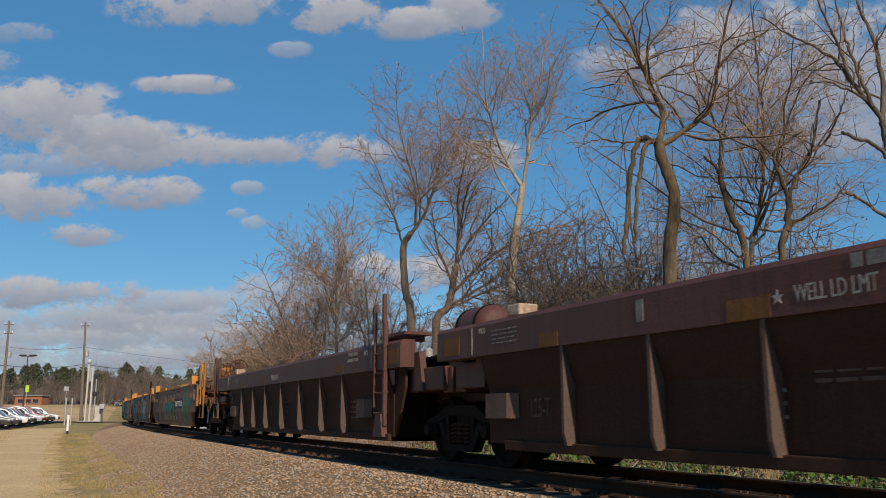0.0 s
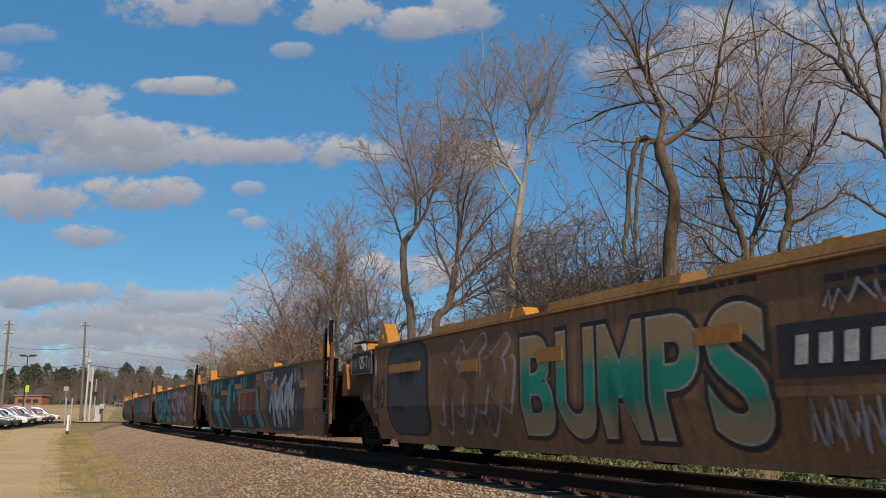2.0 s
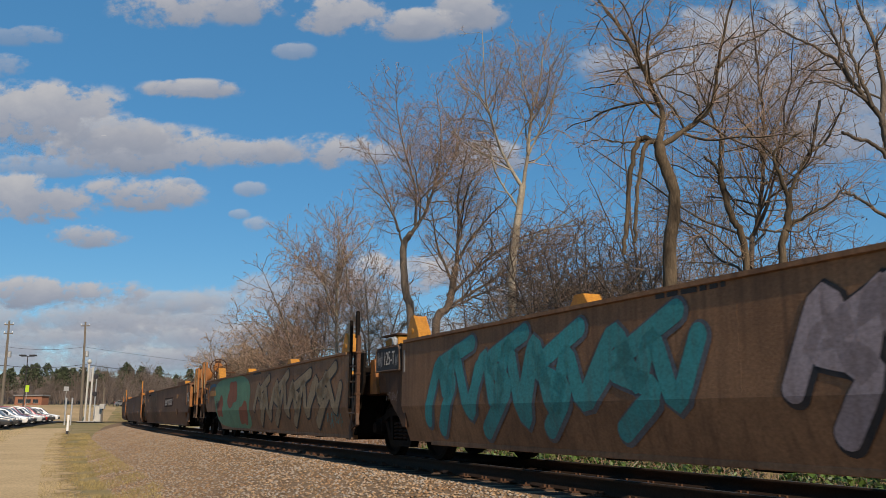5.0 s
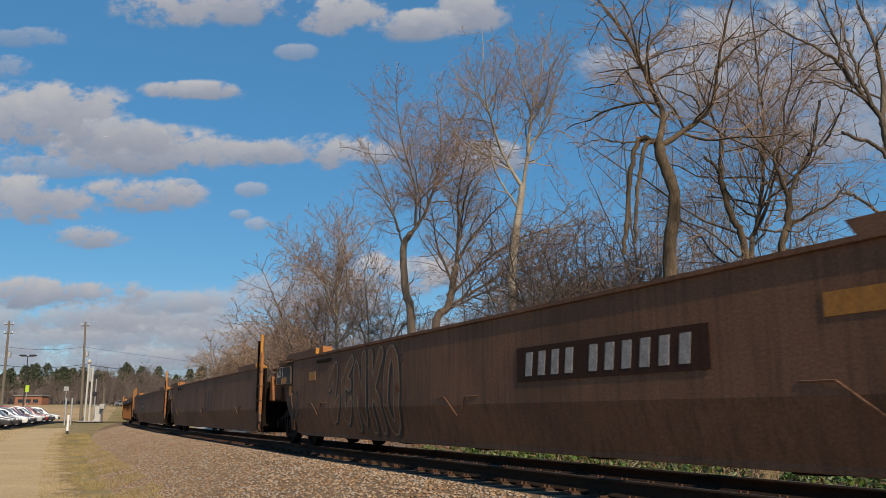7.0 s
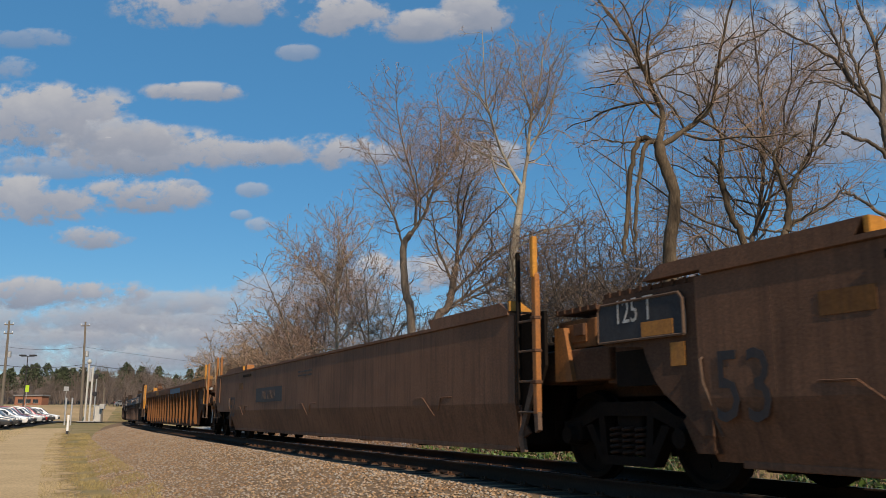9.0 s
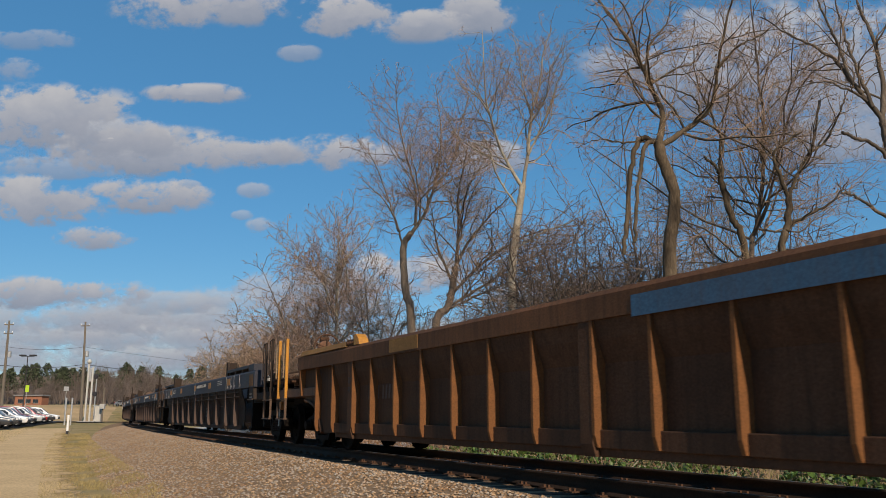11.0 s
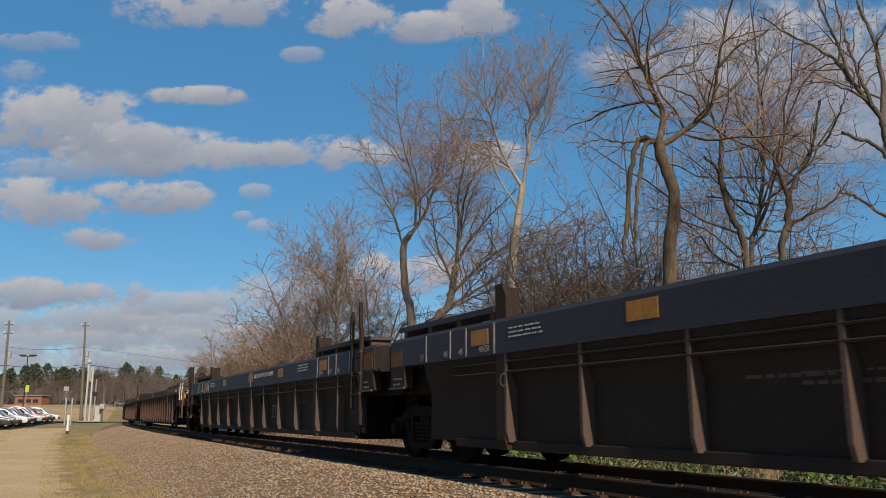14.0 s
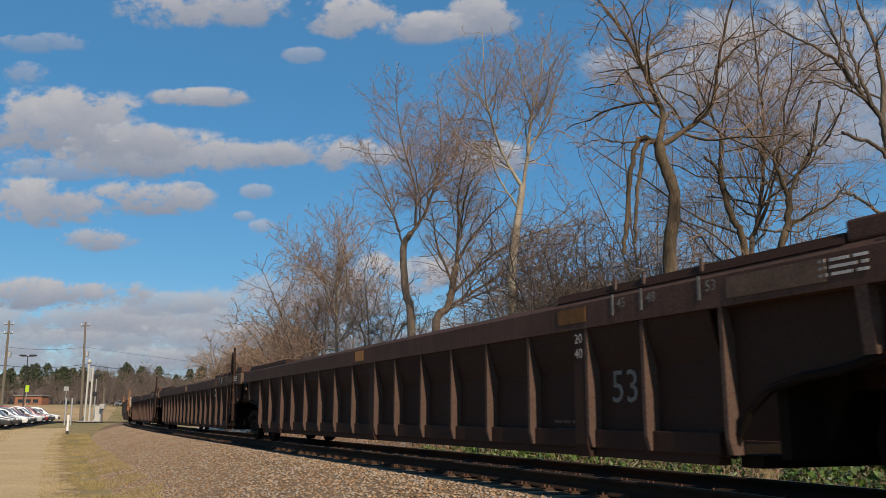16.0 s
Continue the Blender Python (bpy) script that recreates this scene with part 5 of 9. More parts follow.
# ---- woods on the skyline ----
def woods(name, count, x0, x1, y0, y1, h0, h1, seed, material, label, wide=0.5, strands=30, bare=True):
    """A belt of far trees, each a stem with a cloud of fine strands."""
    rng = np.random.default_rng(seed)
    x, y = rng.uniform(x0, x1, count), rng.uniform(y0, y1, count)
    z = ground_z(x, y) - 0.4
    h = rng.uniform(h0, h1, count)
    foot = np.stack([x, y, z], 1)
    up = np.tile([0.0, 0.0, 1.0], (count, 1)) + rng.normal(size=(count, 3)) * 0.04
    P, R = grow(rng, foot, up, h, 0.012 * h, 0.05, 7, 0.05)
    groups = [(P, R, 5)]
    if bare:
        P1, R1 = sprout(rng, P, R, count * 16, 0.06, 46, 0.45, 0.10, 4, 0.14, 0.05)
        P2, R2 = sprout(rng, P1, np.maximum(R1, 0.03), count * strands, 0.15, 42, 0.6, 0.06, 3, 0.18, 0.055)
        groups += [(P1, np.maximum(R1, 0.028), 4), (P2, np.maximum(R2, 0.024), 3)]
        ob = mesh_part(name, tubes_mesh(name, groups, material), None)
    else:
        ob = mesh_part(name, tubes_mesh(name, groups, M_BARK), None)
        n = count * 420
        who = rng.integers(0, count, n)
        f = 0.45 + 0.58 * rng.random(n)
        rad = h[who] * 0.22 * np.sqrt(np.maximum(0.04, 1.05 - f)) * 1.4
        a, r = rng.random(n) * 6.283, np.sqrt(rng.random(n)) * rad
        at = np.stack([x[who] + np.cos(a) * r, y[who] + np.sin(a) * r, z[who] + f * h[who] + rng.normal(size=n) * 0.3], 1)
        lf = leaf_part(rng, at, 0.62, M_PINE, None, "", "pine_foliage")
        tagged(lf, "dark green pine foliage on the skyline", "pine trees", kind="stuff")
    return tagged(ob, label, "woods", kind="stuff")


M_FARTWIG = mat("hazy_far_twigs", (0.15, 0.115, 0.095), 0.95, second=(0.105, 0.083, 0.07), scale=0.08, bump=0.0)
woods("far_woods", 420, -230, -40, 235, 320, 6.0, 9.0, 31, M_FARTWIG, "leafless brown woods beyond the road", strands=60)
woods("far_woods", 300, -78, 0, 165, 255, 5.0, 8.6, 32, M_FARTWIG, "leafless brown woods behind the railway curve", strands=60)
woods("far_woods", 90, -20, 60, 120, 200, 6.0, 9.5, 33, M_FARTWIG, "leafless brown woods behind the railway curve", strands=50)
woods("pine_trunks", 90, -300, -60, 380, 398, 13.5, 18.5, 34, M_BARK, "tall pines above the bare woods", bare=False)
woods("pine_trunks", 22, -80, -28, 330, 390, 13.0, 17.5, 35, M_BARK, "tall pines behind the railway curve", bare=False)


def ridge():
    """The close mass of woodland on the skyline, behind the single trees."""
    xs = np.arange(-420, 260, 2.0)
    rows = []
    for k in range(7):
        row = []
        for x in xs:
            h = 15.6 + 2.2 * noise.noise((x * 0.05, 0, 5)) + 1.6 * noise.noise((x * 0.25, 3, 5)) + 1.3 * noise.noise((x * 0.7, 3, 5))
            row.append((x, 400 + 5 * k + 4 * noise.noise((x * 0.2, k, 0)), 4 + h * k / 6 if k else -2))
        rows.append(row)
    ob = mesh_part("backdrop", sheet("backdrop", np.array(rows)), M_FARTWIG)
    tagged(ob, "hazy brown woodland ridge on the skyline", "woodland", kind="structure")


ridge()

# ---- the train: articulated well cars. In a unit's own space y runs back along the train, -x is the side seen ----
WHEEL_R = 0.46


def text_mesh(words, size, squeeze=1.0):
    cu = bpy.data.curves.new("lettering", "FONT")
    cu.body, cu.size, cu.align_x, cu.align_y, cu.extrude = words, size, "CENTER", "CENTER", 0.001
    cu.resolution_u = 2
    ob = bpy.data.objects.new("lettering", cu)
    scene.collection.objects.link(ob)
    dg = bpy.context.evaluated_depsgraph_get()
    me = bpy.data.meshes.new_from_object(ob.evaluated_get(dg))
    bpy.data.objects.remove(ob)
    me.name = "lettering"
    # letters stand upright on the -x side and read towards -y
    m = Matrix(((0, 0, -1, 0), (-squeeze, 0, 0, 0), (0, 1, 0, 0), (0, 0, 0, 1)))
    me.transform(m)
    return me


def letters(parent, words, y, z, size, x=-1.506, material=None, squeeze=1.0, name="lettering"):
    me = text_mesh(words, size, squeeze)
    ob = mesh_part(name, me, material or M_STENCIL, parent)
    ob.location = (x, y, z)
    return ob


def patch(parent, y, z, w, h, material, x=-1.505, name="marking", label=""):
    bm = box(bmesh.new(), x - 0.002, x + 0.004, y - w / 2, y + w / 2, z - h / 2, z + h / 2)
    return part(name, bm, material, parent, label)


def bars(parent, y, z, w, rows, pitch=0.07, x=-1.506, material=None, tall=0.03):
    """Small print too fine to read: short bars in rows."""
    bm = bmesh.new()
    r = random.Random(int(abs(y * 31 + z * 17)))
    for i in range(rows):
        a = y + w / 2
        while a > y - w / 2 + 0.05:
            n = r.uniform(0.05, 0.22)
            b = max(a - n, y - w / 2)
            box(bm, x - 0.001, x + 0.003, b, a, z - i * pitch - tall / 2, z - i * pitch + tall / 2)
            a = b - 0.035
    return part("small_print", bm, material or M_STENCIL, parent)


def number_bars(parent, y, z, count, h, x=-1.506, material=None, gap_after=3, span=None):
    """A row of leaning bars where a running number stands."""
    pitch = span / (count + 0.6) if span else h * 0.63
    w = pitch * 0.5
    a = y + (count + 0.6) * pitch / 2 - pitch * 0.2
    for i in range(count):
        part("number_bar", prism(bmesh.new(), [(a - 0.06 * h, z - h / 2 + h), (a - 0.06 * h - w, z + h / 2), (a + 0.06 * h - w, z - h / 2), (a + 0.06 * h, z - h / 2)], "x", x - 0.001, x + 0.003), material or M_STENCIL, parent)
        a -= pitch + (pitch * 0.6 if i == gap_after else 0)


def wheelset_mesh():
    bm = bmesh.new()
    lathe(bm, [(-1.0, 0.07), (-0.82, 0.085), (0.82, 0.085), (1.0, 0.07)], "x", sides=12)
    for d in (-1, 1):
        prof = [(0.70, 0.10), (0.725, 0.13), (0.745, WHEEL_R - 0.09), (0.70, WHEEL_R - 0.06), (0.69, WHEEL_R + 0.025), (0.715, WHEEL_R + 0.025), (0.73, WHEEL_R), (0.825, WHEEL_R - 0.006), (0.835, WHEEL_R - 0.06), (0.79, WHEEL_R - 0.09), (0.775, 0.13), (0.84, 0.11)]
        lathe(bm, [(a * d, r) for a, r in prof], "x", sides=32)
        for k in range(3):
            a = 2 * math.pi * k / 3
            box(bm, d * 0.78 - 0.012, d * 0.78 + 0.012, math.cos(a) * 0.25 - 0.03, math.cos(a) * 0.25 + 0.03, math.sin(a) * 0.25 - 0.03, math.sin(a) * 0.25 + 0.03)
    me = bpy.data.meshes.new("wheelset")
    bm.to_mesh(me)
    bm.free()
    me.materials.append(M_IRON)
    return me


def frame_mesh():
    bm = bmesh.new()
    t0, t1 = -0.07, 0.07
    prism(bm, [(-1.08, 0.60), (-0.75, 0.66), (-0.45, 0.80), (0.45, 0.80), (0.75, 0.66), (1.08, 0.60), (1.08, 0.50), (0.72, 0.55), (0.40, 0.66), (-0.40, 0.66), (-0.72, 0.55), (-1.08, 0.50)], "x", t0, t1)
    prism(bm, [(-0.66, 0.56), (-0.40, 0.18), (0.40, 0.18), (0.66, 0.56), (0.55, 0.58), (0.34, 0.27), (-0.34, 0.27), (-0.55, 0.58)], "x", t0, t1)
    for s in (-1, 1):
        box(bm, t0 - 0.02, t1 + 0.02, s * 0.89 - 0.15, s * 0.89 + 0.15, 0.40, 0.60, 0.02)
        lathe(bm, [(-0.17, 0.09), (-0.05, 0.12), (0.05, 0.12)], "x", (0, s * 0.89, WHEEL_R), 12)
        prism(bm, [(s * 0.30, 0.27), (s * 0.40, 0.27), (s * 0.44, 0.66), (s * 0.34, 0.66)], "x", t0, t1)
    me = bpy.data.meshes.new("side_frame")
    bm.to_mesh(me)
    bm.free()
    me.materials.append(M_IRON)
    return me


def spring_mesh():
    bm = bmesh.new()
    for y in (0.0,):
        pts = [(0.075 * math.cos(a), y + 0.075 * math.sin(a), 0.28 + 0.28 * i / 40) for i, a in ((i, i * 0.785) for i in range(41))]
        tube(bm, pts, 0.019, 6)
    me = bpy.data.meshes.new("spring")
    bm.to_mesh(me)
    bm.free()
    me.materials.append(M_SPRING)
    return me


ME_WHEELSET, ME_FRAME, ME_SPRING = wheelset_mesh(), frame_mesh(), spring_mesh()
WHEELSETS = []


def truck(parent, y):
    bm = bmesh.new()
    box(bm, -1.02, 1.02, -0.2, 0.2, 0.50, 0.72, 0.03)
    lathe(bm, [(0.70, 0.30), (0.80, 0.30), (0.80, 0.20), (0.86, 0.18)], "z", sides=20)
    for s in (-1, 1):
        box(bm, -0.95, 0.95, s * 0.42 - 0.05, s * 0.42 + 0.05, 0.36, 0.48, 0.015)
        for d in (-0.76, 0.76):
            prism(bm, [(s * 0.36, 0.28), (s * 0.44, 0.28), (s * 0.46, 0.66), (s * 0.38, 0.66)], "x", d - 0.05, d + 0.05)
    ob = part("truck", bm, M_IRON, parent, "black cast-steel two-axle bogie")
    ob.location = (0, y, 0)
    for s in (-1, 1):
        share("side_frame", ME_FRAME, ob, pose(s * 1.0, 0, 0))
        for k in (-0.2, 0.0, 0.2):
            share("spring", ME_SPRING, ob, pose(s * 1.0, k, 0))
        w = share("wheelset", ME_WHEELSET, ob, pose(0, s * 0.89, WHEEL_R))
        WHEELSETS.append((w, s * 0.89))
    return ob


def rib_mesh(name, top, depth, wide, material, foot=0.36):
    """A tapered stiffener: its back follows the side sheet, its outer edge is upright."""
    bm = bmesh.new()
    o = -1.49
    prism(bm, [(o, top), (o + 0.06, top), (o + 0.06 + depth * 0.55, top - 0.30), (o + depth + 0.03, top - 0.52), (o + depth + 0.03, foot), (o + 0.035, foot), (o, foot + 0.12)], "y", -wide / 2, wide / 2)
    me = bpy.data.meshes.new(name)
    bm.to_mesh(me)
    bm.free()
    me.materials.append(material)
    return me


def grating(bm, x0, x1, y0, y1, z, t=0.05):
    """An open walkway: a frame with toothed bars across and along."""
    for a in (x0, x1 - 0.03):
        box(bm, a, a + 0.03, y0, y1, z - t, z)
    n = max(2, int((y1 - y0) / 0.075))
    for i in range(n + 1):
        y = y0 + (y1 - y0 - 0.02) * i / n
        box(bm, x0, x1, y, y + 0.016, z - 0.045, z)
        if i % 2 == 0:
            box(bm, x0 - 0.012, x0, y - 0.012, y + 0.026, z - 0.04, z + 0.012)
    m = max(2, int((x1 - x0) / 0.075))
    for i in range(1, m):
        x = x0 + (x1 - x0) * i / m
        box(bm, x, x + 0.012, y0, y1, z - 0.04, z + 0.006)


def ladder(unit, y0, y1, z0, z1, x, material, rungs=4):
    """A wide bracketed stile and a thin one with rungs between them, on the corner of a unit."""
    worn = material in (M_ORANGE, M_IRON)
    ob = part("ladder", box(bmesh.new(), x - 0.055, x + 0.01, y0 - 0.04, y0 + 0.04, z0, z1 - 0.42, 0.008), M_RUST if material is M_IRON else material, unit, "upright corner ladder with two stiles")
    part("guide_bar", box(bmesh.new(), x - 0.075, x - 0.01, y0 - 0.035, y0 + 0.035, z1 - 0.46, z1, 0.012), M_YELLOW if material is M_ORANGE else material, ob)
    part("stile", box(bmesh.new(), x - 0.05, x + 0.0, y1 - 0.018, y1 + 0.018, z0 + 0.1, z1 - 0.12, 0.006), M_IRON if worn else material, ob, "thin dark stile")
    part("stile_foot", prism(bmesh.new(), [(y0 - 0.04, z0 + 0.02), (y0 + 0.04, z0 + 0.02), (y0 + 0.02, z0 - 0.2), (y0 - 0.05, z0 - 0.17)], "x", x - 0.05, x), M_STEP if worn else material, ob)
    for z in (1.02, 1.36, 1.72):
        clamp_bm = box(bmesh.new(), x - 0.072, x + 0.02, y0 - 0.048, y0 + 0.048, z - 0.018, z + 0.018, 0.006)
        part("clamp", clamp_bm, M_RUST, ob)
    for i in range(rungs):
        z = z0 + 0.02 + (z1 - 0.95 - z0) * i / (rungs - 1)
        part("rung", tube(bmesh.new(), [(x - 0.03, y0, z), (x - 0.03, y1, z)], 0.014, 6), M_STEP if worn else material, ob)
    zz = z1 - 0.16
    part("hand_hold", tube(bmesh.new(), [(x - 0.03, y1, zz), (x - 0.03, y1 + 0.09, zz), (x - 0.03, y1 + 0.11, zz - 0.04), (x - 0.03, y1 + 0.11, zz - 0.48), (x - 0.03, y1, zz - 0.52)], 0.010, 6), M_RAILING if worn else material, ob)
    if worn:
        part("lock_lever", prism(bmesh.new(), [(y0 + 0.06, 0.98), (y0 + 0.15, 1.02), (y1 + 0.06, 0.42), (y1 - 0.0, 0.26), (y1 - 0.09, 0.27), (y1 - 0.04, 0.46)], "x", x - 0.02, x + 0.02), M_STEP, unit, "worn steel locking lever")
        part("lever_plate", prism(bmesh.new(), [(y1 - 0.06, 0.6), (y1 - 0.2, 0.48), (y1 - 0.05, 0.42)], "x", x - 0.01, x + 0.015), M_RUST, unit)
    return ob


def guide_post(unit, y, x, z0, z1, material, foot=None):
    """A tall guide post with a loop handrail beside it and a flat-bar foot below."""
    d = -1 if x < 0 else 1
    bm = bmesh.new()
    box(bm, x - 0.035, x + 0.03, y - 0.026, y + 0.026, 1.0, z1, 0.008)
    ob = part("guide_post", bm, material, unit)
    part("post_foot", box(bmesh.new(), x - 0.03, x + 0.02, y - 0.022, y + 0.022, z0, 1.02), foot or M_STEP, ob)
    bm = bmesh.new()
    for z in (1.1, 1.3, 1.5, z1 - 0.12):
        lathe(bm, [(x - 0.047, 0.012), (x - 0.035, 0.016)], "x", (0, y, z), 6)
    part("bolt", bm, M_RUST, ob)
    low = z1 < 2.0
    zz = z1 + (0.12 if low else -0.04)
    drop = 0.64 if low else 0.82
    part("handrail", tube(bmesh.new(), [(x - 0.03, y - 0.02, zz), (x - 0.03, y + 0.14, zz), (x - 0.03, y + 0.17, zz - 0.04), (x - 0.03, y + 0.17, zz - drop + 0.04), (x - 0.03, y + 0.14, zz - drop), (x - 0.03, y, zz - drop)], 0.018 if low else 0.014, 6), M_WHITE if low else M_RAILING if material in (M_YELLOW, M_ORANGE) else material, ob, "white bent handrail" if low else "")
    return ob


def tank(unit, y, z, material, r=0.34, half=0.6, x=-0.45):
    bm = lathe(bmesh.new(), [(-half, 0.05), (-half + 0.02, r * 0.6), (-half * 0.85, r * 0.9), (-half * 0.65, r), (half * 0.65, r), (half * 0.85, r * 0.9), (half - 0.02, r * 0.6), (half, 0.05)], "y", (x, y, z), 24)
    ob = part("air_reservoir", bm, material, unit, "", True)
    for d in (-half * 0.55, half * 0.55):
        part("strap", lathe(bmesh.new(), [(-0.03, r + 0.012), (0.03, r + 0.012)], "y", (x, y + d, z), 24), M_IRON, ob)
    part("cradle", box(bmesh.new(), x - 0.32, x + 0.32, y - 0.36, y + 0.36, 1.3, z - r * 0.8, 0.01), M_RUSTSHEET, unit)
    return ob


def brake_wheel(unit, y, x, z, material, r=0.29):
    """Hand-brake: a stand of plates with a spoked wheel in front of its round housing."""
    ob = part("brake_stand", prism(bmesh.new(), [(x - 0.14, 1.3), (x + 0.14, 1.3), (x + 0.09, z + 0.25), (x - 0.09, z + 0.25)], "y", y + 0.02, y + 0.10), M_RUST, unit)
    part("housing", lathe(bmesh.new(), [(-0.07, 0.02), (-0.07, 0.13), (-0.04, 0.17), (0.02, 0.17)], "y", (x, y, z), 20), M_ORANGE if material is M_RUST else material, ob, "round brake gear housing")
    bm = bmesh.new()
    ring = [(x + r * math.cos(a), y - 0.16, z + r * math.sin(a)) for a in (2 * math.pi * i / 24 for i in range(25))]
    tube(bm, ring, 0.018, 6, False)
    for k in range(5):
        a = 2 * math.pi * k / 5 + 0.3
        tube(bm, [(x, y - 0.13, z), (x + r * math.cos(a), y - 0.16, z + r * math.sin(a))], 0.014, 5)
    part("hand_wheel", bm, M_RUST, ob, "rusty spoked hand-brake wheel")
    for k, m in ((-0.10, M_GALV), (-0.03, M_IRON), (0.05, M_IRON)):
        bm = bmesh.new()
        for i in range(9):
            zz = z - 0.2 - i * 0.06
            box(bm, x + k - (0.016 if i % 2 else 0.007), x + k + (0.016 if i % 2 else 0.007), y - 0.12 - 0.007, y - 0.12 + 0.007, zz - 0.036, zz + 0.036)
        part("chain", bm, m, ob)
    part("guard_plate", prism(bmesh.new(), [(y + 0.1, 1.35), (y + 1.1, 1.40), (y + 1.0, 1.62), (y + 0.35, 2.12), (y + 0.1, 2.12)], "x", x + 0.02, x + 0.06), M_RUST, unit)
    part("bell_crank", box(bmesh.new(), x - 0.22, x + 0.1, y - 0.2, y - 0.02, 1.50, 1.66, 0.01), M_RUST, unit)
    part("crank_flange", box(bmesh.new(), x - 0.32, x + 0.16, y - 0.24, y + 0.0, 1.46, 1.497), M_RUST, unit)
    # a small bracket table with a bent pipe beyond it
    yb = y - 0.42
    t = part("bracket_table", box(bmesh.new(), x - 0.2, x + 0.2, yb - 0.12, yb + 0.10, 1.80, 1.84), M_RUST, unit)
    for dx, dy in ((-0.14, -0.07), (0.14, -0.07), (0.0, 0.05)):
        part("bracket_leg", prism(bmesh.new(), [(x + dx - 0.04, 1.80), (x + dx + 0.04, 1.80), (x + dx * 0.6 + 0.03, 1.36), (x + dx * 0.6 - 0.03, 1.36)], "y", yb + dy - 0.012, yb + dy + 0.012), M_RUST, t)
    part("bent_pipe", tube(bmesh.new(), [(x - 0.35, yb - 0.2, 1.38), (x - 0.38, yb - 0.25, 1.62), (x - 0.34, yb - 0.34, 1.72), (x - 0.3, yb - 0.46, 1.70), (x - 0.28, yb - 0.52, 1.58), (x - 0.28, yb - 0.5, 1.40)], 0.025, 7), M_RUST, unit)
    part("pull_rod", tube(bmesh.new(), [(x - 0.1, y - 0.1, 1.55), (x + 0.1, y + 1.3, 1.30)], 0.02, 6), M_RUST, unit)
    return ob


def coupler(unit, y, d):
    bm = bmesh.new()
    box(bm, -0.1, 0.1, min(y, y + d * 0.75), max(y, y + d * 0.75), 0.80, 0.98, 0.02)
    ob = part("coupler", bm, M_IRON, unit)
    k = part("knuckle", prism(bmesh.new(), [(-0.2, y + d * 0.7), (0.16, y + d * 0.7), (0.2, y + d * 0.88), (0.02, y + d * 0.98), (-0.22, y + d * 0.92)], "z", 0.74, 1.03), M_RUST, ob)
    part("air_hose", tube(bmesh.new(), [(-0.3, y + d * 0.45, 0.85), (-0.32, y + d * 0.7, 0.5), (-0.25, y + d * 0.95, 0.42)], 0.03, 6), M_IRON, ob)
    return ob


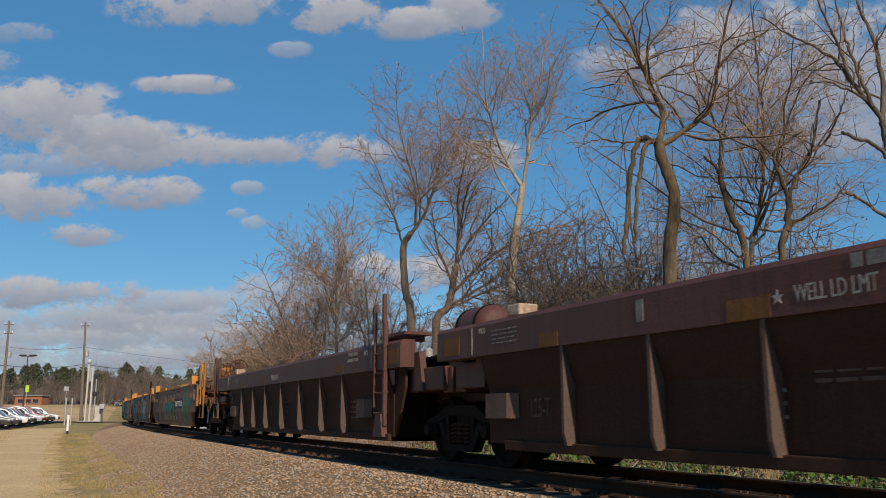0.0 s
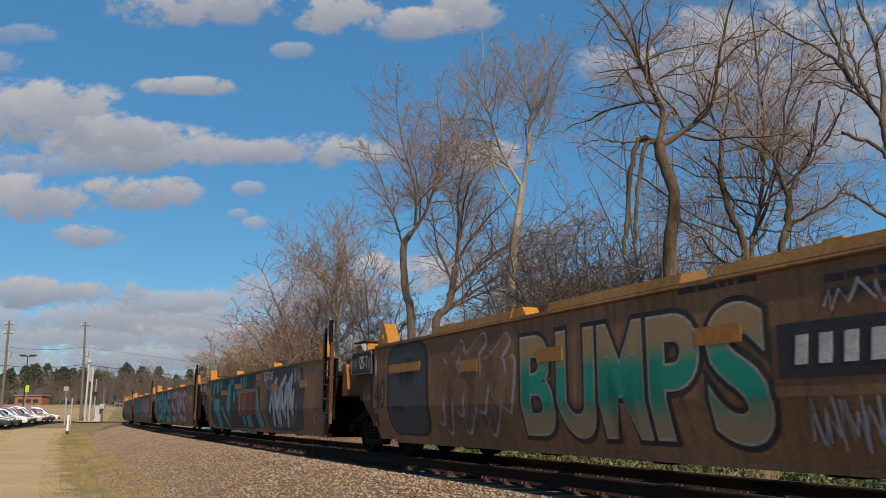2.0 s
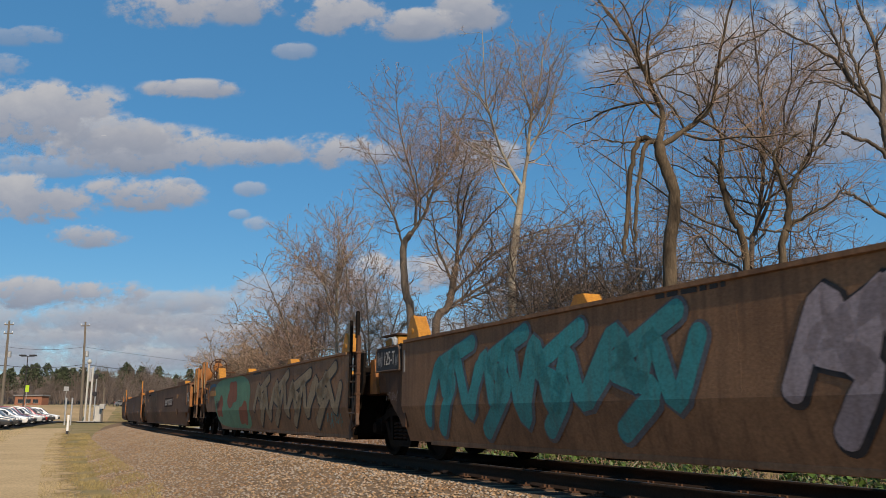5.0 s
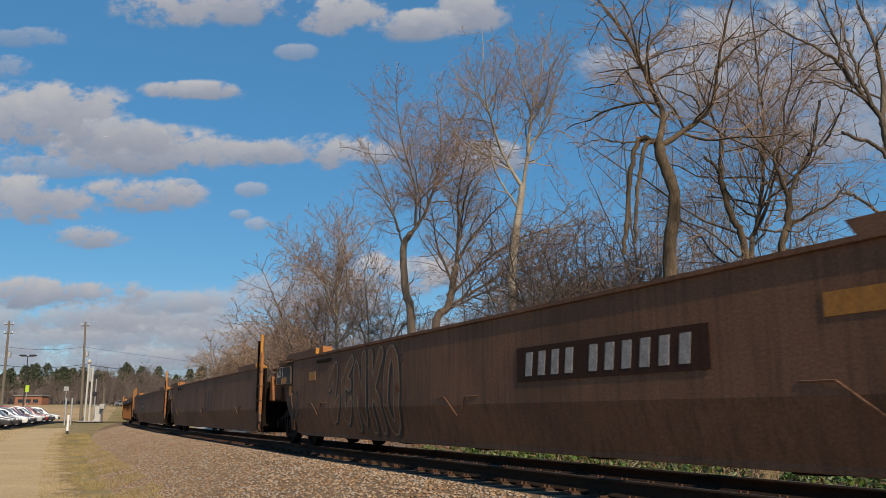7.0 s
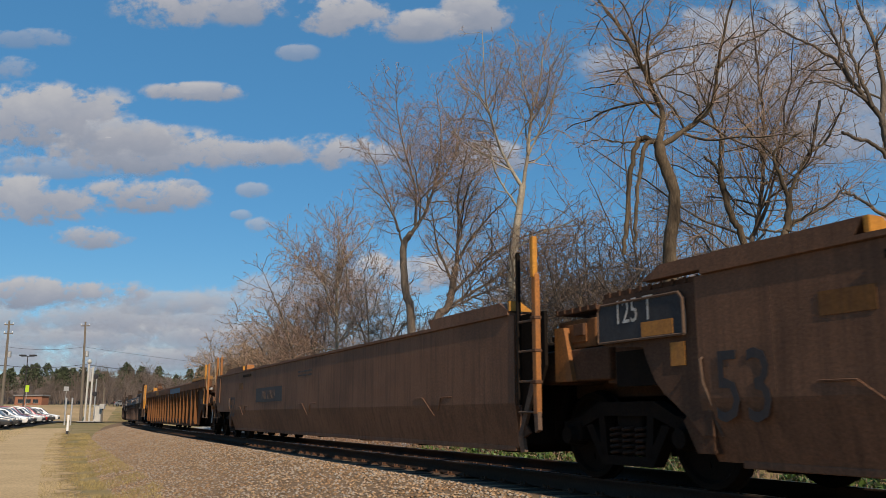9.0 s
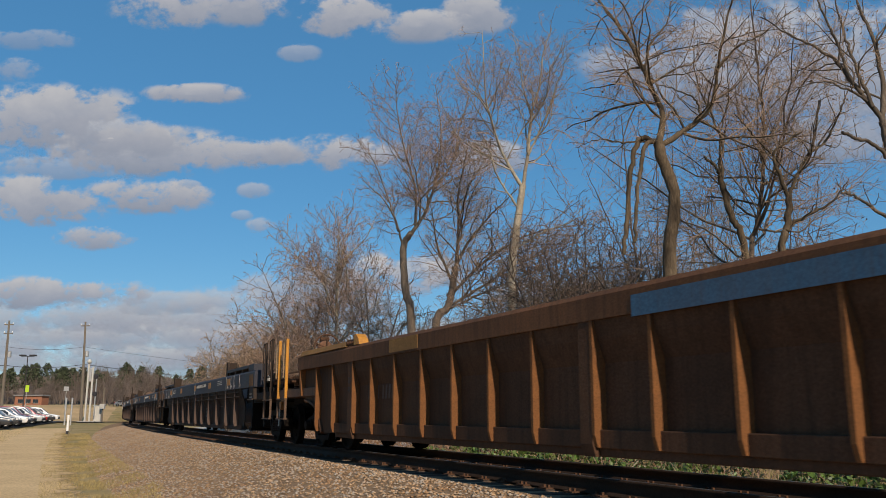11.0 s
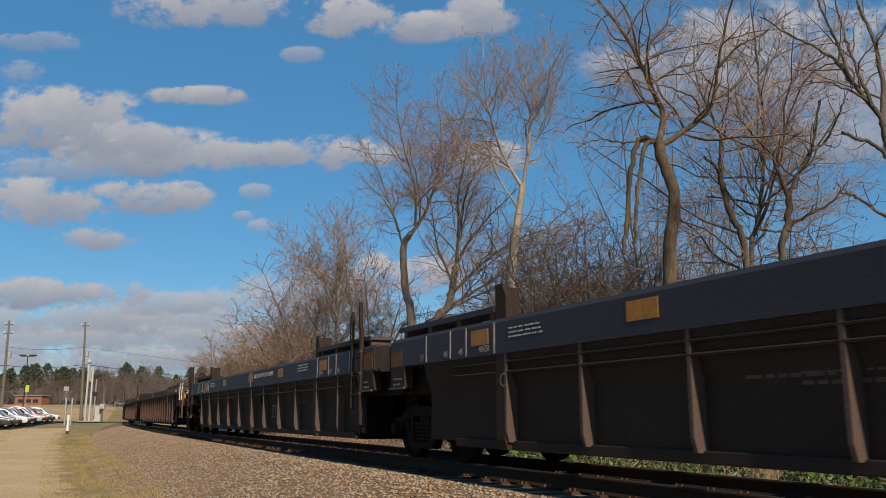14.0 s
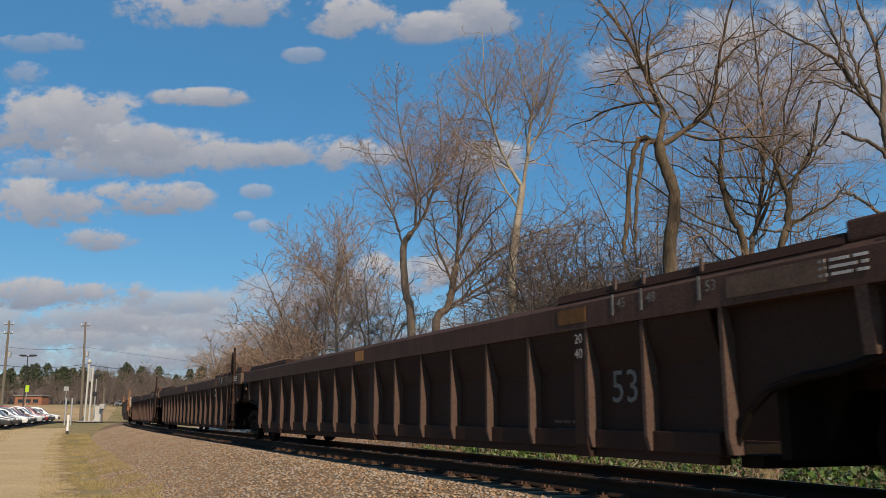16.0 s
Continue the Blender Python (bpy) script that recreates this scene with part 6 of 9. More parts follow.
def end_gear(unit, L, W, d, c, end):
    """Platform over the truck at one end (d is -1 towards the front), and what stands on it."""
    near_post, far_post = c.get("posts", {}).get(d, (0.29, 0.95))
    reach = L / 2 + far_post - 0.95
    far = L / 2 - 0.04 if end == "joint" else reach + 1.05
    y0, y1 = sorted((d * W, d * far))
    part("centre_sill", box(bmesh.new(), -0.62, 0.62, y0, y1, 0.86, 1.16, 0.02), c["end"], unit)
    for s in (-1, 1):
        a, b = sorted((d * W, d * (L / 2 - 0.2)))
        part("shelf_beam", box(bmesh.new(), s * 1.08 - 0.14, s * 1.08 + 0.14, a, b, 1.02, 1.36, 0.02), c["end"], unit)
    a, b = sorted((d * (W + 0.25), d * (W + 0.6)))
    part("cross_beam", box(bmesh.new(), -1.2, 1.2, a, b, 1.0, 1.37, 0.02), c["end"], unit)
    a, b = sorted((d * (L / 2 - 0.35), d * (L / 2 - 0.05)))
    part("end_beam", box(bmesh.new(), -1.15, 1.15, a, b, 0.98, 1.345, 0.02), c["end"], unit)
    bm = bmesh.new()
    a, b = sorted((d * (W - 0.05), d * (W + 0.05)))
    prism(bm, [(-1.3, 0.34), (1.3, 0.34), (1.3, 1.5), (-1.3, 1.5)], "y", a, b)
    stiff = []
    for x in (-0.9, -0.3, 0.3, 0.9):
        stiff.append(prism(bmesh.new(), [(d * (W + 0.05), 0.4), (d * (W + 0.30), 0.9), (d * (W + 0.30), 1.3), (d * (W + 0.05), 1.48)], "x", x - 0.03, x + 0.03))
    # black instead of the car's paint, so the recess reads as deep shade
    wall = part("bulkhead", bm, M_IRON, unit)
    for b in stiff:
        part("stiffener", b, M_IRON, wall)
    bm = bmesh.new()
    a, b = sorted((d * (L / 2 - 1.35), d * (far - 0.1)))
    grating(bm, -1.15, -0.55, a, b, 1.52)
    grating(bm, 0.55, 1.15, a, b, 1.52)
    for s in (-1, 1):
        for f in (0.1, 0.5, 0.9):
            yy = a + (b - a) * f
            box(bm, s * 0.85 - 0.25, s * 0.85 + 0.25, yy - 0.03, yy + 0.03, 1.34, 1.48)
    part("walkway", bm, M_RUST if c["post"] in (M_YELLOW, M_ORANGE) else M_IRON, unit, "steel mesh crossover walkway")
    if end == "coupler" and "casting" in c:
        bm = bmesh.new()
        grating(bm, -1.36, -0.9, *sorted((d * (W + (0.1 if d < 0 else 0.8)), d * (W + (1.05 if d < 0 else 1.75)))), 1.90)
        part("top_walkway", bm, M_RUST, unit, "rusty steel mesh step beside the container guide")
        part("step_plate", box(bmesh.new(), -1.3, -0.95, *sorted((d * (W + 0.35), d * (W + 0.8))), 1.97, 2.0), M_RUST, unit)
        for k in (0.15, 0.55, 0.95):
            part("bracket", box(bmesh.new(), -1.34, -1.0, *sorted((d * (W + k), d * (W + k + 0.05))), 1.70, 1.85), M_RUST, unit)
    # pipes and valves
    for x, z in ((-0.85, 1.44), (-0.4, 1.25), (0.2, 1.3)):
        part("brake_pipe", tube(bmesh.new(), [(x, d * (W + 0.1), z), (x, d * (W + 0.7), z), (x - 0.12, d * (W + 0.8), z + 0.1), (x - 0.12, d * (far - 0.15), z + 0.1)], 0.022, 6), M_RUST, unit)
    part("brake_cylinder", lathe(bmesh.new(), [(-0.18, 0.07), (-0.12, 0.12), (0.12, 0.12), (0.18, 0.07)], "x", (-0.7, d * (W + 0.75), 1.62), 12), M_RUST, unit)
    part("valve_box", box(bmesh.new(), -0.98, -0.72, d * (W + 1.0) - 0.12, d * (W + 1.0) + 0.12, 1.52, 1.74, 0.02), c["end"], unit)
    part("valve", lathe(bmesh.new(), [(-0.09, 0.03), (-0.06, 0.07), (0.05, 0.07), (0.09, 0.03)], "z", (-1.0, d * (W + 0.55), 1.6), 10), M_GALV, unit)
    for s in (-1, 1):
        part("end_bracket", prism(bmesh.new(), [(d * (W + 0.62), 1.02), (d * (W + 0.95), 1.02), (d * (W + 0.8), 1.6), (d * (W + 0.62), 1.6)], "x", s * 1.22 - 0.05, s * 1.22 + 0.05), M_ORANGE if c["post"] is M_YELLOW else c["post"], unit)
    if end == "coupler":
        bm = bmesh.new()
        box(bm, -1.3, 1.3, d * far - 0.06, d * far + 0.06, 1.05, 1.28, 0.015)
        part("end_sill", bm, c["end"], unit)
        coupler(unit, d * far, d)
        bright = c["post"] is M_YELLOW
        for s in (-1, 1):
            guide_post(unit, d * (reach + 0.95), s * 1.44, 0.58, c.get("post_top", 2.46), M_RUST if bright and s > 0 else M_ORANGE if bright and d < 0 else c["post"])
            guide_post(unit, d * (L / 2 + near_post), s * 1.44, 0.58, c.get("post_top", 2.42), M_RUST if bright and s > 0 else c["post"])
            for z in (0.585, 1.02):
                part("step", box(bmesh.new(), s * 1.44 - 0.05, s * 1.44 + 0.03, *sorted((d * (L / 2 + near_post - 0.03), d * (reach + 0.98))), z - 0.014, z + 0.014), M_STEP, unit)
            part("sill_gusset", prism(bmesh.new(), [(d * (reach + 1.05), 1.2), (d * (reach + 1.05), 0.98), (d * (reach + 1.4), 0.98)], "x", s * 1.25 - 0.02, s * 1.25 + 0.02), M_ORANGE if bright else c["end"], unit)
            part("cut_lever_bracket", prism(bmesh.new(), [(d * (reach + 1.1), 0.80), (d * (reach + 1.22), 0.78), (d * (reach + 1.36), 0.9), (d * (reach + 1.36), 0.97), (d * (reach + 1.1), 0.97)], "x", s * 1.27 - 0.06, s * 1.27 + 0.03), M_ORANGE if bright else c["end"], unit)
            part("cut_lever", tube(bmesh.new(), [(s * 1.3, d * (reach + 1.3), 0.9), (s * 1.32, d * (reach + 1.3), 0.42)], 0.018, 6), M_GALV if bright else c["end"], unit)
            part("tie_bar", box(bmesh.new(), s * 1.3 - 0.02, s * 1.3 + 0.02, *sorted((d * (L / 2 - 0.6), d * far)), 1.58, 1.61), c["end"], unit)
        part("sill_beam", box(bmesh.new(), -1.42, -1.2, *sorted((d * (L / 2 - 0.7), d * far)), 1.05, 1.22, 0.01), c["end"], unit)
        bm = bmesh.new()
        grating(bm, -1.28, 1.28, *sorted((d * (reach + 0.55), d * (far + 0.28))), 1.44)
        part("end_walkway", bm, M_RUST, unit, "rusty steel mesh walkway across the car end")
        for x, z in ((-1.05, 1.36), (-0.75, 1.18)):
            part("angle_rail", box(bmesh.new(), x - 0.02, x + 0.02, *sorted((d * (L / 2 - 0.1), d * (far - 0.05))), z - 0.035, z + 0.035), c["end"], unit)
        for k in range(4):
            yy = d * (L / 2 + 0.15 + 0.25 * k)
            part("bracket", prism(bmesh.new(), [(yy - 0.06, 1.22), (yy + 0.06, 1.22), (yy + 0.03, 1.06), (yy - 0.03, 1.06)], "x", -1.34, -1.30), M_IRON, unit)
        if c.get("wheel") == d:
            brake_wheel(unit, d * (L / 2 + 1.0), -0.75, c.get("wheel_z", 2.12), c["end"])
    if c["post"] in (M_YELLOW, M_ORANGE) and end == "joint" and d < 0:
        a, b = -W - 1.62, -W - 0.56
        part("junction_box", box(bmesh.new(), -1.18, -0.6, a + 0.35, b, 1.37, 1.68, 0.02), M_ORANGE if c.get("gear") else M_RUSTRIB, unit, "painted junction box streaked with rust")
        part("box_lid", box(bmesh.new(), -1.2, -1.18, a + 0.5, b - 0.2, 1.43, 1.63, 0.008), M_ORANGE if c.get("gear") else M_RUSTRIB, unit)
        part("latch", box(bmesh.new(), -1.235, -1.205, a + 0.5, a + 0.68, 1.5, 1.62), M_GALV if c.get("gear") else M_RUST, unit)
        if c.get("gear"):
            bm = bmesh.new()
            grating(bm, -1.2, -0.3, a + 0.2, b, 1.74)
            part("deck", bm, M_GALV, unit, "galvanised mesh deck over the joint")["kind"] = "stuff"
            part("deck_edge", box(bmesh.new(), -1.225, -1.205, a + 0.2, b, 1.715, 1.765), M_GALV, unit)
            part("equipment_box", box(bmesh.new(), -0.95, -0.45, a + 0.55, b + 0.1, 1.80, 2.0, 0.03), M_YELLOW, unit, "yellow equipment box with rusty edges")
            part("box_shelf", box(bmesh.new(), -1.0, -0.4, a + 0.5, b + 0.15, 2.005, 2.03), M_RUST, unit)
            part("valve", lathe(bmesh.new(), [(-0.1, 0.02), (-0.07, 0.05), (0.05, 0.05), (0.09, 0.02)], "z", (-1.05, a + 0.45, 1.87), 10), M_GALV, unit)
            part("brake_pipe", tube(bmesh.new(), [(-1.1, a + 0.3, 1.80), (-1.1, a + 0.45, 1.94), (-1.05, a + 0.7, 1.96), (-1.05, b - 0.1, 1.92)], 0.014, 6), M_GALV, unit)
        else:
            bm = bmesh.new()
            grating(bm, -1.2, -0.3, a + 0.3, b, 1.80)
            part("deck", bm, M_RUST, unit, "rusty mesh deck over the joint")["kind"] = "stuff"
        part("hose", tube(bmesh.new(), [(-1.1, a + 0.05, 1.5), (-1.15, a - 0.15, 1.25), (-1.1, a - 0.4, 1.2), (-1.0, a - 0.7, 1.35)], 0.025, 7), M_IRON, unit)
    if c.get("tank") == d:
        x, z, r, half = c.get("tank_at", (-0.45, 1.95, 0.31, 0.52))
        tank(unit, d * (L / 2 - 0.42), z, c["tank_paint"], r, half, x)


def ribbed_unit(label, L, c, front, rear, ribs, trucks, top=1.80, chord=0.42, shift=0.0):
    """A well unit with a deep top chord, recessed side sheets and upright ribs."""
    u = new("well_car")
    tagged(u, label, "well car", "well cars of the freight train")
    W = L / 2 - 1.75
    E = {-1: L / 2 - (0.3 if front == "joint" else 0.55), 1: L / 2 - (0.3 if rear == "joint" else 0.55)}
    for d in c.get("chord_end", {}):
        E[d] = c["chord_end"][d]
    zt = top - chord
    for s in (-1, 1):
        bm = bmesh.new()
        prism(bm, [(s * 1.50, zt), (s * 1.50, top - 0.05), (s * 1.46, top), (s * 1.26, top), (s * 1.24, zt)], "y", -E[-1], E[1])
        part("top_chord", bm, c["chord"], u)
        bm = bmesh.new()
        pr = [(1.47, zt), (1.43, zt - 0.18), (1.345, zt - 0.42), (1.345, 0.34)]
        pts = [(s * x, z) for x, z in pr] + [(s * (x - 0.03), z) for x, z in pr[::-1]]
        cut = 0.55 if c.get("arch") == "tight" else 0.0
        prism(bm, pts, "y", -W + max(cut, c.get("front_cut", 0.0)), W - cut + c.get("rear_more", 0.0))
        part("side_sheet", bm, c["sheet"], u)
        part("side_sill", box(bmesh.new(), *sorted((s * 1.26, s * 1.40)), -W + 0.1 + c.get("front_cut", 0.0) + (0.5 if c.get("arch") == "tight" else 0), W - 0.1 - (0.5 if c.get("arch") == "tight" else 0), 0.27, 0.38, 0.012), c["sheet"], u)
        for z in (zt - 0.10, zt - 0.22) if c.get("deck") else ():
            part("conduit", tube(bmesh.new(), [(s * 1.475, -W + 0.2 + c.get("front_cut", 0.0), z), (s * 1.475, W - 0.2, z)], 0.018, 6), c["sheet"], u)
        if c.get("arch"):
            for d in (-1, 1):
                e = L / 2 if c["arch"] is True else W + 0.55
                pl = [(W - 0.05, 0.34), (e - 1.03, 0.34), (e - 0.92, 0.48), (e - 0.79, 0.62), (e - 0.6, 0.77), (e - 0.4, 0.87), (e - 0.15, 0.93), (e + 0.2, 0.96), (e + 0.45, 1.08), (e + 0.45, zt), (W - 0.05, zt)]
                if c["arch"] == "tight":
                    pl = [(W - 0.75, 0.34), (W - 0.45, 0.34), (W - 0.38, 0.5), (W - 0.24, 0.7), (W - 0.02, 0.86), (W + 0.3, 0.94), (W + 0.6, 0.97), (W + 1.0, 1.06), (W + 1.0, zt), (W - 0.75, zt)]
                part("arch_plate", prism(bmesh.new(), [(d * y, z) for y, z in pl], "x", *sorted((s * 1.34, s * 1.37))), c["sheet"], u)
                part("arch_rim", tube(bmesh.new(), [(s * 1.39, d * y, z) for y, z in pl[1:8]], 0.035, 6), M_RUST if c["arch"] is True else M_IRON, u)
                part("end_rib", prism(bmesh.new(), [(s * 1.36, zt), (s * 1.49, zt), (s * 1.45, 1.06), (s * 1.36, 1.06)], "y", d * (e + 0.36) - 0.05, d * (e + 0.36) + 0.05), c["rib"], u)
                part("chord_end", box(bmesh.new(), *sorted((s * 1.26, s * 1.49)), *sorted((d * E[d], d * (e + 0.5))), zt, top - 0.01, 0.01), c["chord"], u)
            part("sill_plate", box(bmesh.new(), *sorted((s * 1.34, s * 1.43)), -W + cut, W - cut, 0.35, 0.53, 0.01), c["sheet"], u)
        # end cheeks of the well
        for d in () if c.get("arch") or c.get("deck") else (-1, 1):
            part("corner_plate", prism(bmesh.new(), [(d * (W - 0.02), 0.34), (d * (W + 0.05), 0.34), (d * (W + 0.42), 1.1), (d * (W + 0.42), zt), (d * (W - 0.02), zt)], "x", s * 1.33, s * 1.29), c["sheet"], u)
    small = rib_mesh("rib", zt, 0.13, 0.045, c["rib"])
    large = rib_mesh("main_rib", zt, 0.14, 0.20, c["rib_face"], 0.27)
    half, pitch, mains = ribs
    for s in (-1, 1):
        for i in range(-half, half + 1):
            y = c["rib_at"][i + half] if "rib_at" in c else i * pitch + shift
            if abs(y) > (W + 0.98 if c.get("arch") is True else W - 0.1):
                continue
            main = abs(i) in mains
            share("main_rib" if main else "rib", large if main else small, u, pose(0, y, 0, 0, 0, 180 if s > 0 else 0))
            # paler strip on the sunward flank alone paints the sunlit face of main ribs
            if main:
                share("rib_edge", small, u, pose(0.004 * s, y - 0.125, 0, 0, 0, 180 if s > 0 else 0))
    for i in range(9):
        y = -W + 0.4 + (2 * W - 0.8) * i / 8
        part("floor_beam", box(bmesh.new(), -1.25, 1.25, y - 0.12, y + 0.12, 0.26, 0.36), M_IRON, u)
    finish_unit(u, L, W, c, front, rear, trucks, top)
    return u, L, W


def finish_unit(u, L, W, c, front, rear, trucks, top):
    for d, end in ((-1, front), (1, rear)):
        end_gear(u, L, W, d, c, end)
        if c.get("deck"):
            bm = bmesh.new()
            o = c["shift"]
            a, b = (o - 9.0, o - 6.0) if d < 0 else (o + 6.45, o + 9.4)
            grating(bm, -1.45, -1.05, a, b, top + 0.15)
            for f in (0.04, 0.35, 0.66, 0.96):
                yy = a + (b - a) * f
                box(bm, -1.42, -1.08, yy - 0.06, yy + 0.06, top - 0.02, top + 0.11)
            part("top_walkway", bm, M_RIB, u, "raised steel walkway on the top chord")
            part("walkway_edge", box(bmesh.new(), -1.475, -1.455, a - 0.02, b + 0.02, top + 0.09, top + 0.165), M_BLUEGREY, u)
            e = o - 5.78 if d < 0 else o + 6.42
            part("stop_plate", prism(bmesh.new(), [(e, top), (e - 0.26, top), (e - 0.26, top + 0.27), (e - 0.16, top + 0.42), (e, top + 0.42)], "x", -1.46, -1.40), c["end"], u)
            part("stop_web", box(bmesh.new(), -1.40, -1.15, e - 0.06, e, top, top + 0.40), c["end"], u)
            # black plates added as shade behind the openings over the trucks, and the bracket under each chord end
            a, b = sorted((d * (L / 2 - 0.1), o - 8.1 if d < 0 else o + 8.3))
            part("shade_plate", box(bmesh.new(), -1.28, -1.25, a, b, 0.98, top - 0.44), M_IRON, u)
            a = c["bracket"][d]
            part("end_bracket", prism(bmesh.new(), [(a - 0.26, top - 0.42), (a + 0.26, top - 0.42), (a + 0.26, top - 0.74), (a - 0.26 - 0.1 * (d < 0), top - 0.74)], "x", -1.50, -1.36), c["end"], u)
            part("bracket_lip", box(bmesh.new(), -1.53, -1.50, a - 0.28, a + 0.28, top - 0.755, top - 0.72), c["rib"], u)
            bars(u, a, top - 0.60, 0.3, 2, 0.08, tall=0.03, material=M_DIMSTENCIL)
    if trucks[0]:
        truck(u, -L / 2)
    if trucks[1]:
        truck(u, L / 2)
    if front == "joint":
        ladder(u, *c.get("ladder_at", (-W - 0.60, -W - 0.22)), 0.68, c.get("ladder_top", 2.56), -1.49 if "ladder_at" in c else -1.47, c["ladder"])


def smooth_unit(label, L, c, front, rear, trucks, top=1.78, lip=0.0):
    """A well unit with plain folded side sheets, cut away over the trucks."""
    u = new("well_car")
    tagged(u, label, "well car", "well cars of the freight train")
    W = L / 2 - 1.75
    lim = {-1: W + 0.12 if front == "joint" else L / 2 - 0.32, 1: c["edge"] if rear == "joint" else W + 2.375}
    for s in (-1, 1):
        bm = bmesh.new()
        zx = [(0.30, 1.36), (0.50, 1.42), (0.76, 1.49), (0.765, 1.492), (0.80, 1.50), (1.10, 1.50)]
        fronts = (-W - 0.30, -W - 0.16, -W - 0.36, -W - 1.22, -W - 1.24, -W - 1.32) if front == "coupler" else [max(-W - v, -lim[-1]) for v in (-0.05, 0.06, 0.22, 0.23, 0.25, 0.55)]
        rears = (W - 0.05, W + 0.05, W + 0.22, W + 2.0, W + 2.03, W + 2.36) if rear == "coupler" else [lim[1] + v for v in (-0.02, 0.02, 0.01, 0.01, 0.01, 0.0)]
        lv = [(z, x, a, b) for (z, x), a, b in zip(zx, fronts, rears)]
        up = [(1.10, 1.50, -lim[-1], lim[1]), (1.48, 1.50, -lim[-1], lim[1]), (top, 1.50, -lim[-1], lim[1])]
        cuts = 14
        for seq in (lv, up):
            rows = []
            for z, x, a, b in seq:
                outer = [bm.verts.new((s * x, a + (b - a) * i / cuts, z)) for i in range(cuts + 1)]
                inner = [bm.verts.new((s * (x - 0.05), a + (b - a) * i / cuts, z)) for i in range(cuts + 1)]
                rows.append((outer, inner))
            for (o0, i0), (o1, i1) in zip(rows, rows[1:]):
                for k in range(cuts):
                    bm.faces.new((o0[k], o0[k + 1], o1[k + 1], o1[k]))
                    bm.faces.new((i0[k], i1[k], i1[k + 1], i0[k + 1]))
                for k in (0, cuts):
                    bm.faces.new((o0[k], o1[k], i1[k], i0[k]))
            for o, i in (rows[0], rows[-1]):
                for k in range(cuts):
                    bm.faces.new((o[k], i[k], i[k + 1], o[k + 1]))
        bmesh.ops.recalc_face_normals(bm, faces=bm.faces)
        part("side_panel", bm, c["sheet"], u)
        bm = bmesh.new()
        prism(bm, [(s * 1.49, top), (s * 1.53, top + 0.01), (s * 1.53, top + 0.05), (s * 1.26, top + 0.05), (s * 1.26, top), (s * 1.44, top - 0.02)], "y", -lim[-1] + 0.1, lim[1] - 0.1)
        part("top_flange", bm, c["flange"], u)
        for y in np.linspace(-W + 0.6, W - 0.6, 5):
            part("seam", box(bmesh.new(), *sorted((s * 1.495, s * 1.5010)), y - 0.012, y + 0.012, 0.84, top - 0.03), c["sheet"], u)
        if lip:
            for d in (-1, 1):
                a, b = (W + 0.85, W - 1.5) if d > 0 else (-W - 0.05, -W + 2.3)
                bm = bmesh.new()
                prism(bm, [(a, top + 0.05), (a - d * 0.25, top + 0.05 + lip), (b + d * 0.04, top + 0.05 + lip), (b + d * 0.12, top + 0.05)], "x", s * 1.40, s * 1.52)
                part("guide_lip", bm, c["sheet"], u)
                part("lip_face", prism(bmesh.new(), [(s * 1.52, top + 0.055), (s * 1.20, top + 0.055), (s * 1.38, top + 0.05 + lip), (s * 1.52, top + 0.05 + lip)], "y", min(a, b) - 0.01, min(a, b) + 0.03), M_YELLOW, u, "yellow sloped end of the guide")
        else:
            for d in (-1, 1):
                casting(u, s, d * (W + (0.27 if d > 0 else -0.05)), top + 0.05, d)
            for y in (-W * 0.35, W * 0.35):
                part("lock_block", prism(bmesh.new(), [(y - 0.16, top + 0.05), (y + 0.16, top + 0.05), (y + 0.08, top + 0.16), (y - 0.08, top + 0.16)], "x", *sorted((s * 1.3, s * 1.5))), c["casting"], u)
        part("bottom_sill", box(bmesh.new(), *sorted((s * 1.22, s * 1.37)), -W + 0.1, W - 0.1, 0.26, 0.32, 0.01), c["sheet"], u)
    for i in range(7):
        y = -W + 0.4 + (2 * W - 0.8) * i / 6
        part("floor_beam", box(bmesh.new(), -1.3, 1.3, y - 0.14, y + 0.14, 0.24, 0.34), M_IRON, u)
    if front == "joint":
        for s in (-1, 1):
            part("corner_plate", prism(bmesh.new(), [(-W - 0.1, 0.5), (-W - 0.45, 0.9), (-W - 0.62, 1.2), (-W - 0.62, top), (-W - 0.1, top)], "x", *sorted((s * 1.36, s * 1.40))), M_IRON, u)
    # set-back plate over the truck, cut in a curve, with its mesh step and braces
    if rear == "joint":
        e, f, corner = c["edge"], c["far_end"], c["corner"]
        for s in (-1, 1):
            lower = [(corner, 1.27), (corner - 0.05, 1.14), (corner - 0.15, 0.96), (corner - 0.26, 0.85), (corner - 0.42, 0.74), (e + 0.12, 0.60), (e + 0.03, 0.50)]
            part("end_plate", prism(bmesh.new(), [(e - 0.1, 0.5), (e - 0.1, top - 0.03), (f - 0.03, top - 0.03), (f - 0.03, 1.31)] + lower, "x", *sorted((s * 1.43, s * 1.475))), M_RUSTSHEET, u, "dark sooty end plate cut away over the wheels")
            bm = bmesh.new()
            grating(bm, *sorted((s * 1.45, s * 0.95)), e, f - 0.02, top + 0.02)
            part("top_step", bm, M_RUST, u, "rusty steel mesh step")
            for k in range(4):
                yy = e + 0.12 + (f - e - 0.3) * k / 3
                part("step_brace", prism(bmesh.new(), [(s * 1.44, top - 0.06), (s * 1.02, top - 0.06), (s * 1.02, top - 0.2)], "y", yy - 0.02, yy + 0.02), M_IRON, u)
            # plain black plate set behind the cut-away end plate
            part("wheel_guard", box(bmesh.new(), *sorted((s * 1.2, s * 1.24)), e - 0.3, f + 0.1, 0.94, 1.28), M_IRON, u)
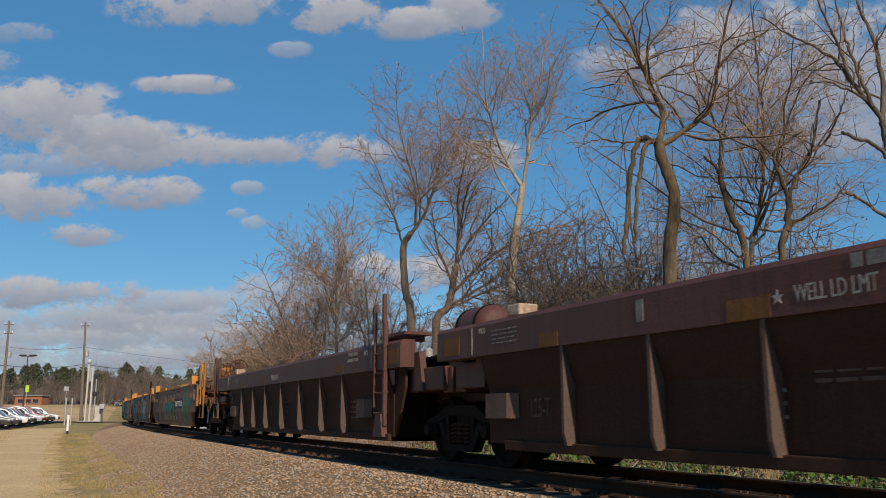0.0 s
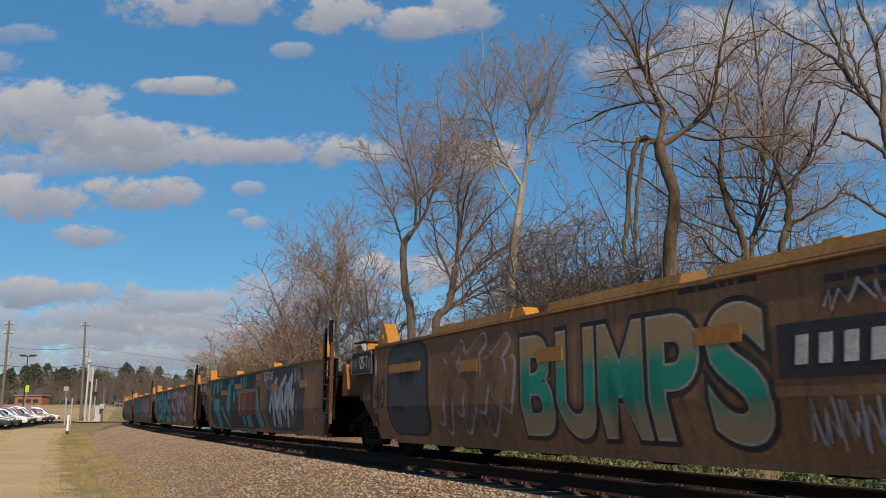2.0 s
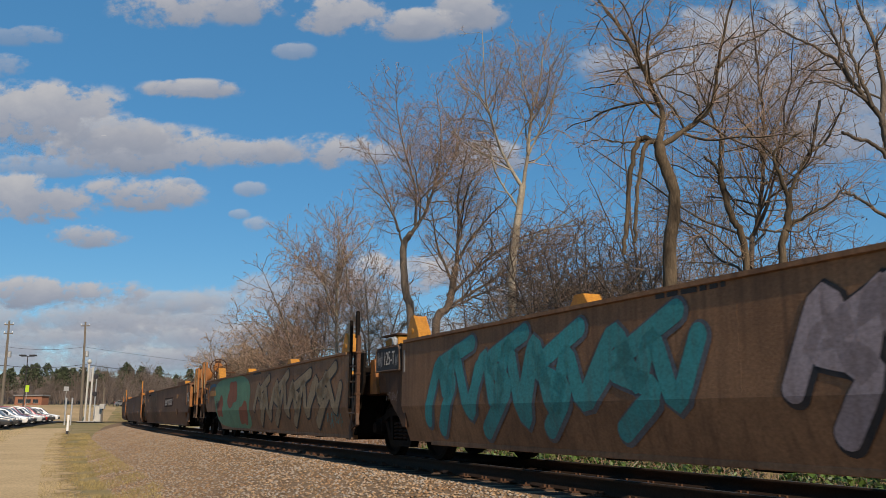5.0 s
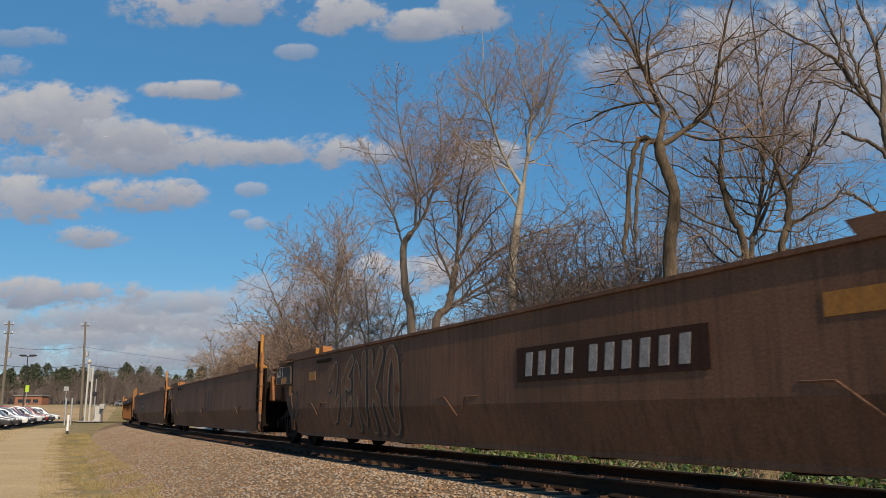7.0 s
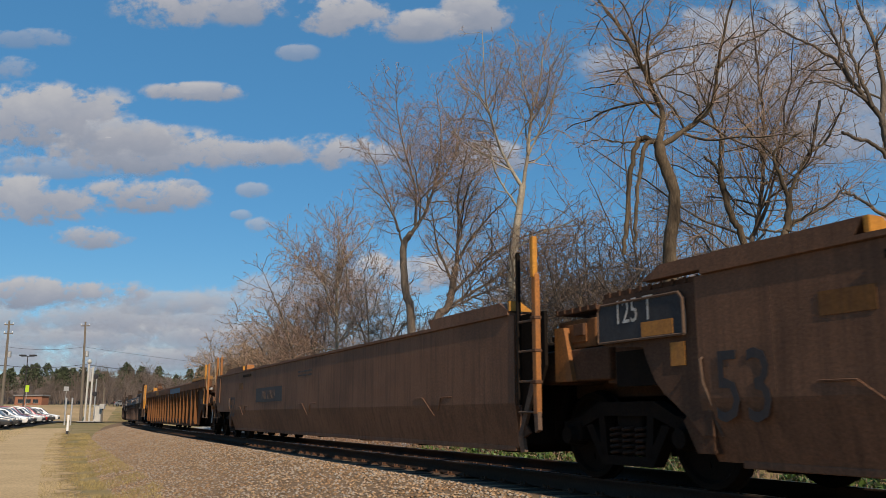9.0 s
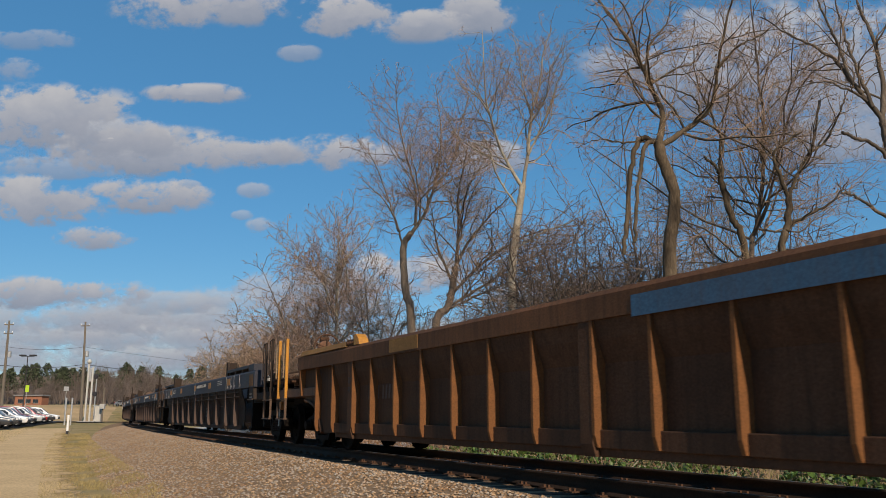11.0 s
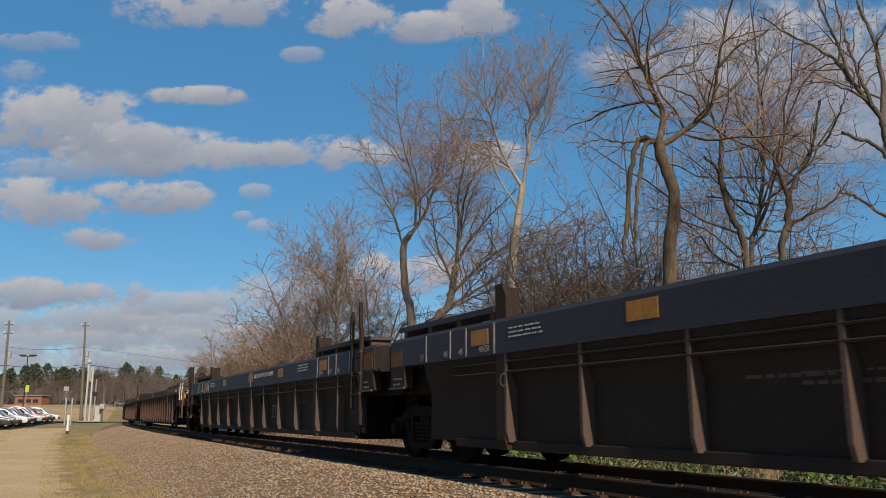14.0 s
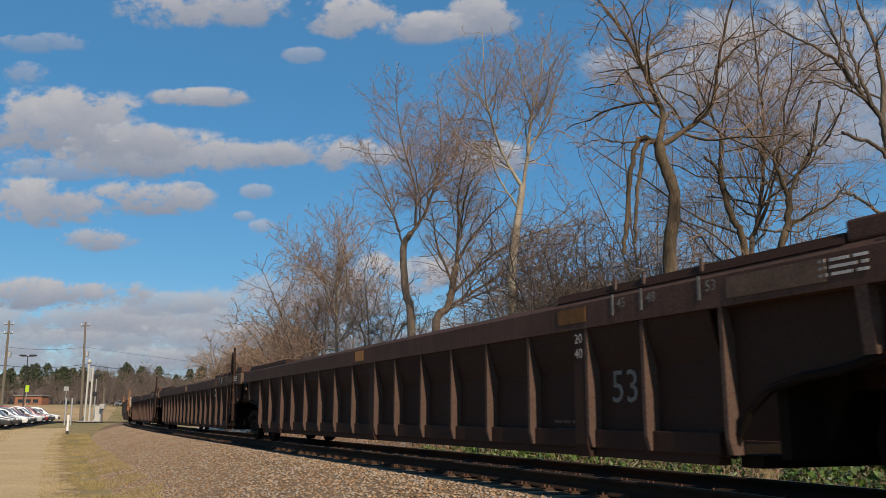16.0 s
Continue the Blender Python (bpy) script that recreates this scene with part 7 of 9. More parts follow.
    # framed panel at each end of the side
    for d in [k for k, kind in ((-1, front), (1, rear)) if k > 0 or kind == "coupler"]:
        y1 = d * lim[d]
        y0 = y1 - d * (0.65 if d > 0 else 0.70)
        if d > 0 and rear == "joint":
            rim = [(c["panel_at"], 1.34), (c["far_end"], 1.34), (c["far_end"], 1.64), (c["far_end"] - 0.05, 1.70), (c["panel_at"] + 0.05, 1.70), (c["panel_at"], 1.64), (c["panel_at"], 1.34)]
            part("panel", prism(bmesh.new(), rim[:-1], "x", -1.512, -1.478), c["panel"], u)
            part("panel_frame", tube(bmesh.new(), [(-1.513, y, z) for y, z in rim], 0.013, 6), M_STEP, u, "pale worn rim of the number panel")
            continue
        if d < 0:
            part("end_channel", box(bmesh.new(), -1.525, -1.40, y1 - 0.2, y1 - 0.01, 0.97, top - 0.1, 0.012), c["ladder"] if c["post"] is not M_YELLOW else M_ORANGE, u, "rusty orange end channel")
            part("channel_pocket", box(bmesh.new(), -1.533, -1.52, y1 - 0.14, y1 - 0.07, 1.35, 1.5), M_IRON, u)
        bm = bmesh.new()
        a, b = sorted((y0, y1))
        for z in (1.16, top - 0.06):
            box(bm, -1.52, -1.50, a, b, z - 0.015, z + 0.015)
        for y in (a, b):
            box(bm, -1.53, -1.50, y - 0.02, y + 0.02, 1.04, top - 0.03)
        part("panel_frame", bm, c["frame"], u)
        part("panel", box(bmesh.new(), -1.512, -1.502, a + 0.03, b - 0.03, 1.19, top - 0.09), c["sheet"], u)
    finish_unit(u, L, W, c, front, rear, trucks, top)
    return u, L, W


def casting(u, s, y, z, d):
    """Yellow container guide: two gusset plates leaning on a sloped face."""
    x0, x1 = sorted((s * 1.30, s * 1.5))
    bm = bmesh.new()
    for x in (x0, x1 - 0.03):
        prism(bm, [(y - 0.21, z), (y + 0.23, z), (y + 0.21, z + 0.09), (y + 0.06, z + 0.33), (y - 0.02, z + 0.34), (y - 0.2, z + 0.08)], "x", x, x + 0.03)
    prism(bm, [(y - 0.2, z), (y - 0.16, z), (y + 0.0, z + 0.31), (y - 0.02, z + 0.33), (y - 0.2, z + 0.08)], "x", x0 + 0.03, x1 - 0.03)
    prism(bm, [(y + 0.17, z), (y + 0.22, z), (y + 0.06, z + 0.32), (y + 0.02, z + 0.3)], "x", x0 + 0.03, x1 - 0.03)
    ob = part("container_guide", bm, M_YELLOW, u, "yellow steel container guide on the top edge")
    part("guide_boss", lathe(bmesh.new(), [(s * 1.49, 0.045), (s * 1.51, 0.042), (s * 1.515, 0.02)], "x", (0, y + 0.02, z + 0.11), 12), M_YELLOW, ob)
    return ob


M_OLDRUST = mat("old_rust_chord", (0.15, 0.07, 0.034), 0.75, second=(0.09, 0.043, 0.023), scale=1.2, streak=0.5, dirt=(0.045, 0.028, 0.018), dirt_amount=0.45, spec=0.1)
M_DARKRUST = mat("dark_rust_sheet", (0.096, 0.05, 0.029), 0.8, second=(0.062, 0.033, 0.021), scale=0.9, streak=0.5, dirt=(0.03, 0.02, 0.014), dirt_amount=0.45, spec=0.08)
M_RUSTRIB = mat("rust_orange_rib", (0.21, 0.088, 0.032), 0.8, second=(0.11, 0.05, 0.024), scale=3, streak=0.45, dirt=(0.06, 0.034, 0.02), dirt_amount=0.4, spec=0.1)
# on the ribbed cars the side sheets are darker than the chord
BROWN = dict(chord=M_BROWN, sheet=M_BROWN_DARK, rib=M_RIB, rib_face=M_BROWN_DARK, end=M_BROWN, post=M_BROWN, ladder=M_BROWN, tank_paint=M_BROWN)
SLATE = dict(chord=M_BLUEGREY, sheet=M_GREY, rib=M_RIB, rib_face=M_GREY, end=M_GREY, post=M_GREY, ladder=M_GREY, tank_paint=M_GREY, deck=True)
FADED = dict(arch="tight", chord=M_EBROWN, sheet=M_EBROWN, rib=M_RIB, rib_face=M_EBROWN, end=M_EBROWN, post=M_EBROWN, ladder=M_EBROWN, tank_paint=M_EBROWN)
RUSTY = dict(posts={1: (1.58, 2.22)}, post_top=2.35, arch=True, chord=M_OLDRUST, sheet=M_DARKRUST, rib=M_RUSTRIB, rib_face=M_DARKRUST, end=M_UMBER, post=M_YELLOW, ladder=M_ORANGE, tank_paint=M_UMBER)
SPRAYED = dict(gear=True, edge=6.79, far_end=7.83, corner=7.54, panel_at=6.87, sheet=M_TAN, flange=M_TAN, frame=M_RUST, panel=M_DARKPANEL, end=M_RUST, post=M_YELLOW, ladder=M_IRON, tank_paint=M_RUST, casting=M_YELLOW, chord=M_TAN, ladder_top=2.43)
CRUST = dict(edge=8.24, far_end=9.58, corner=8.97, panel_at=8.38, sheet=M_UMBER, flange=M_UMBER, frame=M_UMBER, panel=M_DARKPANEL, end=M_RUST, post=M_ORANGE, ladder=M_ORANGE, tank_paint=M_UMBER, casting=M_YELLOW, chord=M_UMBER, ladder_top=2.63)

M_DIMSTENCIL = mat("sooty_grey_stencil", (0.2, 0.19, 0.175), 0.85, second=(0.11, 0.1, 0.095), scale=6, amount=0.7, bump=0.0, spec=0.08)
M_DIMWHITE = mat("chalk_grey_stencil", (0.36, 0.33, 0.31), 0.85, second=(0.2, 0.18, 0.17), scale=6, amount=0.7, bump=0.0, spec=0.08)
M_FOXRIB = mat("fox_brown_rib_edge", (0.1, 0.064, 0.05), 0.85, second=(0.062, 0.04, 0.032), scale=3, streak=0.4, dirt=(0.08, 0.05, 0.035), spec=0.08)

M_STRIPE_OLD = mat("sooty_orange_stripe", (0.17, 0.08, 0.026), 0.7, second=(0.1, 0.05, 0.022), scale=5, streak=0.5, dirt=(0.07, 0.04, 0.025), dirt_amount=0.4, bump=0.0, spec=0.1)
def on_side(v):
    """Push a flat shape (x is its layer) onto the folded side of a smooth unit."""
    z = v[2]
    x = np.interp(z, [0.30, 0.42, 0.80, 1.0], [-1.36, -1.40, -1.50, -1.50])
    return (float(x) - v[0], v[1], z)


def drape(name, bm, material, unit, label=""):
    for z in (0.42, 0.80):
        bmesh.ops.bisect_plane(bm, geom=bm.verts[:] + bm.edges[:] + bm.faces[:], plane_co=(0, 0, z), plane_no=(0, 0, 1))
    for v in bm.verts:
        v.co = on_side(v.co)
    return part(name, bm, material, unit, label)


def blob(unit, pts, material, layer=0.004, name="graffiti", label=""):
    bm = bmesh.new()
    bm.faces.new([bm.verts.new((layer, y, z)) for y, z in pts])
    bmesh.ops.triangulate(bm, faces=bm.faces[:])
    return drape(name, bm, material, unit, label)


def rounded(y0, y1, z0, z1, seed, rough=0.12, n=26, square=3.2, slant=0.0):
    """A soft-cornered patch outline."""
    r = random.Random(seed)
    ph = [r.uniform(0, 6.28) for _ in range(3)]
    out = []
    for i in range(n):
        a = 2 * math.pi * i / n
        c, s = math.cos(a), math.sin(a)
        k = (abs(c) ** square + abs(s) ** square) ** (-1 / square)
        k *= 1 + rough * (0.5 * math.sin(2 * a + ph[0]) + 0.35 * math.sin(3 * a + ph[1]) + 0.3 * math.sin(5 * a + ph[2]))
        y = (y0 + y1) / 2 + c * k * (y1 - y0) / 2 + s * slant
        z = (z0 + z1) / 2 + s * k * (z1 - z0) / 2
        out.append((y, max(0.32, min(1.74, z))))
    return out


def spray_word(unit, words, y, z, high, wide, layers):
    """Letters sprayed on the side: layers of (swelling, material), widest first."""
    step = wide / len(words)
    for k, letter in enumerate(words):
        for i, (fat, material) in enumerate(layers):
            cu = bpy.data.curves.new("graffiti", "FONT")
            cu.body, cu.size, cu.align_x, cu.align_y, cu.offset, cu.resolution_u = letter, 1.0, "CENTER", "CENTER", fat, 6
            ob = bpy.data.objects.new("graffiti", cu)
            scene.collection.objects.link(ob)
            me = bpy.data.meshes.new_from_object(ob.evaluated_get(bpy.context.evaluated_depsgraph_get()))
            bpy.data.objects.remove(ob)
            if i == 0:
                xs = [v.co.x for v in me.vertices]
                span, mid = max(xs) - min(xs), (max(xs) + min(xs)) / 2
            bm = bmesh.new()
            bm.from_mesh(me)
            for v in bm.verts:
                v.co = (0.006 + 0.003 * i + 0.0005 * k, y + wide / 2 - step * (k + 0.5) - (v.co.x - mid) / span * step * 1.02, max(0.31, min(1.75, z + v.co.y / 0.72 * high)))
            drape("graffiti", bm, material, unit)


def bubble(unit, strokes, y0, y1, z0, z1, thick, layers, base=0.006):
    """One sprayed letter made of thick rounded strokes; layers are (swelling, shift, material), lowest first."""
    for k, (fat, shift, material) in enumerate(layers):
        r = thick + fat
        for line_pts in strokes:
            bm = bmesh.new()
            pts = [(y0 + (y1 - y0) * u - shift, z0 + (z1 - z0) * v - shift * 0.5) for u, v in line_pts]
            fine = []
            for i in range(len(pts) - 1):
                a, e = Vector(pts[i]), Vector(pts[i + 1])
                n = max(2, int((e - a).length / 0.12))
                fine += [a.lerp(e, j / n) for j in range(n)]
            fine.append(Vector(pts[-1]))
            for _ in range(2):
                fine = [fine[0]] + [(fine[i - 1] + fine[i] * 2 + fine[i + 1]) / 4 for i in range(1, len(fine) - 1)] + [fine[-1]]

            def put(p):
                return bm.verts.new((base + 0.003 * k, p.x, max(0.31, min(1.75, p.y))))
            lv, rv = [], []
            for i, p in enumerate(fine):
                d = (fine[min(i + 1, len(fine) - 1)] - fine[max(i - 1, 0)]).normalized()
                nrm = Vector((-d.y, d.x)) * r
                lv.append(put(p + nrm))
                rv.append(put(p - nrm))
            for i in range(len(lv) - 1):
                bm.faces.new((lv[i], lv[i + 1], rv[i + 1], rv[i]))
            for end, away in ((0, 1), (-1, -2)):
                d = (fine[end] - fine[away]).normalized() * r
                side = Vector((-d.y, d.x))
                cap = [put(fine[end] + side * math.cos(a) + d * math.sin(a)) for a in (math.pi * j / 7 for j in range(1, 7))]
                first, last = (rv[0], lv[0]) if end == 0 else (lv[-1], rv[-1])
                bm.faces.new([first] + cap + [last])
            drape("graffiti", bm, material, unit)


RING = [(0.5 + 0.36 * math.cos(a), 0.5 + 0.46 * math.sin(a)) for a in (2 * math.pi * j / 16 for j in range(17))]
SHAPES = [[[(0.1, 0.62), (0.72, 0.94), (0.34, 0.1), (0.92, 0.4)]],
          [[(0.88, 0.92), (0.22, 0.68), (0.72, 0.6)], [(0.22, 0.64), (0.38, 0.08), (0.85, 0.36)]],
          [[(0.22, 0.08), (0.14, 0.92), (0.8, 0.08), (0.76, 0.94)]],
          [[(0.15, 0.95), (0.26, 0.06)], [(0.88, 0.95), (0.28, 0.5), (0.78, 0.38), (0.84, 0.06)]],
          [RING],
          [[(0.15, 0.1), (0.5, 0.92), (0.86, 0.1)], [(0.3, 0.36), (0.75, 0.42)]],
          [[(0.85, 0.78), (0.4, 0.9), (0.2, 0.5), (0.5, 0.1), (0.88, 0.3)]],
          [[(0.8, 0.9), (0.25, 0.72), (0.75, 0.4), (0.2, 0.1)]]]


def throw_up(unit, y0, y1, z0, z1, fill, edge, seed, n=4, layer=0.007):
    """Swollen letter shapes too wild to read, with a dark edge behind them."""
    r = random.Random(seed)
    n = max(1, round(n * 0.72))
    w = (y0 - y1) / n
    for i in range(n):
        a = y0 - w * i
        lo, hi = z0 + r.uniform(0.0, 0.05), z1 - r.uniform(0.0, 0.08)
        thick = min(0.13, 0.12 * w + 0.02)
        wild = [[(-0.1, r.uniform(0.05, 0.4)), (r.uniform(0.1, 0.3), r.uniform(0.85, 1.0)), (r.uniform(0.35, 0.5), r.uniform(0.1, 0.35)), (r.uniform(0.55, 0.75), r.uniform(0.75, 1.0)), (r.uniform(0.8, 1.0), r.uniform(0.0, 0.2)), (1.15, r.uniform(0.5, 0.8))],
                [(r.uniform(0.1, 0.3), 0.0), (r.uniform(0.55, 0.8), r.uniform(0.35, 0.6)), (r.uniform(0.0, 0.3), r.uniform(0.55, 0.75)), (r.uniform(0.8, 1.05), 1.0)]]
        bubble(unit, wild, a - 0.02, a - w + 0.02, lo + 0.08, hi - 0.08, thick * 0.8, ((0.035, 0.02, edge), (0.0, 0.0, fill)), layer + 0.0004 * i)


def scrawl(unit, y, z, w, h, material, seed, strokes=5, thick=0.018):
    """A quick tag in thin spray lines, past reading."""
    r = random.Random(seed)
    pts = []
    for i in range(strokes * 4):
        f = i / (strokes * 4 - 1)
        pts.append((y + w / 2 - w * f + r.uniform(-0.06, 0.06) * w, max(0.34, min(1.72, z + h * (0.5 if i % 2 else -0.5) * r.uniform(0.3, 1.0)))))
    bm = bmesh.new()
    low = []
    for i, (a, b) in enumerate(pts):
        d = Vector(pts[min(i + 1, len(pts) - 1)]) - Vector(pts[max(i - 1, 0)])
        nrm = Vector((-d.y, d.x)).normalized() * thick if d.length > 1e-4 else Vector((0, thick))
        low.append((bm.verts.new((0.016, a + nrm.x, b + nrm.y)), bm.verts.new((0.016, a - nrm.x, b - nrm.y))))
    for p, q in zip(low, low[1:]):
        bm.faces.new((p[0], q[0], q[1], p[1]))
    return drape("graffiti", bm, material, unit)


def spray_fade(name, high, middle, low):
    """Spray paint that runs from one colour to another up the side."""
    m = bpy.data.materials.new(name)
    m.use_nodes = True
    n, l = m.node_tree.nodes, m.node_tree.links
    tc, sp, nz, ad, rp = (n.new("ShaderNode" + k) for k in ("TexCoord", "SeparateXYZ", "TexNoise", "Math", "ValToRGB"))
    nz.inputs["Scale"].default_value = 5.0
    nz.inputs["Detail"].default_value = 6.0
    ad.operation = "MULTIPLY_ADD"
    ad.inputs[1].default_value = 0.22
    l.new(tc.outputs["Object"], sp.inputs[0])
    l.new(tc.outputs["Object"], nz.inputs["Vector"])
    l.new(nz.outputs[0], ad.inputs[0])
    l.new(sp.outputs["Z"], ad.inputs[2])
    mr = n.new("ShaderNodeMapRange")
    mr.inputs["From Min"].default_value, mr.inputs["From Max"].default_value = 0.45, 1.65
    l.new(ad.outputs[0], mr.inputs["Value"])
    l.new(mr.outputs[0], rp.inputs[0])
    e = rp.color_ramp.elements
    e[0].position, e[0].color = 0.22, (*low, 1)
    e[1].position, e[1].color = 0.80, (*high, 1)
    for p, c in ((0.40, middle), (0.64, middle)):
        e.new(p).color = (*c, 1)
    l.new(rp.outputs[0], n["Principled BSDF"].inputs["Base Color"])
    n["Principled BSDF"].inputs["Roughness"].default_value = 0.75
    n["Principled BSDF"].inputs["Specular IOR Level"].default_value = 0.1
    return m


P_FADE = spray_fade("green_to_sand_spray", (0.33, 0.21, 0.11), (0.028, 0.25, 0.175), (0.32, 0.235, 0.145))
P_TEAL, P_TEALDARK = spray("teal_spray", (0.045, 0.27, 0.275)), spray("deep_green_spray", (0.02, 0.20, 0.15))
P_BLACK, P_WHITE = spray("black_spray", (0.028, 0.028, 0.032)), spray("chalky_white_spray", (0.42, 0.42, 0.45))
P_GREEN, P_LILAC = spray("leaf_green_spray", (0.13, 0.20, 0.055)), spray("pale_lilac_spray", (0.37, 0.295, 0.305))
P_MAROON, P_GREY = spray("maroon_spray", (0.15, 0.032, 0.035)), spray("slate_grey_spray", (0.11, 0.115, 0.13))
P_SLATE = spray("dark_slate_spray", (0.06, 0.06, 0.066))
P_SAND, P_BLUE = spray("sand_spray", (0.31, 0.22, 0.13)), spray("blue_spray", (0.05, 0.12, 0.2))
P_OLDMAROON = spray("sun_faded_maroon", (0.095, 0.05, 0.042))
P_PANEL = spray("old_yellow_panel", (0.30, 0.15, 0.065))
P_ROSE = spray("dusty_rose_spray", (0.19, 0.095, 0.078))
P_AQUA = spray("pale_aqua_spray", (0.16, 0.40, 0.38))
P_TEALFADE = spray_fade("teal_to_aqua_spray", (0.06, 0.30, 0.29), (0.05, 0.29, 0.30), (0.11, 0.35, 0.33))
P_CREAM = spray("cream_spray", (0.42, 0.36, 0.27))
P_RUST, P_MINT = spray("brick_spray", (0.28, 0.085, 0.04)), spray("mint_spray", (0.13, 0.27, 0.16))
M_STRIPE = mat("orange_reflector_stripe", (0.4, 0.165, 0.025), 0.6, second=(0.25, 0.105, 0.025), scale=6, streak=0.3, dirt=(0.15, 0.08, 0.04), bump=0.0)

UNITS = []      # (object, place of its middle along the train, truck spacing)


def hook(made, s_front):
    u, L, W = made
    UNITS.append((u, s_front + L / 2, L))
    return u, L, W


def stripe(u, y, z, w=0.45, h=0.19, material=None):
    return patch(u, y, z, w, h, material or M_STRIPE, name="reflector_stripe", label="faded orange reflective stripe")


# two brown ribbed units
M_BLEACHED = mat("bleached_rusty_paint", (0.45, 0.37, 0.29), 0.8, second=(0.2, 0.08, 0.04), scale=7, amount=0.9, spec=0.1)
L_BROWN = "mineral-brown ribbed well car, empty, with white stencils"
RIB_AT = (-3.98, -2.61, -1.08, 0.45, 1.98, 3.32, 4.72)


def side_box(u, y0, y1, z0, z1):
    """A small equipment box on the side sheet, its face towards the front cut on the slant."""
    a, e = min(y0, y1), max(y0, y1)
    part("tool_box", prism(bmesh.new(), [(-1.36, a), (-1.46, a + 0.12), (-1.46, e), (-1.36, e)], "z", z0, z1), M_RIB, u)


u, L, W = hook(ribbed_unit(L_BROWN, 15.9, dict(BROWN, rear_more=0.35, rib_at=RIB_AT, chord_end={-1: 6.82, 1: 7.75}, ladder_at=(-6.22, -5.78)), "joint", "joint", (3, 1.4, (9,)), (True, True)), -2.2)
letters(u, "WELL LD LMT", 1.30, 1.52, 0.18, squeeze=0.62, material=M_DIMWHITE)
bars(u, 1.0, 1.69, 0.3, 1, material=M_DIMSTENCIL, tall=0.1)
star = bmesh.new()
prism(star, [(1.80 + 0.06 * (1 if k % 2 == 0 else 0.42) * math.sin(k * math.pi / 5), 1.52 + 0.06 * (1 if k % 2 == 0 else 0.42) * math.cos(k * math.pi / 5)) for k in range(10)], "x", -1.508, -1.503)
part("star", star, M_DIMWHITE, u)
stripe(u, 2.1, 1.47, 0.45, 0.17, M_STRIPE_OLD)
stripe(u, 4.94, 1.46, 0.36, 0.15, M_STRIPE_OLD)
letters(u, "40/20", 6.45, 1.68, 0.10, squeeze=0.8, material=M_DIMWHITE)
bars(u, 5.9, 1.66, 0.6, 4, 0.05, tall=0.016, material=M_DIMSTENCIL)
patch(u, 6.72, 1.57, 0.025, 0.34, M_DIMWHITE)
patch(u, 3.4, 1.60, 0.10, 0.2, M_DIMSTENCIL)
letters(u, "E", 1.98, 0.74, 0.33, x=-1.352, material=M_DIMSTENCIL, squeeze=0.8)
letters(u, "125-T", 5.38, 0.74, 0.30, x=-1.352, squeeze=0.6, material=M_RIB)
bars(u, 1.2, 0.98, 0.9, 2, 0.07, x=-1.352, material=M_RIB)
side_box(u, 5.82, 6.45, 0.63, 0.92)
part("rust_block", box(bmesh.new(), -1.46, -1.2, 5.62, 5.9, 1.80, 1.94, 0.02), M_BLEACHED, u, "bleached rusty block")
stripe(u, 7.3, 1.55, 0.45, 0.24, M_STRIPE_OLD)

u, L, W = hook(ribbed_unit(L_BROWN, 15.9, dict(BROWN, tank=-1, wheel=1, rib_at=RIB_AT, chord_end={-1: 6.82, 1: 8.05}, ladder_at=(-6.22, -5.78)), "joint", "coupler", (3, 1.4, (9,)), (False, True)), 13.7)
letters(u, "WELL LD LMT", 0.92, 1.52, 0.18, squeeze=0.62, material=M_DIMWHITE)
letters(u, "40/20", -5.3, 1.68, 0.12, squeeze=0.8, material=M_DIMWHITE)
letters(u, "TMX BRAKE BEAMS", -4.62, 1.70, 0.085, squeeze=0.72, material=M_DIMWHITE)
letters(u, "STANDARD TO CAR", -4.62, 1.60, 0.085, squeeze=0.72, material=M_DIMWHITE)
stripe(u, -3.9, 1.47, 0.44, 0.15, M_STRIPE_OLD)
stripe(u, 2.05, 1.49, 0.42, 0.17, M_STRIPE_OLD)
stripe(u, 4.78, 1.47, 0.4, 0.14, M_STRIPE_OLD)
stripe(u, -6.54, 1.55, 0.40, 0.22, M_STRIPE_OLD)
patch(u, -5.57, 1.60, 0.06, 0.36, M_DIMSTENCIL)
patch(u, 6.53, 1.58, 0.025, 0.34, M_DIMWHITE)
letters(u, "40/20", 6.25, 1.68, 0.09, squeeze=0.8, material=M_DIMSTENCIL)
bars(u, 5.3, 1.66, 0.4, 3, 0.05, tall=0.02, material=M_DIMSTENCIL)
bars(u, -6.05, 1.72, 0.35, 3, 0.05, tall=0.018, material=M_DIMSTENCIL)
letters(u, "A", 1.80, 0.74, 0.34, x=-1.352, material=M_DIMSTENCIL, squeeze=0.7)
bars(u, 0.6, 0.95, 0.9, 3, 0.1, x=-1.352, material=M_RIB)
bars(u, -4.4, 0.9, 0.5, 4, 0.09, x=-1.352, material=M_RIB)
patch(u, 3.9, 1.6, 0.18, 0.22, M_RIB)
side_box(u, 5.5, 6.2, 0.63, 0.92)
side_box(u, -5.25, -4.75, 0.63, 0.93)
part("rust_block", box(bmesh.new(), -1.46, -1.2, 5.62, 5.9, 1.80, 1.94, 0.02), M_BLEACHED, u, "bleached rusty block")
part("jacking_gusset", prism(bmesh.new(), [(-5.55, 0.33), (-6.0, 0.33), (-5.82, 0.72), (-5.70, 0.72)], "x", -1.46, -1.36), M_BROWN, u)
bm = bmesh.new()
grating(bm, -1.4, -0.95, -6.75, -5.7, 1.93)
part("top_walkway", bm, M_BROWN, u, "steel mesh step on the top chord")
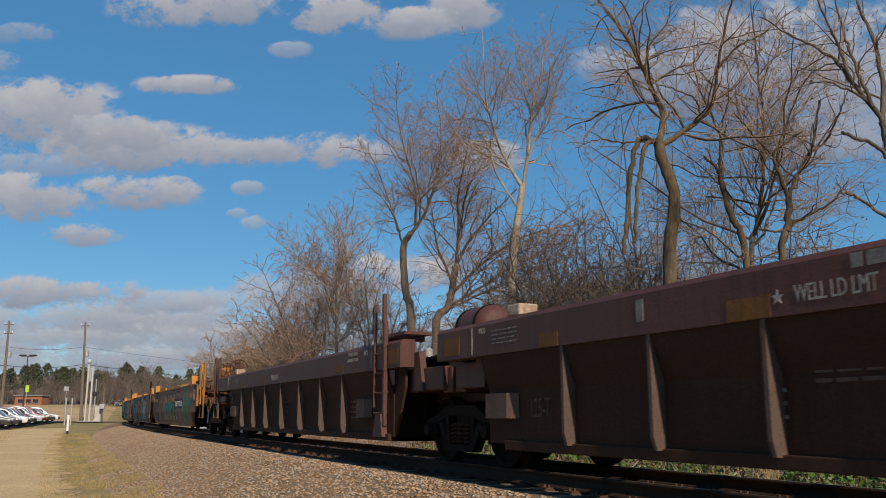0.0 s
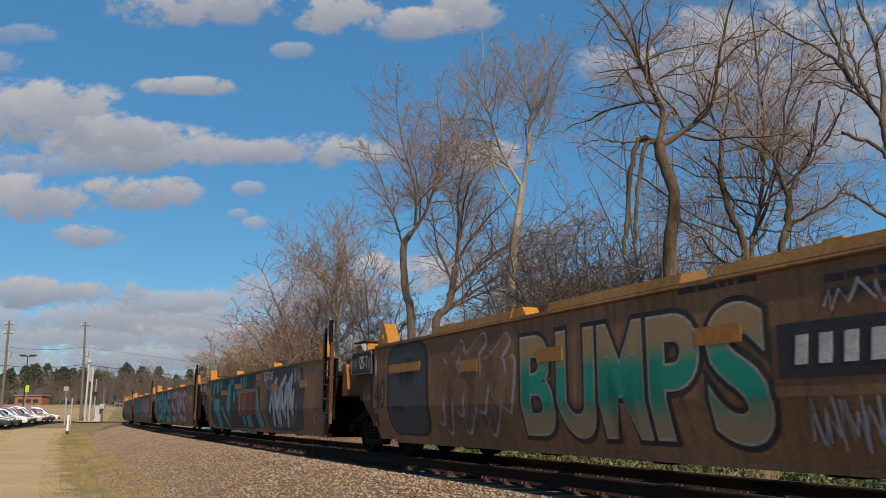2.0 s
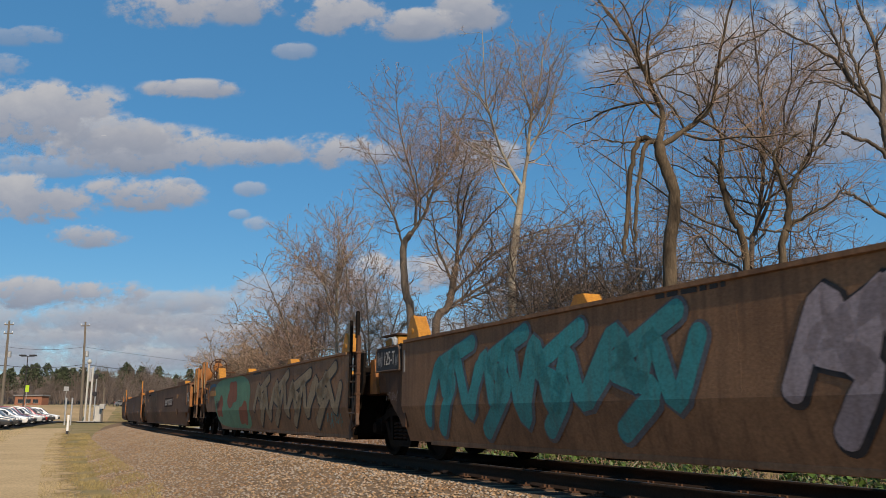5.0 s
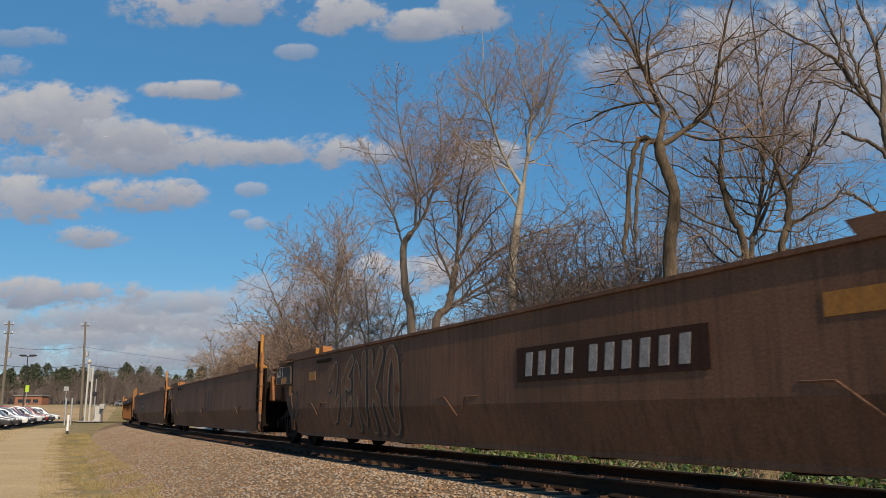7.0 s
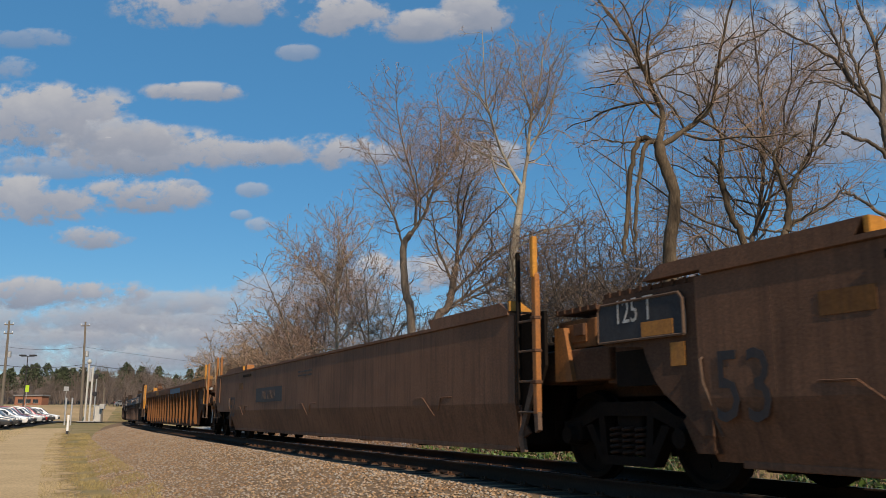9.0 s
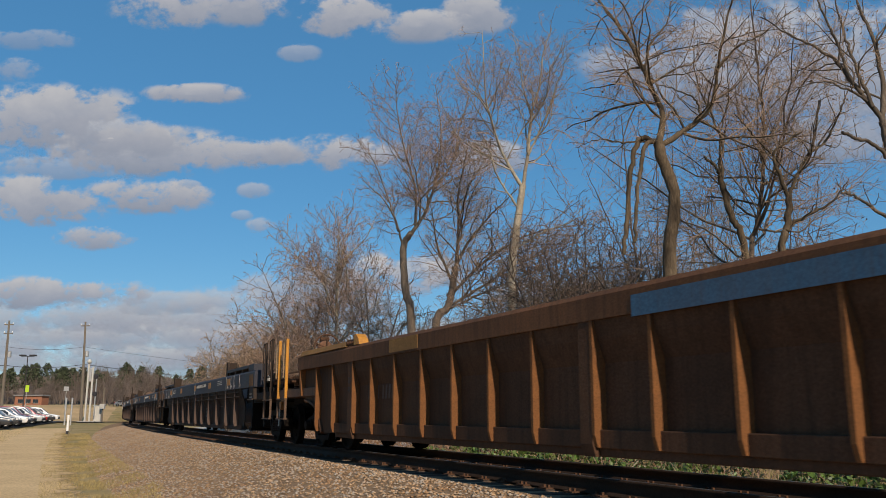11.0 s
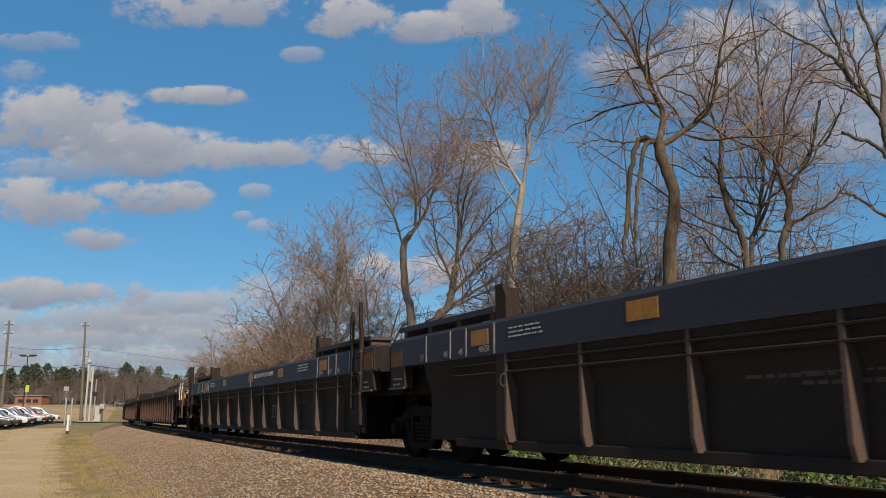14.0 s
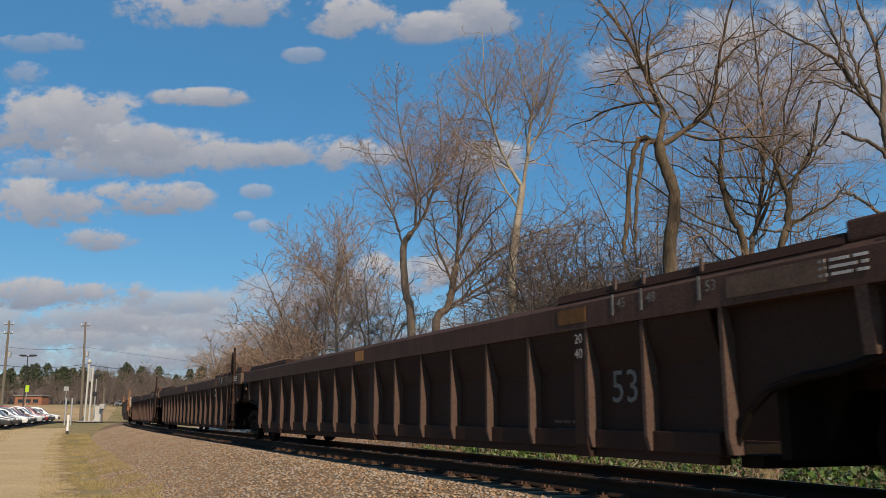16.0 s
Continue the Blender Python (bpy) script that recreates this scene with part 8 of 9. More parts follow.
part("bracket", box(bmesh.new(), -1.35, -1.0, -6.6, -6.5, 1.79, 1.88), M_BROWN, u)
part("bracket", box(bmesh.new(), -1.35, -1.0, -5.95, -5.85, 1.79, 1.88), M_BROWN, u)

# five graffiti-covered units
SPR = []
L_SPRAY = "weathered yellow-brown well car covered in graffiti"
for i, s in enumerate((33.7, 49.5, 65.4, 81.1, 96.6)):
    SPR.append(hook(smooth_unit(L_SPRAY, 15.75, dict(SPRAYED, **({"wheel": -1, "tank": -1} if i == 0 else {"post": M_ORANGE, "posts": {1: (1.07, 1.70)}} if i == 4 else {})), "coupler" if i == 0 else "joint", "coupler" if i == 4 else "joint", (i == 0, True), top=1.715), s)[0])
for i, u in enumerate(SPR):
    for y in (7.25,) if i < 4 else ():
        letters(u, "125-T", y + 0.03, 1.52, 0.3, squeeze=0.62, x=-1.517)
        scrawl(u, y + 0.4, 1.52, 0.22, 0.26, M_DIMWHITE, 40 + i, 6, 0.005).location = (-0.011, 0, 0)
        scrawl(u, y - 0.3, 1.5, 0.1, 0.24, M_DIMWHITE, 140 + i, 3, 0.005).location = (-0.011, 0, 0)
        patch(u, 6.7, 1.46, 0.045, 0.32, M_DIMWHITE, x=-1.504)
        scrawl(u, y - 0.05, 0.95, 0.45, 0.16, M_DIMWHITE, 240 + i, 6, 0.004).location = (0.027, 0, 0)
u = SPR[0]
blob(u, rounded(-5.40, -3.95, 0.36, 1.74, 5, 0.05, 28, 4), P_TEAL, 0.004)
blob(u, rounded(-5.16, -4.22, 0.86, 1.70, 6, 0.04, 30, 2.1), P_TEALDARK, 0.007)
blob(u, rounded(-5.11, -4.27, 0.90, 1.66, 6, 0.04, 30, 2.1), P_GREEN, 0.010)
for k, (a, low) in enumerate(((-4.30, 0.50), (-4.52, 0.38), (-4.76, 0.34), (-5.00, 0.40), (-5.2, 0.52))):
    blob(u, [(a + 0.10, 0.98), (a - 0.10, 0.98), (a - 0.12, 0.66), (a - 0.16, low), (a - 0.07, low + 0.06), (a + 0.05, 0.64)], P_GREEN, 0.008 + 0.001 * k)
    blob(u, [(a + 0.115, 0.95), (a + 0.09, 0.95), (a + 0.04, 0.64), (a - 0.1, low), (a - 0.07, low), (a + 0.07, 0.64)], P_TEALDARK, 0.0145 + 0.001 * k)
patch(u, -2.82, 1.125, 2.45, 0.39, M_DARKPANEL, x=-1.507)
number_bars(u, -2.82, 1.125, 10, 0.21, x=-1.513, span=2.2)
bars(u, -2.6, 1.60, 1.1, 2, 0.1, tall=0.05, material=M_DARKPANEL)
scrawl(u, -2.7, 1.47, 1.3, 0.22, P_WHITE, 10, 7, 0.011)
spray_word(u, "BUMPS", 0.3, 0.93, 1.02, 3.7, ((0.075, P_BLACK), (0.042, P_CREAM), (0.024, P_FADE)))
blob(u, rounded(4.65, 6.17, 0.36, 1.72, 73, 0.03, 34, 6), P_BLACK, 0.004)
blob(u, rounded(4.71, 6.11, 0.40, 1.68, 73, 0.03, 34, 6), P_SLATE, 0.007)
scrawl(u, 5.4, 1.3, 0.5, 0.4, P_BLACK, 74, 4, 0.02)
stripe(u, 5.5, 1.36, 1.2, 0.13).location = (-0.012, 0, 0)
scrawl(u, 5.75, 0.75, 0.4, 0.15, P_BLACK, 75, 6, 0.012)
letters(u, "40", 6.5, 0.97, 0.68, squeeze=0.68, material=P_BLACK, x=-1.504)
throw_up(u, 4.25, 2.4, 0.42, 1.68, M_TAN, P_LILAC, 76, 4, 0.004)
scrawl(u, 3.4, 0.6, 1.5, 0.3, P_GREY, 72, 7, 0.016)
for y, z in ((1.5, 1.30), (-1.0, 1.30), (3.4, 1.28)):
    stripe(u, y, z, 0.5, 0.15).location = (-0.011, 0, 0)
blob(u, rounded(-6.9, -5.9, 0.98, 1.28, 9, 0.1), P_TEALDARK)
blob(u, rounded(-6.9, -5.8, 1.30, 1.46, 12, 0.1), M_STRIPE)
scrawl(u, -5.9, 1.1, 0.9, 0.4, P_TEAL, 8, 6)
scrawl(u, -2.1, 0.6, 0.6, 0.42, P_WHITE, 9, 6, 0.012)
scrawl(u, -3.3, 0.6, 0.8, 0.5, P_LILAC, 11, 4, 0.03)
for a, b in ((4.5, 2.3), (1.5, -0.6), (-1.0, -3.2)):
    part("top_lid", prism(bmesh.new(), [(-1.535, 1.735), (-1.50, 1.855), (-1.22, 1.915), (-1.2, 1.755)], "y", b, a), M_LID, u, "folded steel lid on the top flange")
bm = bmesh.new()
for z in (1.16, 1.35, 1.54):
    box(bm, -1.516, -1.512, -7.46, -6.94, z - 0.012, z + 0.012)
for y in (-7.46, -7.2, -6.94):
    box(bm, -1.516, -1.512, y - 0.012, y + 0.012, 1.15, 1.55)
part("stencil_grid", bm, M_STENCIL, u)
u = SPR[1]
blob(u, rounded(-0.9, 5.95, 0.31, 1.75, 21, 0.01, 34, 12), P_BLACK, 0.003)
for k, outline in enumerate((
           [(5.61, 1.66), (5.28, 1.66), (5.36, 1.34), (5.60, 1.24)],
           [(5.16, 1.68), (4.60, 1.68), (4.67, 1.38), (5.00, 1.28)],
           [(5.35, 1.14), (4.46, 1.16), (4.46, 0.78), (4.29, 0.31), (4.90, 0.31), (5.03, 0.71), (5.35, 0.85)],
           [(4.46, 1.69), (4.12, 1.69), (4.15, 1.46), (4.37, 1.36)],
           [(3.32, 0.97), (3.20, 1.50), (2.87, 1.68), (2.72, 1.68), (2.86, 1.28), (2.74, 0.89), (2.94, 0.60), (3.21, 0.77)],
           [(4.12, 0.92), (3.80, 0.88), (3.08, 0.36), (3.43, 0.34), (3.88, 0.63)],
           [(2.41, 1.25), (2.23, 1.34), (2.11, 1.24), (2.18, 1.03), (2.36, 1.00)],
           [(1.99, 1.47), (1.71, 1.53), (1.78, 1.22), (1.92, 1.17)],
           [(2.72, 1.67), (2.34, 1.69), (2.40, 1.51), (2.63, 1.49)],
           [(1.55, 1.67), (1.29, 1.68), (1.30, 1.42), (1.45, 1.49)],
           [(1.19, 1.68), (0.93, 1.69), (0.90, 1.44), (1.02, 1.31), (1.16, 1.41)],
           [(0.82, 1.69), (0.64, 1.68), (0.62, 1.42), (0.75, 1.33)],
           [(-0.42, 1.67), (-0.52, 1.68), (-0.54, 1.52), (-0.42, 1.51)],
           [(1.20, 0.64), (0.92, 0.65), (0.91, 0.38), (1.15, 0.37)],
           [(0.67, 0.65), (0.19, 0.67), (0.10, 0.38), (0.60, 0.37)],
           [(-0.49, 1.37), (-0.65, 1.37), (-0.81, 1.07), (-1.26, 0.39), (-0.63, 0.40), (-0.48, 0.67), (-0.68, 0.69)],)):
    blob(u, outline, P_TEAL, 0.006 + 0.0002 * k)
blob(u, [(-0.63, 1.44), (-0.68, 1.44), (-1.34, 0.36), (-1.24, 0.36)], P_BLACK, 0.0105)
for k, outline in enumerate((
           [(-0.42, 1.50), (-0.91, 1.49), (-0.89, 1.36), (-0.41, 1.37)],
           [(5.98, 1.22), (5.52, 1.23), (5.51, 1.12), (5.98, 1.10)],)):
    blob(u, outline, P_PANEL, 0.0098 + 0.0003 * k)
for k, outline in enumerate((
           [(1.72, 1.35), (-0.65, 1.33), (-0.67, 0.69), (1.62, 0.65)],)):
    blob(u, outline, P_PANEL, 0.0108)
for k, outline in enumerate((
           [(1.33, 1.23), (0.74, 1.24), (0.76, 0.67), (1.32, 0.66)],
           [(0.65, 1.24), (0.14, 1.25), (0.16, 0.68), (0.67, 0.67)],
           [(0.06, 1.25), (-0.53, 1.26), (-0.52, 0.70), (0.09, 0.68)],)):
    blob(u, outline, P_MAROON, 0.0128, "faded_emblem")
blob(u, [(1.26, 1.17), (0.76, 1.18), (0.78, 0.72), (1.24, 0.71), (1.10, 0.95)], P_RUST, 0.0142, "faded_emblem")
for k, outline in enumerate((
           [(2.22, 1.52), (1.25, 1.49), (1.26, 1.36), (2.23, 1.39)],
           [(4.24, 1.38), (3.27, 1.37), (3.27, 1.24), (4.24, 1.25)],
           [(-0.53, 1.69), (-1.04, 1.66), (-1.02, 1.52), (-0.53, 1.52)],
           [(6.64, 1.53), (6.18, 1.52), (6.19, 1.29), (6.64, 1.29)],)):
    blob(u, outline, M_STRIPE, 0.0125, "reflector_stripe")
blob(u, rounded(-4.9, -1.6, 0.31, 1.72, 33, 0.06, 34, 5), P_SLATE, 0.004)
blob(u, rounded(-4.4, -2.2, 0.40, 1.2, 34, 0.2, 34, 3), P_GREY, 0.007)
blob(u, rounded(-3.1, -2.4, 0.45, 0.95, 38, 0.3, 34, 2.5), P_BLACK, 0.0095)
letters(u, "TEST ME", -1.85, 1.56, 0.30, squeeze=0.85, material=P_WHITE, x=-1.522)
scrawl(u, -2.1, 1.32, 1.1, 0.18, P_WHITE, 31, 9, 0.014)
throw_up(u, -2.1, -4.1, 0.36, 1.6, P_WHITE, P_BLACK, 35, 4, 0.010)
scrawl(u, -4.4, 1.5, 0.7, 0.4, P_WHITE, 36, 6)
scrawl(u, -1.8, 1.5, 0.7, 0.25, P_WHITE, 37, 6)
for y in (-4.9, -2.45):
    stripe(u, y, 1.30, 0.55, 0.16).location = (-0.011, 0, 0)
letters(u, "40", 6.46, 0.89, 0.68, squeeze=0.66, material=P_BLACK, x=-1.512)
u = SPR[2]
blob(u, rounded(0.6, 6.2, 0.33, 1.70, 40, 0.03, 40, 7), P_SLATE, 0.003)
for k, outline in enumerate((
           [(6.12, 1.57), (5.60, 1.58), (5.65, 1.26), (6.06, 1.03)],
           [(3.50, 1.49), (3.02, 1.49), (3.05, 1.35), (3.53, 1.34)],
           [(2.41, 1.30), (2.26, 1.32), (2.23, 1.02), (2.46, 1.00)],
           [(1.36, 0.61), (0.96, 0.67), (1.02, 0.51), (1.28, 0.47)],)):
    blob(u, outline, P_RUST, 0.0055 + 0.0003 * k)
blob(u, rounded(-4.2, 0.2, 0.33, 1.72, 43, 0.04, 40, 6), P_ROSE, 0.0045)
for k, outline in enumerate((
           [(0.99, 1.29), (0.33, 1.29), (-0.12, 1.65), (-1.81, 1.71), (-1.67, 0.44), (-0.01, 0.35), (0.31, 0.55), (0.74, 0.94)],)):
    blob(u, outline, P_MAROON, 0.0058)
for k, outline in enumerate((
           [(1.07, 1.64), (-0.08, 1.66), (0.02, 1.42), (1.03, 1.41)],
           [(0.81, 1.15), (-0.02, 1.16), (0.11, 0.88), (0.32, 0.50), (0.60, 0.74)],)):
    blob(u, outline, P_PANEL, 0.0072)
C_HAND = [[(0.95, 0.8), (0.6, 0.97), (0.2, 0.8), (0.05, 0.4), (0.25, 0.04), (0.9, 0.12)]]
E_HAND = [[(0.15, 0.48), (0.85, 0.62), (0.7, 0.95), (0.3, 0.9), (0.1, 0.5), (0.3, 0.06), (0.95, 0.14)]]
R_HAND = [[(0.2, -0.02), (0.2, 0.95), (0.8, 0.88), (0.78, 0.56), (0.3, 0.45)], [(0.45, 0.45), (0.98, 0.0)]]
A_HAND = [[(0.02, 0.0), (0.5, 0.98), (0.95, 0.0)], [(0.25, 0.36), (0.75, 0.38)]]
S_HAND = [[(0.98, 0.86), (0.5, 0.99), (0.12, 0.76), (0.42, 0.5), (0.9, 0.4), (1.08, 0.16), (0.7, 0.0), (0.05, 0.06)]]
I_HAND = [[(0.35, 0.97), (0.55, 0.5), (0.5, 0.02)], [(0.1, 0.93), (0.75, 0.98)]]
for k, (shape, a, e) in enumerate(((C_HAND, 6.05, 4.95), (E_HAND, 5.05, 4.05), (R_HAND, 4.1, 3.0), (A_HAND, 3.1, 1.95), (S_HAND, 2.2, 0.75))):
    bubble(u, shape, a, e, 0.44 + 0.02 * (k % 2), 1.58 + 0.03 * (k % 3), 0.13, ((0.045, 0.03, P_BLACK), (0.0, 0.0, P_AQUA), (-0.03, 0.0, P_TEALFADE)), 0.0085 + 0.0004 * k)
for k, (shape, a, e) in enumerate(((S_HAND, 0.05, -1.0), (I_HAND, -0.95, -1.75), (R_HAND, -1.7, -2.6), (E_HAND, -2.5, -3.3), (S_HAND, -3.25, -4.1))):
    bubble(u, shape, a, e, 0.46, 1.58, 0.125, ((0.05, 0.0, P_MAROON), (0.0, 0.0, P_LILAC)), 0.0085 + 0.0004 * k)
for k, outline in enumerate((
           [(-0.60, 1.49), (-1.02, 1.49), (-1.00, 1.37), (-0.58, 1.37)],
           [(1.49, 1.45), (1.03, 1.45), (1.03, 1.35), (1.51, 1.37)],)):
    blob(u, outline, M_STRIPE, 0.0155, "reflector_stripe")
throw_up(u, -4.1, -4.85, 0.75, 1.68, P_SAND, P_BLACK, 45, 1)
blob(u, rounded(-5.9, -4.9, 1.16, 1.40, 46, 0.15), M_STRIPE)
scrawl(u, -5.9, 0.66, 1.2, 0.45, P_LILAC, 47, 7)
for y in (-2.9,):
    stripe(u, y, 1.36, 0.55, 0.16).location = (-0.011, 0, 0)
u = SPR[3]
throw_up(u, 5.8, 0.6, 0.4, 1.68, P_TEAL, P_GREY, 51, 5)
throw_up(u, -0.6, -5.2, 0.4, 1.66, P_LILAC, P_BLACK, 52, 5)
u = SPR[4]
throw_up(u, 1.0, -5.6, 0.4, 1.66, P_SAND, P_BLACK, 61, 6)
blob(u, rounded(1.6, 6.7, 0.31, 1.74, 62, 0.12, 34, 4), P_MINT, 0.004)
for k, (a, b, lo, hi) in enumerate(((5.4, 6.2, 0.6, 1.2), (3.4, 4.6, 0.9, 1.6), (2.0, 3.0, 0.4, 1.0))):
    blob(u, rounded(a, b, lo, hi, 63 + k, 0.3), P_RUST, 0.008)
blob(u, [(7.80, 1.36), (7.72, 1.36), (7.62, 1.44), (7.40, 1.52), (7.0, 1.54), (6.6, 1.52), (6.6, 1.60), (7.0, 1.64), (7.45, 1.62), (7.68, 1.54), (7.80, 1.44)], P_BLUE, 0.009)
stripe(u, 7.1, 1.34, 0.9, 0.16).location = (-0.011, 0, 0)
scrawl(u, 8.13, 1.32, 0.26, 0.13, M_DIMWHITE, 68, 6, 0.005).location = (-0.011, 0, 0)
scrawl(u, 8.13, 1.18, 0.34, 0.1, M_DIMWHITE, 69, 6, 0.005).location = (-0.011, 0, 0)
patch(u, 8.28, 1.46, 0.2, 0.22, M_IRON, x=-1.514, name="access_slot")
part("handle", tube(bmesh.new(), [(-1.51, 8.17, 1.53), (-1.56, 8.15, 1.53), (-1.56, 7.96, 1.49), (-1.51, 7.94, 1.49)], 0.02, 6), M_ORANGE, u, "orange grab handle")
scrawl(u, 6.2, 1.0, 0.5, 0.3, P_BLACK, 67, 5)
for i, u in enumerate(SPR):
    scrawl(u, -6.2 + i * 0.2, 0.6, 0.9, 0.35, P_WHITE if i % 2 else P_TEAL, 90 + i, 5, 0.012)
    bars(u, -1.0 + i * 0.5, 1.7, 0.9, 1, tall=0.05, material=M_DARKPANEL)

# three crusted brown units
L_CRUST = "long brown rust-crusted well car with plain folded sides"
CRU = []
for i, s in enumerate((116.3, 136.2, 155.6)):
    CRU.append(hook(smooth_unit(L_CRUST, 19.6, dict(CRUST, **({"wheel": -1, "tank": -1, "wheel_z": 2.36, "tank_at": (-1.0, 2.16, 0.26, 0.36), "tank_paint": M_ORANGE, "posts": {-1: (0.71, 1.19)}, "post_top": 2.32} if i == 0 else {})), "coupler" if i == 0 else "joint", "coupler" if i == 2 else "joint", (i == 0, True), top=1.80, lip=0.12), s)[0])
bolt_me = bpy.data.meshes.new("bolt")
bolt_bm = box(bmesh.new(), -1.53, -1.50, -0.035, 0.035, 1.66, 1.72)
bolt_bm.to_mesh(bolt_me)
bolt_bm.free()
bolt_me.materials.append(M_IRON)
for i, u in enumerate(CRU):
    o = (0.25, 0.0, 0.0)[i]
    if i < 2:
        letters(u, "125 T", 9.04 + o, 1.60, 0.32, squeeze=0.74, x=-1.517)
        stripe(u, 8.72 + o, 1.42, 0.42, 0.13).location = (-0.011, 0, 0)
        stripe(u, 8.5, 1.18, 0.18, 0.2).location = (0.02, 0, 0)
    part("hand_hold", tube(bmesh.new(), [(-1.49, 8.20, 1.13), (-1.53, 8.19, 1.11), (-1.53, 8.17, 0.92), (-1.48, 8.13, 0.74)], 0.013, 6), M_STEP, u)
    part("hand_hold", tube(bmesh.new(), [(-1.46, 8.24, 0.74), (-1.47, 8.18, 0.73), (-1.43, 8.08, 0.50)], 0.013, 6), M_STEP, u)
    letters(u, "53", 7.76 + o, 0.86, 0.8, squeeze=0.8, material=P_BLACK, x=-1.508)
    stripe(u, 6.78, 1.43, 0.46, 0.17, M_STRIPE if i == 0 else M_STRIPE_OLD)
    if i == 0:
        stripe(u, -5.8, 1.42, 0.5, 0.17)
    bars(u, 2.5 - i, 1.56, 1.0, 2, 0.08, material=M_DARKPANEL)
    for k in range(7):
        share("bolt", bolt_me, u, pose(0, 5.63 + k * 0.13, 0))
    for y in (0.3, 6.45, -5.9):
        part("hand_hold", tube(bmesh.new(), [(-1.50, y + 0.62, 0.9), (-1.515, y + 0.3, 0.9), (-1.49, y - 0.04, 0.66)], 0.009, 5), M_UMBER, u)
        part("hand_hold", tube(bmesh.new(), [(-1.50, y - 0.62, 0.9), (-1.515, y - 0.3, 0.9), (-1.49, y + 0.04 - 0.2, 0.72)], 0.009, 5), M_UMBER, u)
    part("end_block", prism(bmesh.new(), [(6.15, 1.85), (6.42, 1.85), (6.42, 1.93), (6.33, 2.0), (6.18, 1.98)], "x", -1.49, -1.3), M_ORANGE, u)
    part("jack_pad", prism(bmesh.new(), [(8.15, 0.36), (8.35, 0.36), (8.5, 0.62), (8.3, 0.8), (8.15, 0.8)], "x", -1.46, -1.36), M_RUST, u)
u = CRU[0]
part("jack_pad", prism(bmesh.new(), [(-8.2, 0.42), (-8.88, 0.42), (-8.88, 0.80), (-8.4, 0.80), (-8.28, 0.66)], "x", -1.42, -1.36), M_UMBER, u)
bm = bmesh.new()
for z in (1.19, 1.34, 1.48):
    box(bm, -1.518, -1.514, -9.33, -8.92, z - 0.01, z + 0.01)
for y in (-9.33, -9.14, -8.92):
    box(bm, -1.518, -1.514, y - 0.01, y + 0.01, 1.18, 1.49)
part("stencil_grid", bm, M_STENCIL, u)
patch(u, -2.87, 1.22, 3.1, 0.38, M_BROWN_DARK, x=-1.508)
number_bars(u, -2.87, 1.22, 10, 0.26, x=-1.514, span=2.8, material=M_DIMWHITE)
for k in range(5):
    top_y = 5.78 - 0.71 * k
    bubble(u, SHAPES[k], top_y - 0.08, top_y - 0.74, 0.40, 1.70, 0.088, ((0.045, 0.05, P_BLACK), (0.028, 0.0, P_SAND), (0.0, 0.0, M_UMBER)), 0.006 + 0.0004 * k)
u = CRU[1]
for y, w in ((-0.52, 0.5), (-1.1, 0.5), (-1.68, 0.5)):
    patch(u, y, 1.14, w, 0.58, P_OLDMAROON, x=-1.509, name="faded_emblem")
letters(u, "C", 1.44, 1.2, 0.26, material=P_BLACK)
u = CRU[2]
patch(u, 3.6, 1.15, 2.6, 0.34, M_DARKPANEL, x=-1.508)
number_bars(u, 3.6, 1.15, 10, 0.2, x=-1.514, material=M_RIB)

# one rusty ribbed car
u, L, W = hook(ribbed_unit("rusty orange-brown ribbed well car with yellow posts", 19.8, dict(RUSTY, wheel=1), "coupler", "coupler", (9, 1.02, (0, 7)), (True, True), top=1.87, chord=0.28, shift=-0.1), 178.7)
number_bars(u, 5.8, 1.04, 9, 0.22, x=-1.352, material=M_RIB)
letters(u, "20", 7.04, 1.26, 0.15, x=-1.496, material=P_BLACK)
letters(u, "40", 7.04, 1.10, 0.15, x=-1.496, material=P_BLACK)
for a, e in ((7.3, 10.2), (-10.2, -7.3)):
    part("top_lid", prism(bmesh.new(), [(-1.5, 1.87), (-1.46, 1.97), (-1.2, 1.99), (-1.2, 1.87)], "y", a, e), M_LID, u, "dusty tan lid on the top flange")
stripe(u, 4.6, 1.72, 1.1, 0.2, M_LID)
patch(u, -2.5, 1.66, 3.2, 0.2, P_BLUE, name="old_paint_patch")
part("guide_bracket", box(bmesh.new(), -1.46, -1.22, 6.86, 7.32, 1.872, 1.99, 0.02), M_RUST, u)
part("guide_hook", prism(bmesh.new(), [(6.62, 1.872), (6.9, 1.872), (6.9, 2.05), (6.8, 2.06), (6.66, 1.97)], "x", -1.48, -1.30), M_YELLOW, u, "worn yellow hook beside the guide bracket")
for y in (6.98, 7.12, 7.26):
    part("bolt", lathe(bmesh.new(), [(-1.49, 0.02), (-1.46, 0.03)], "x", (0, y, 1.93), 8), M_RUST, u)

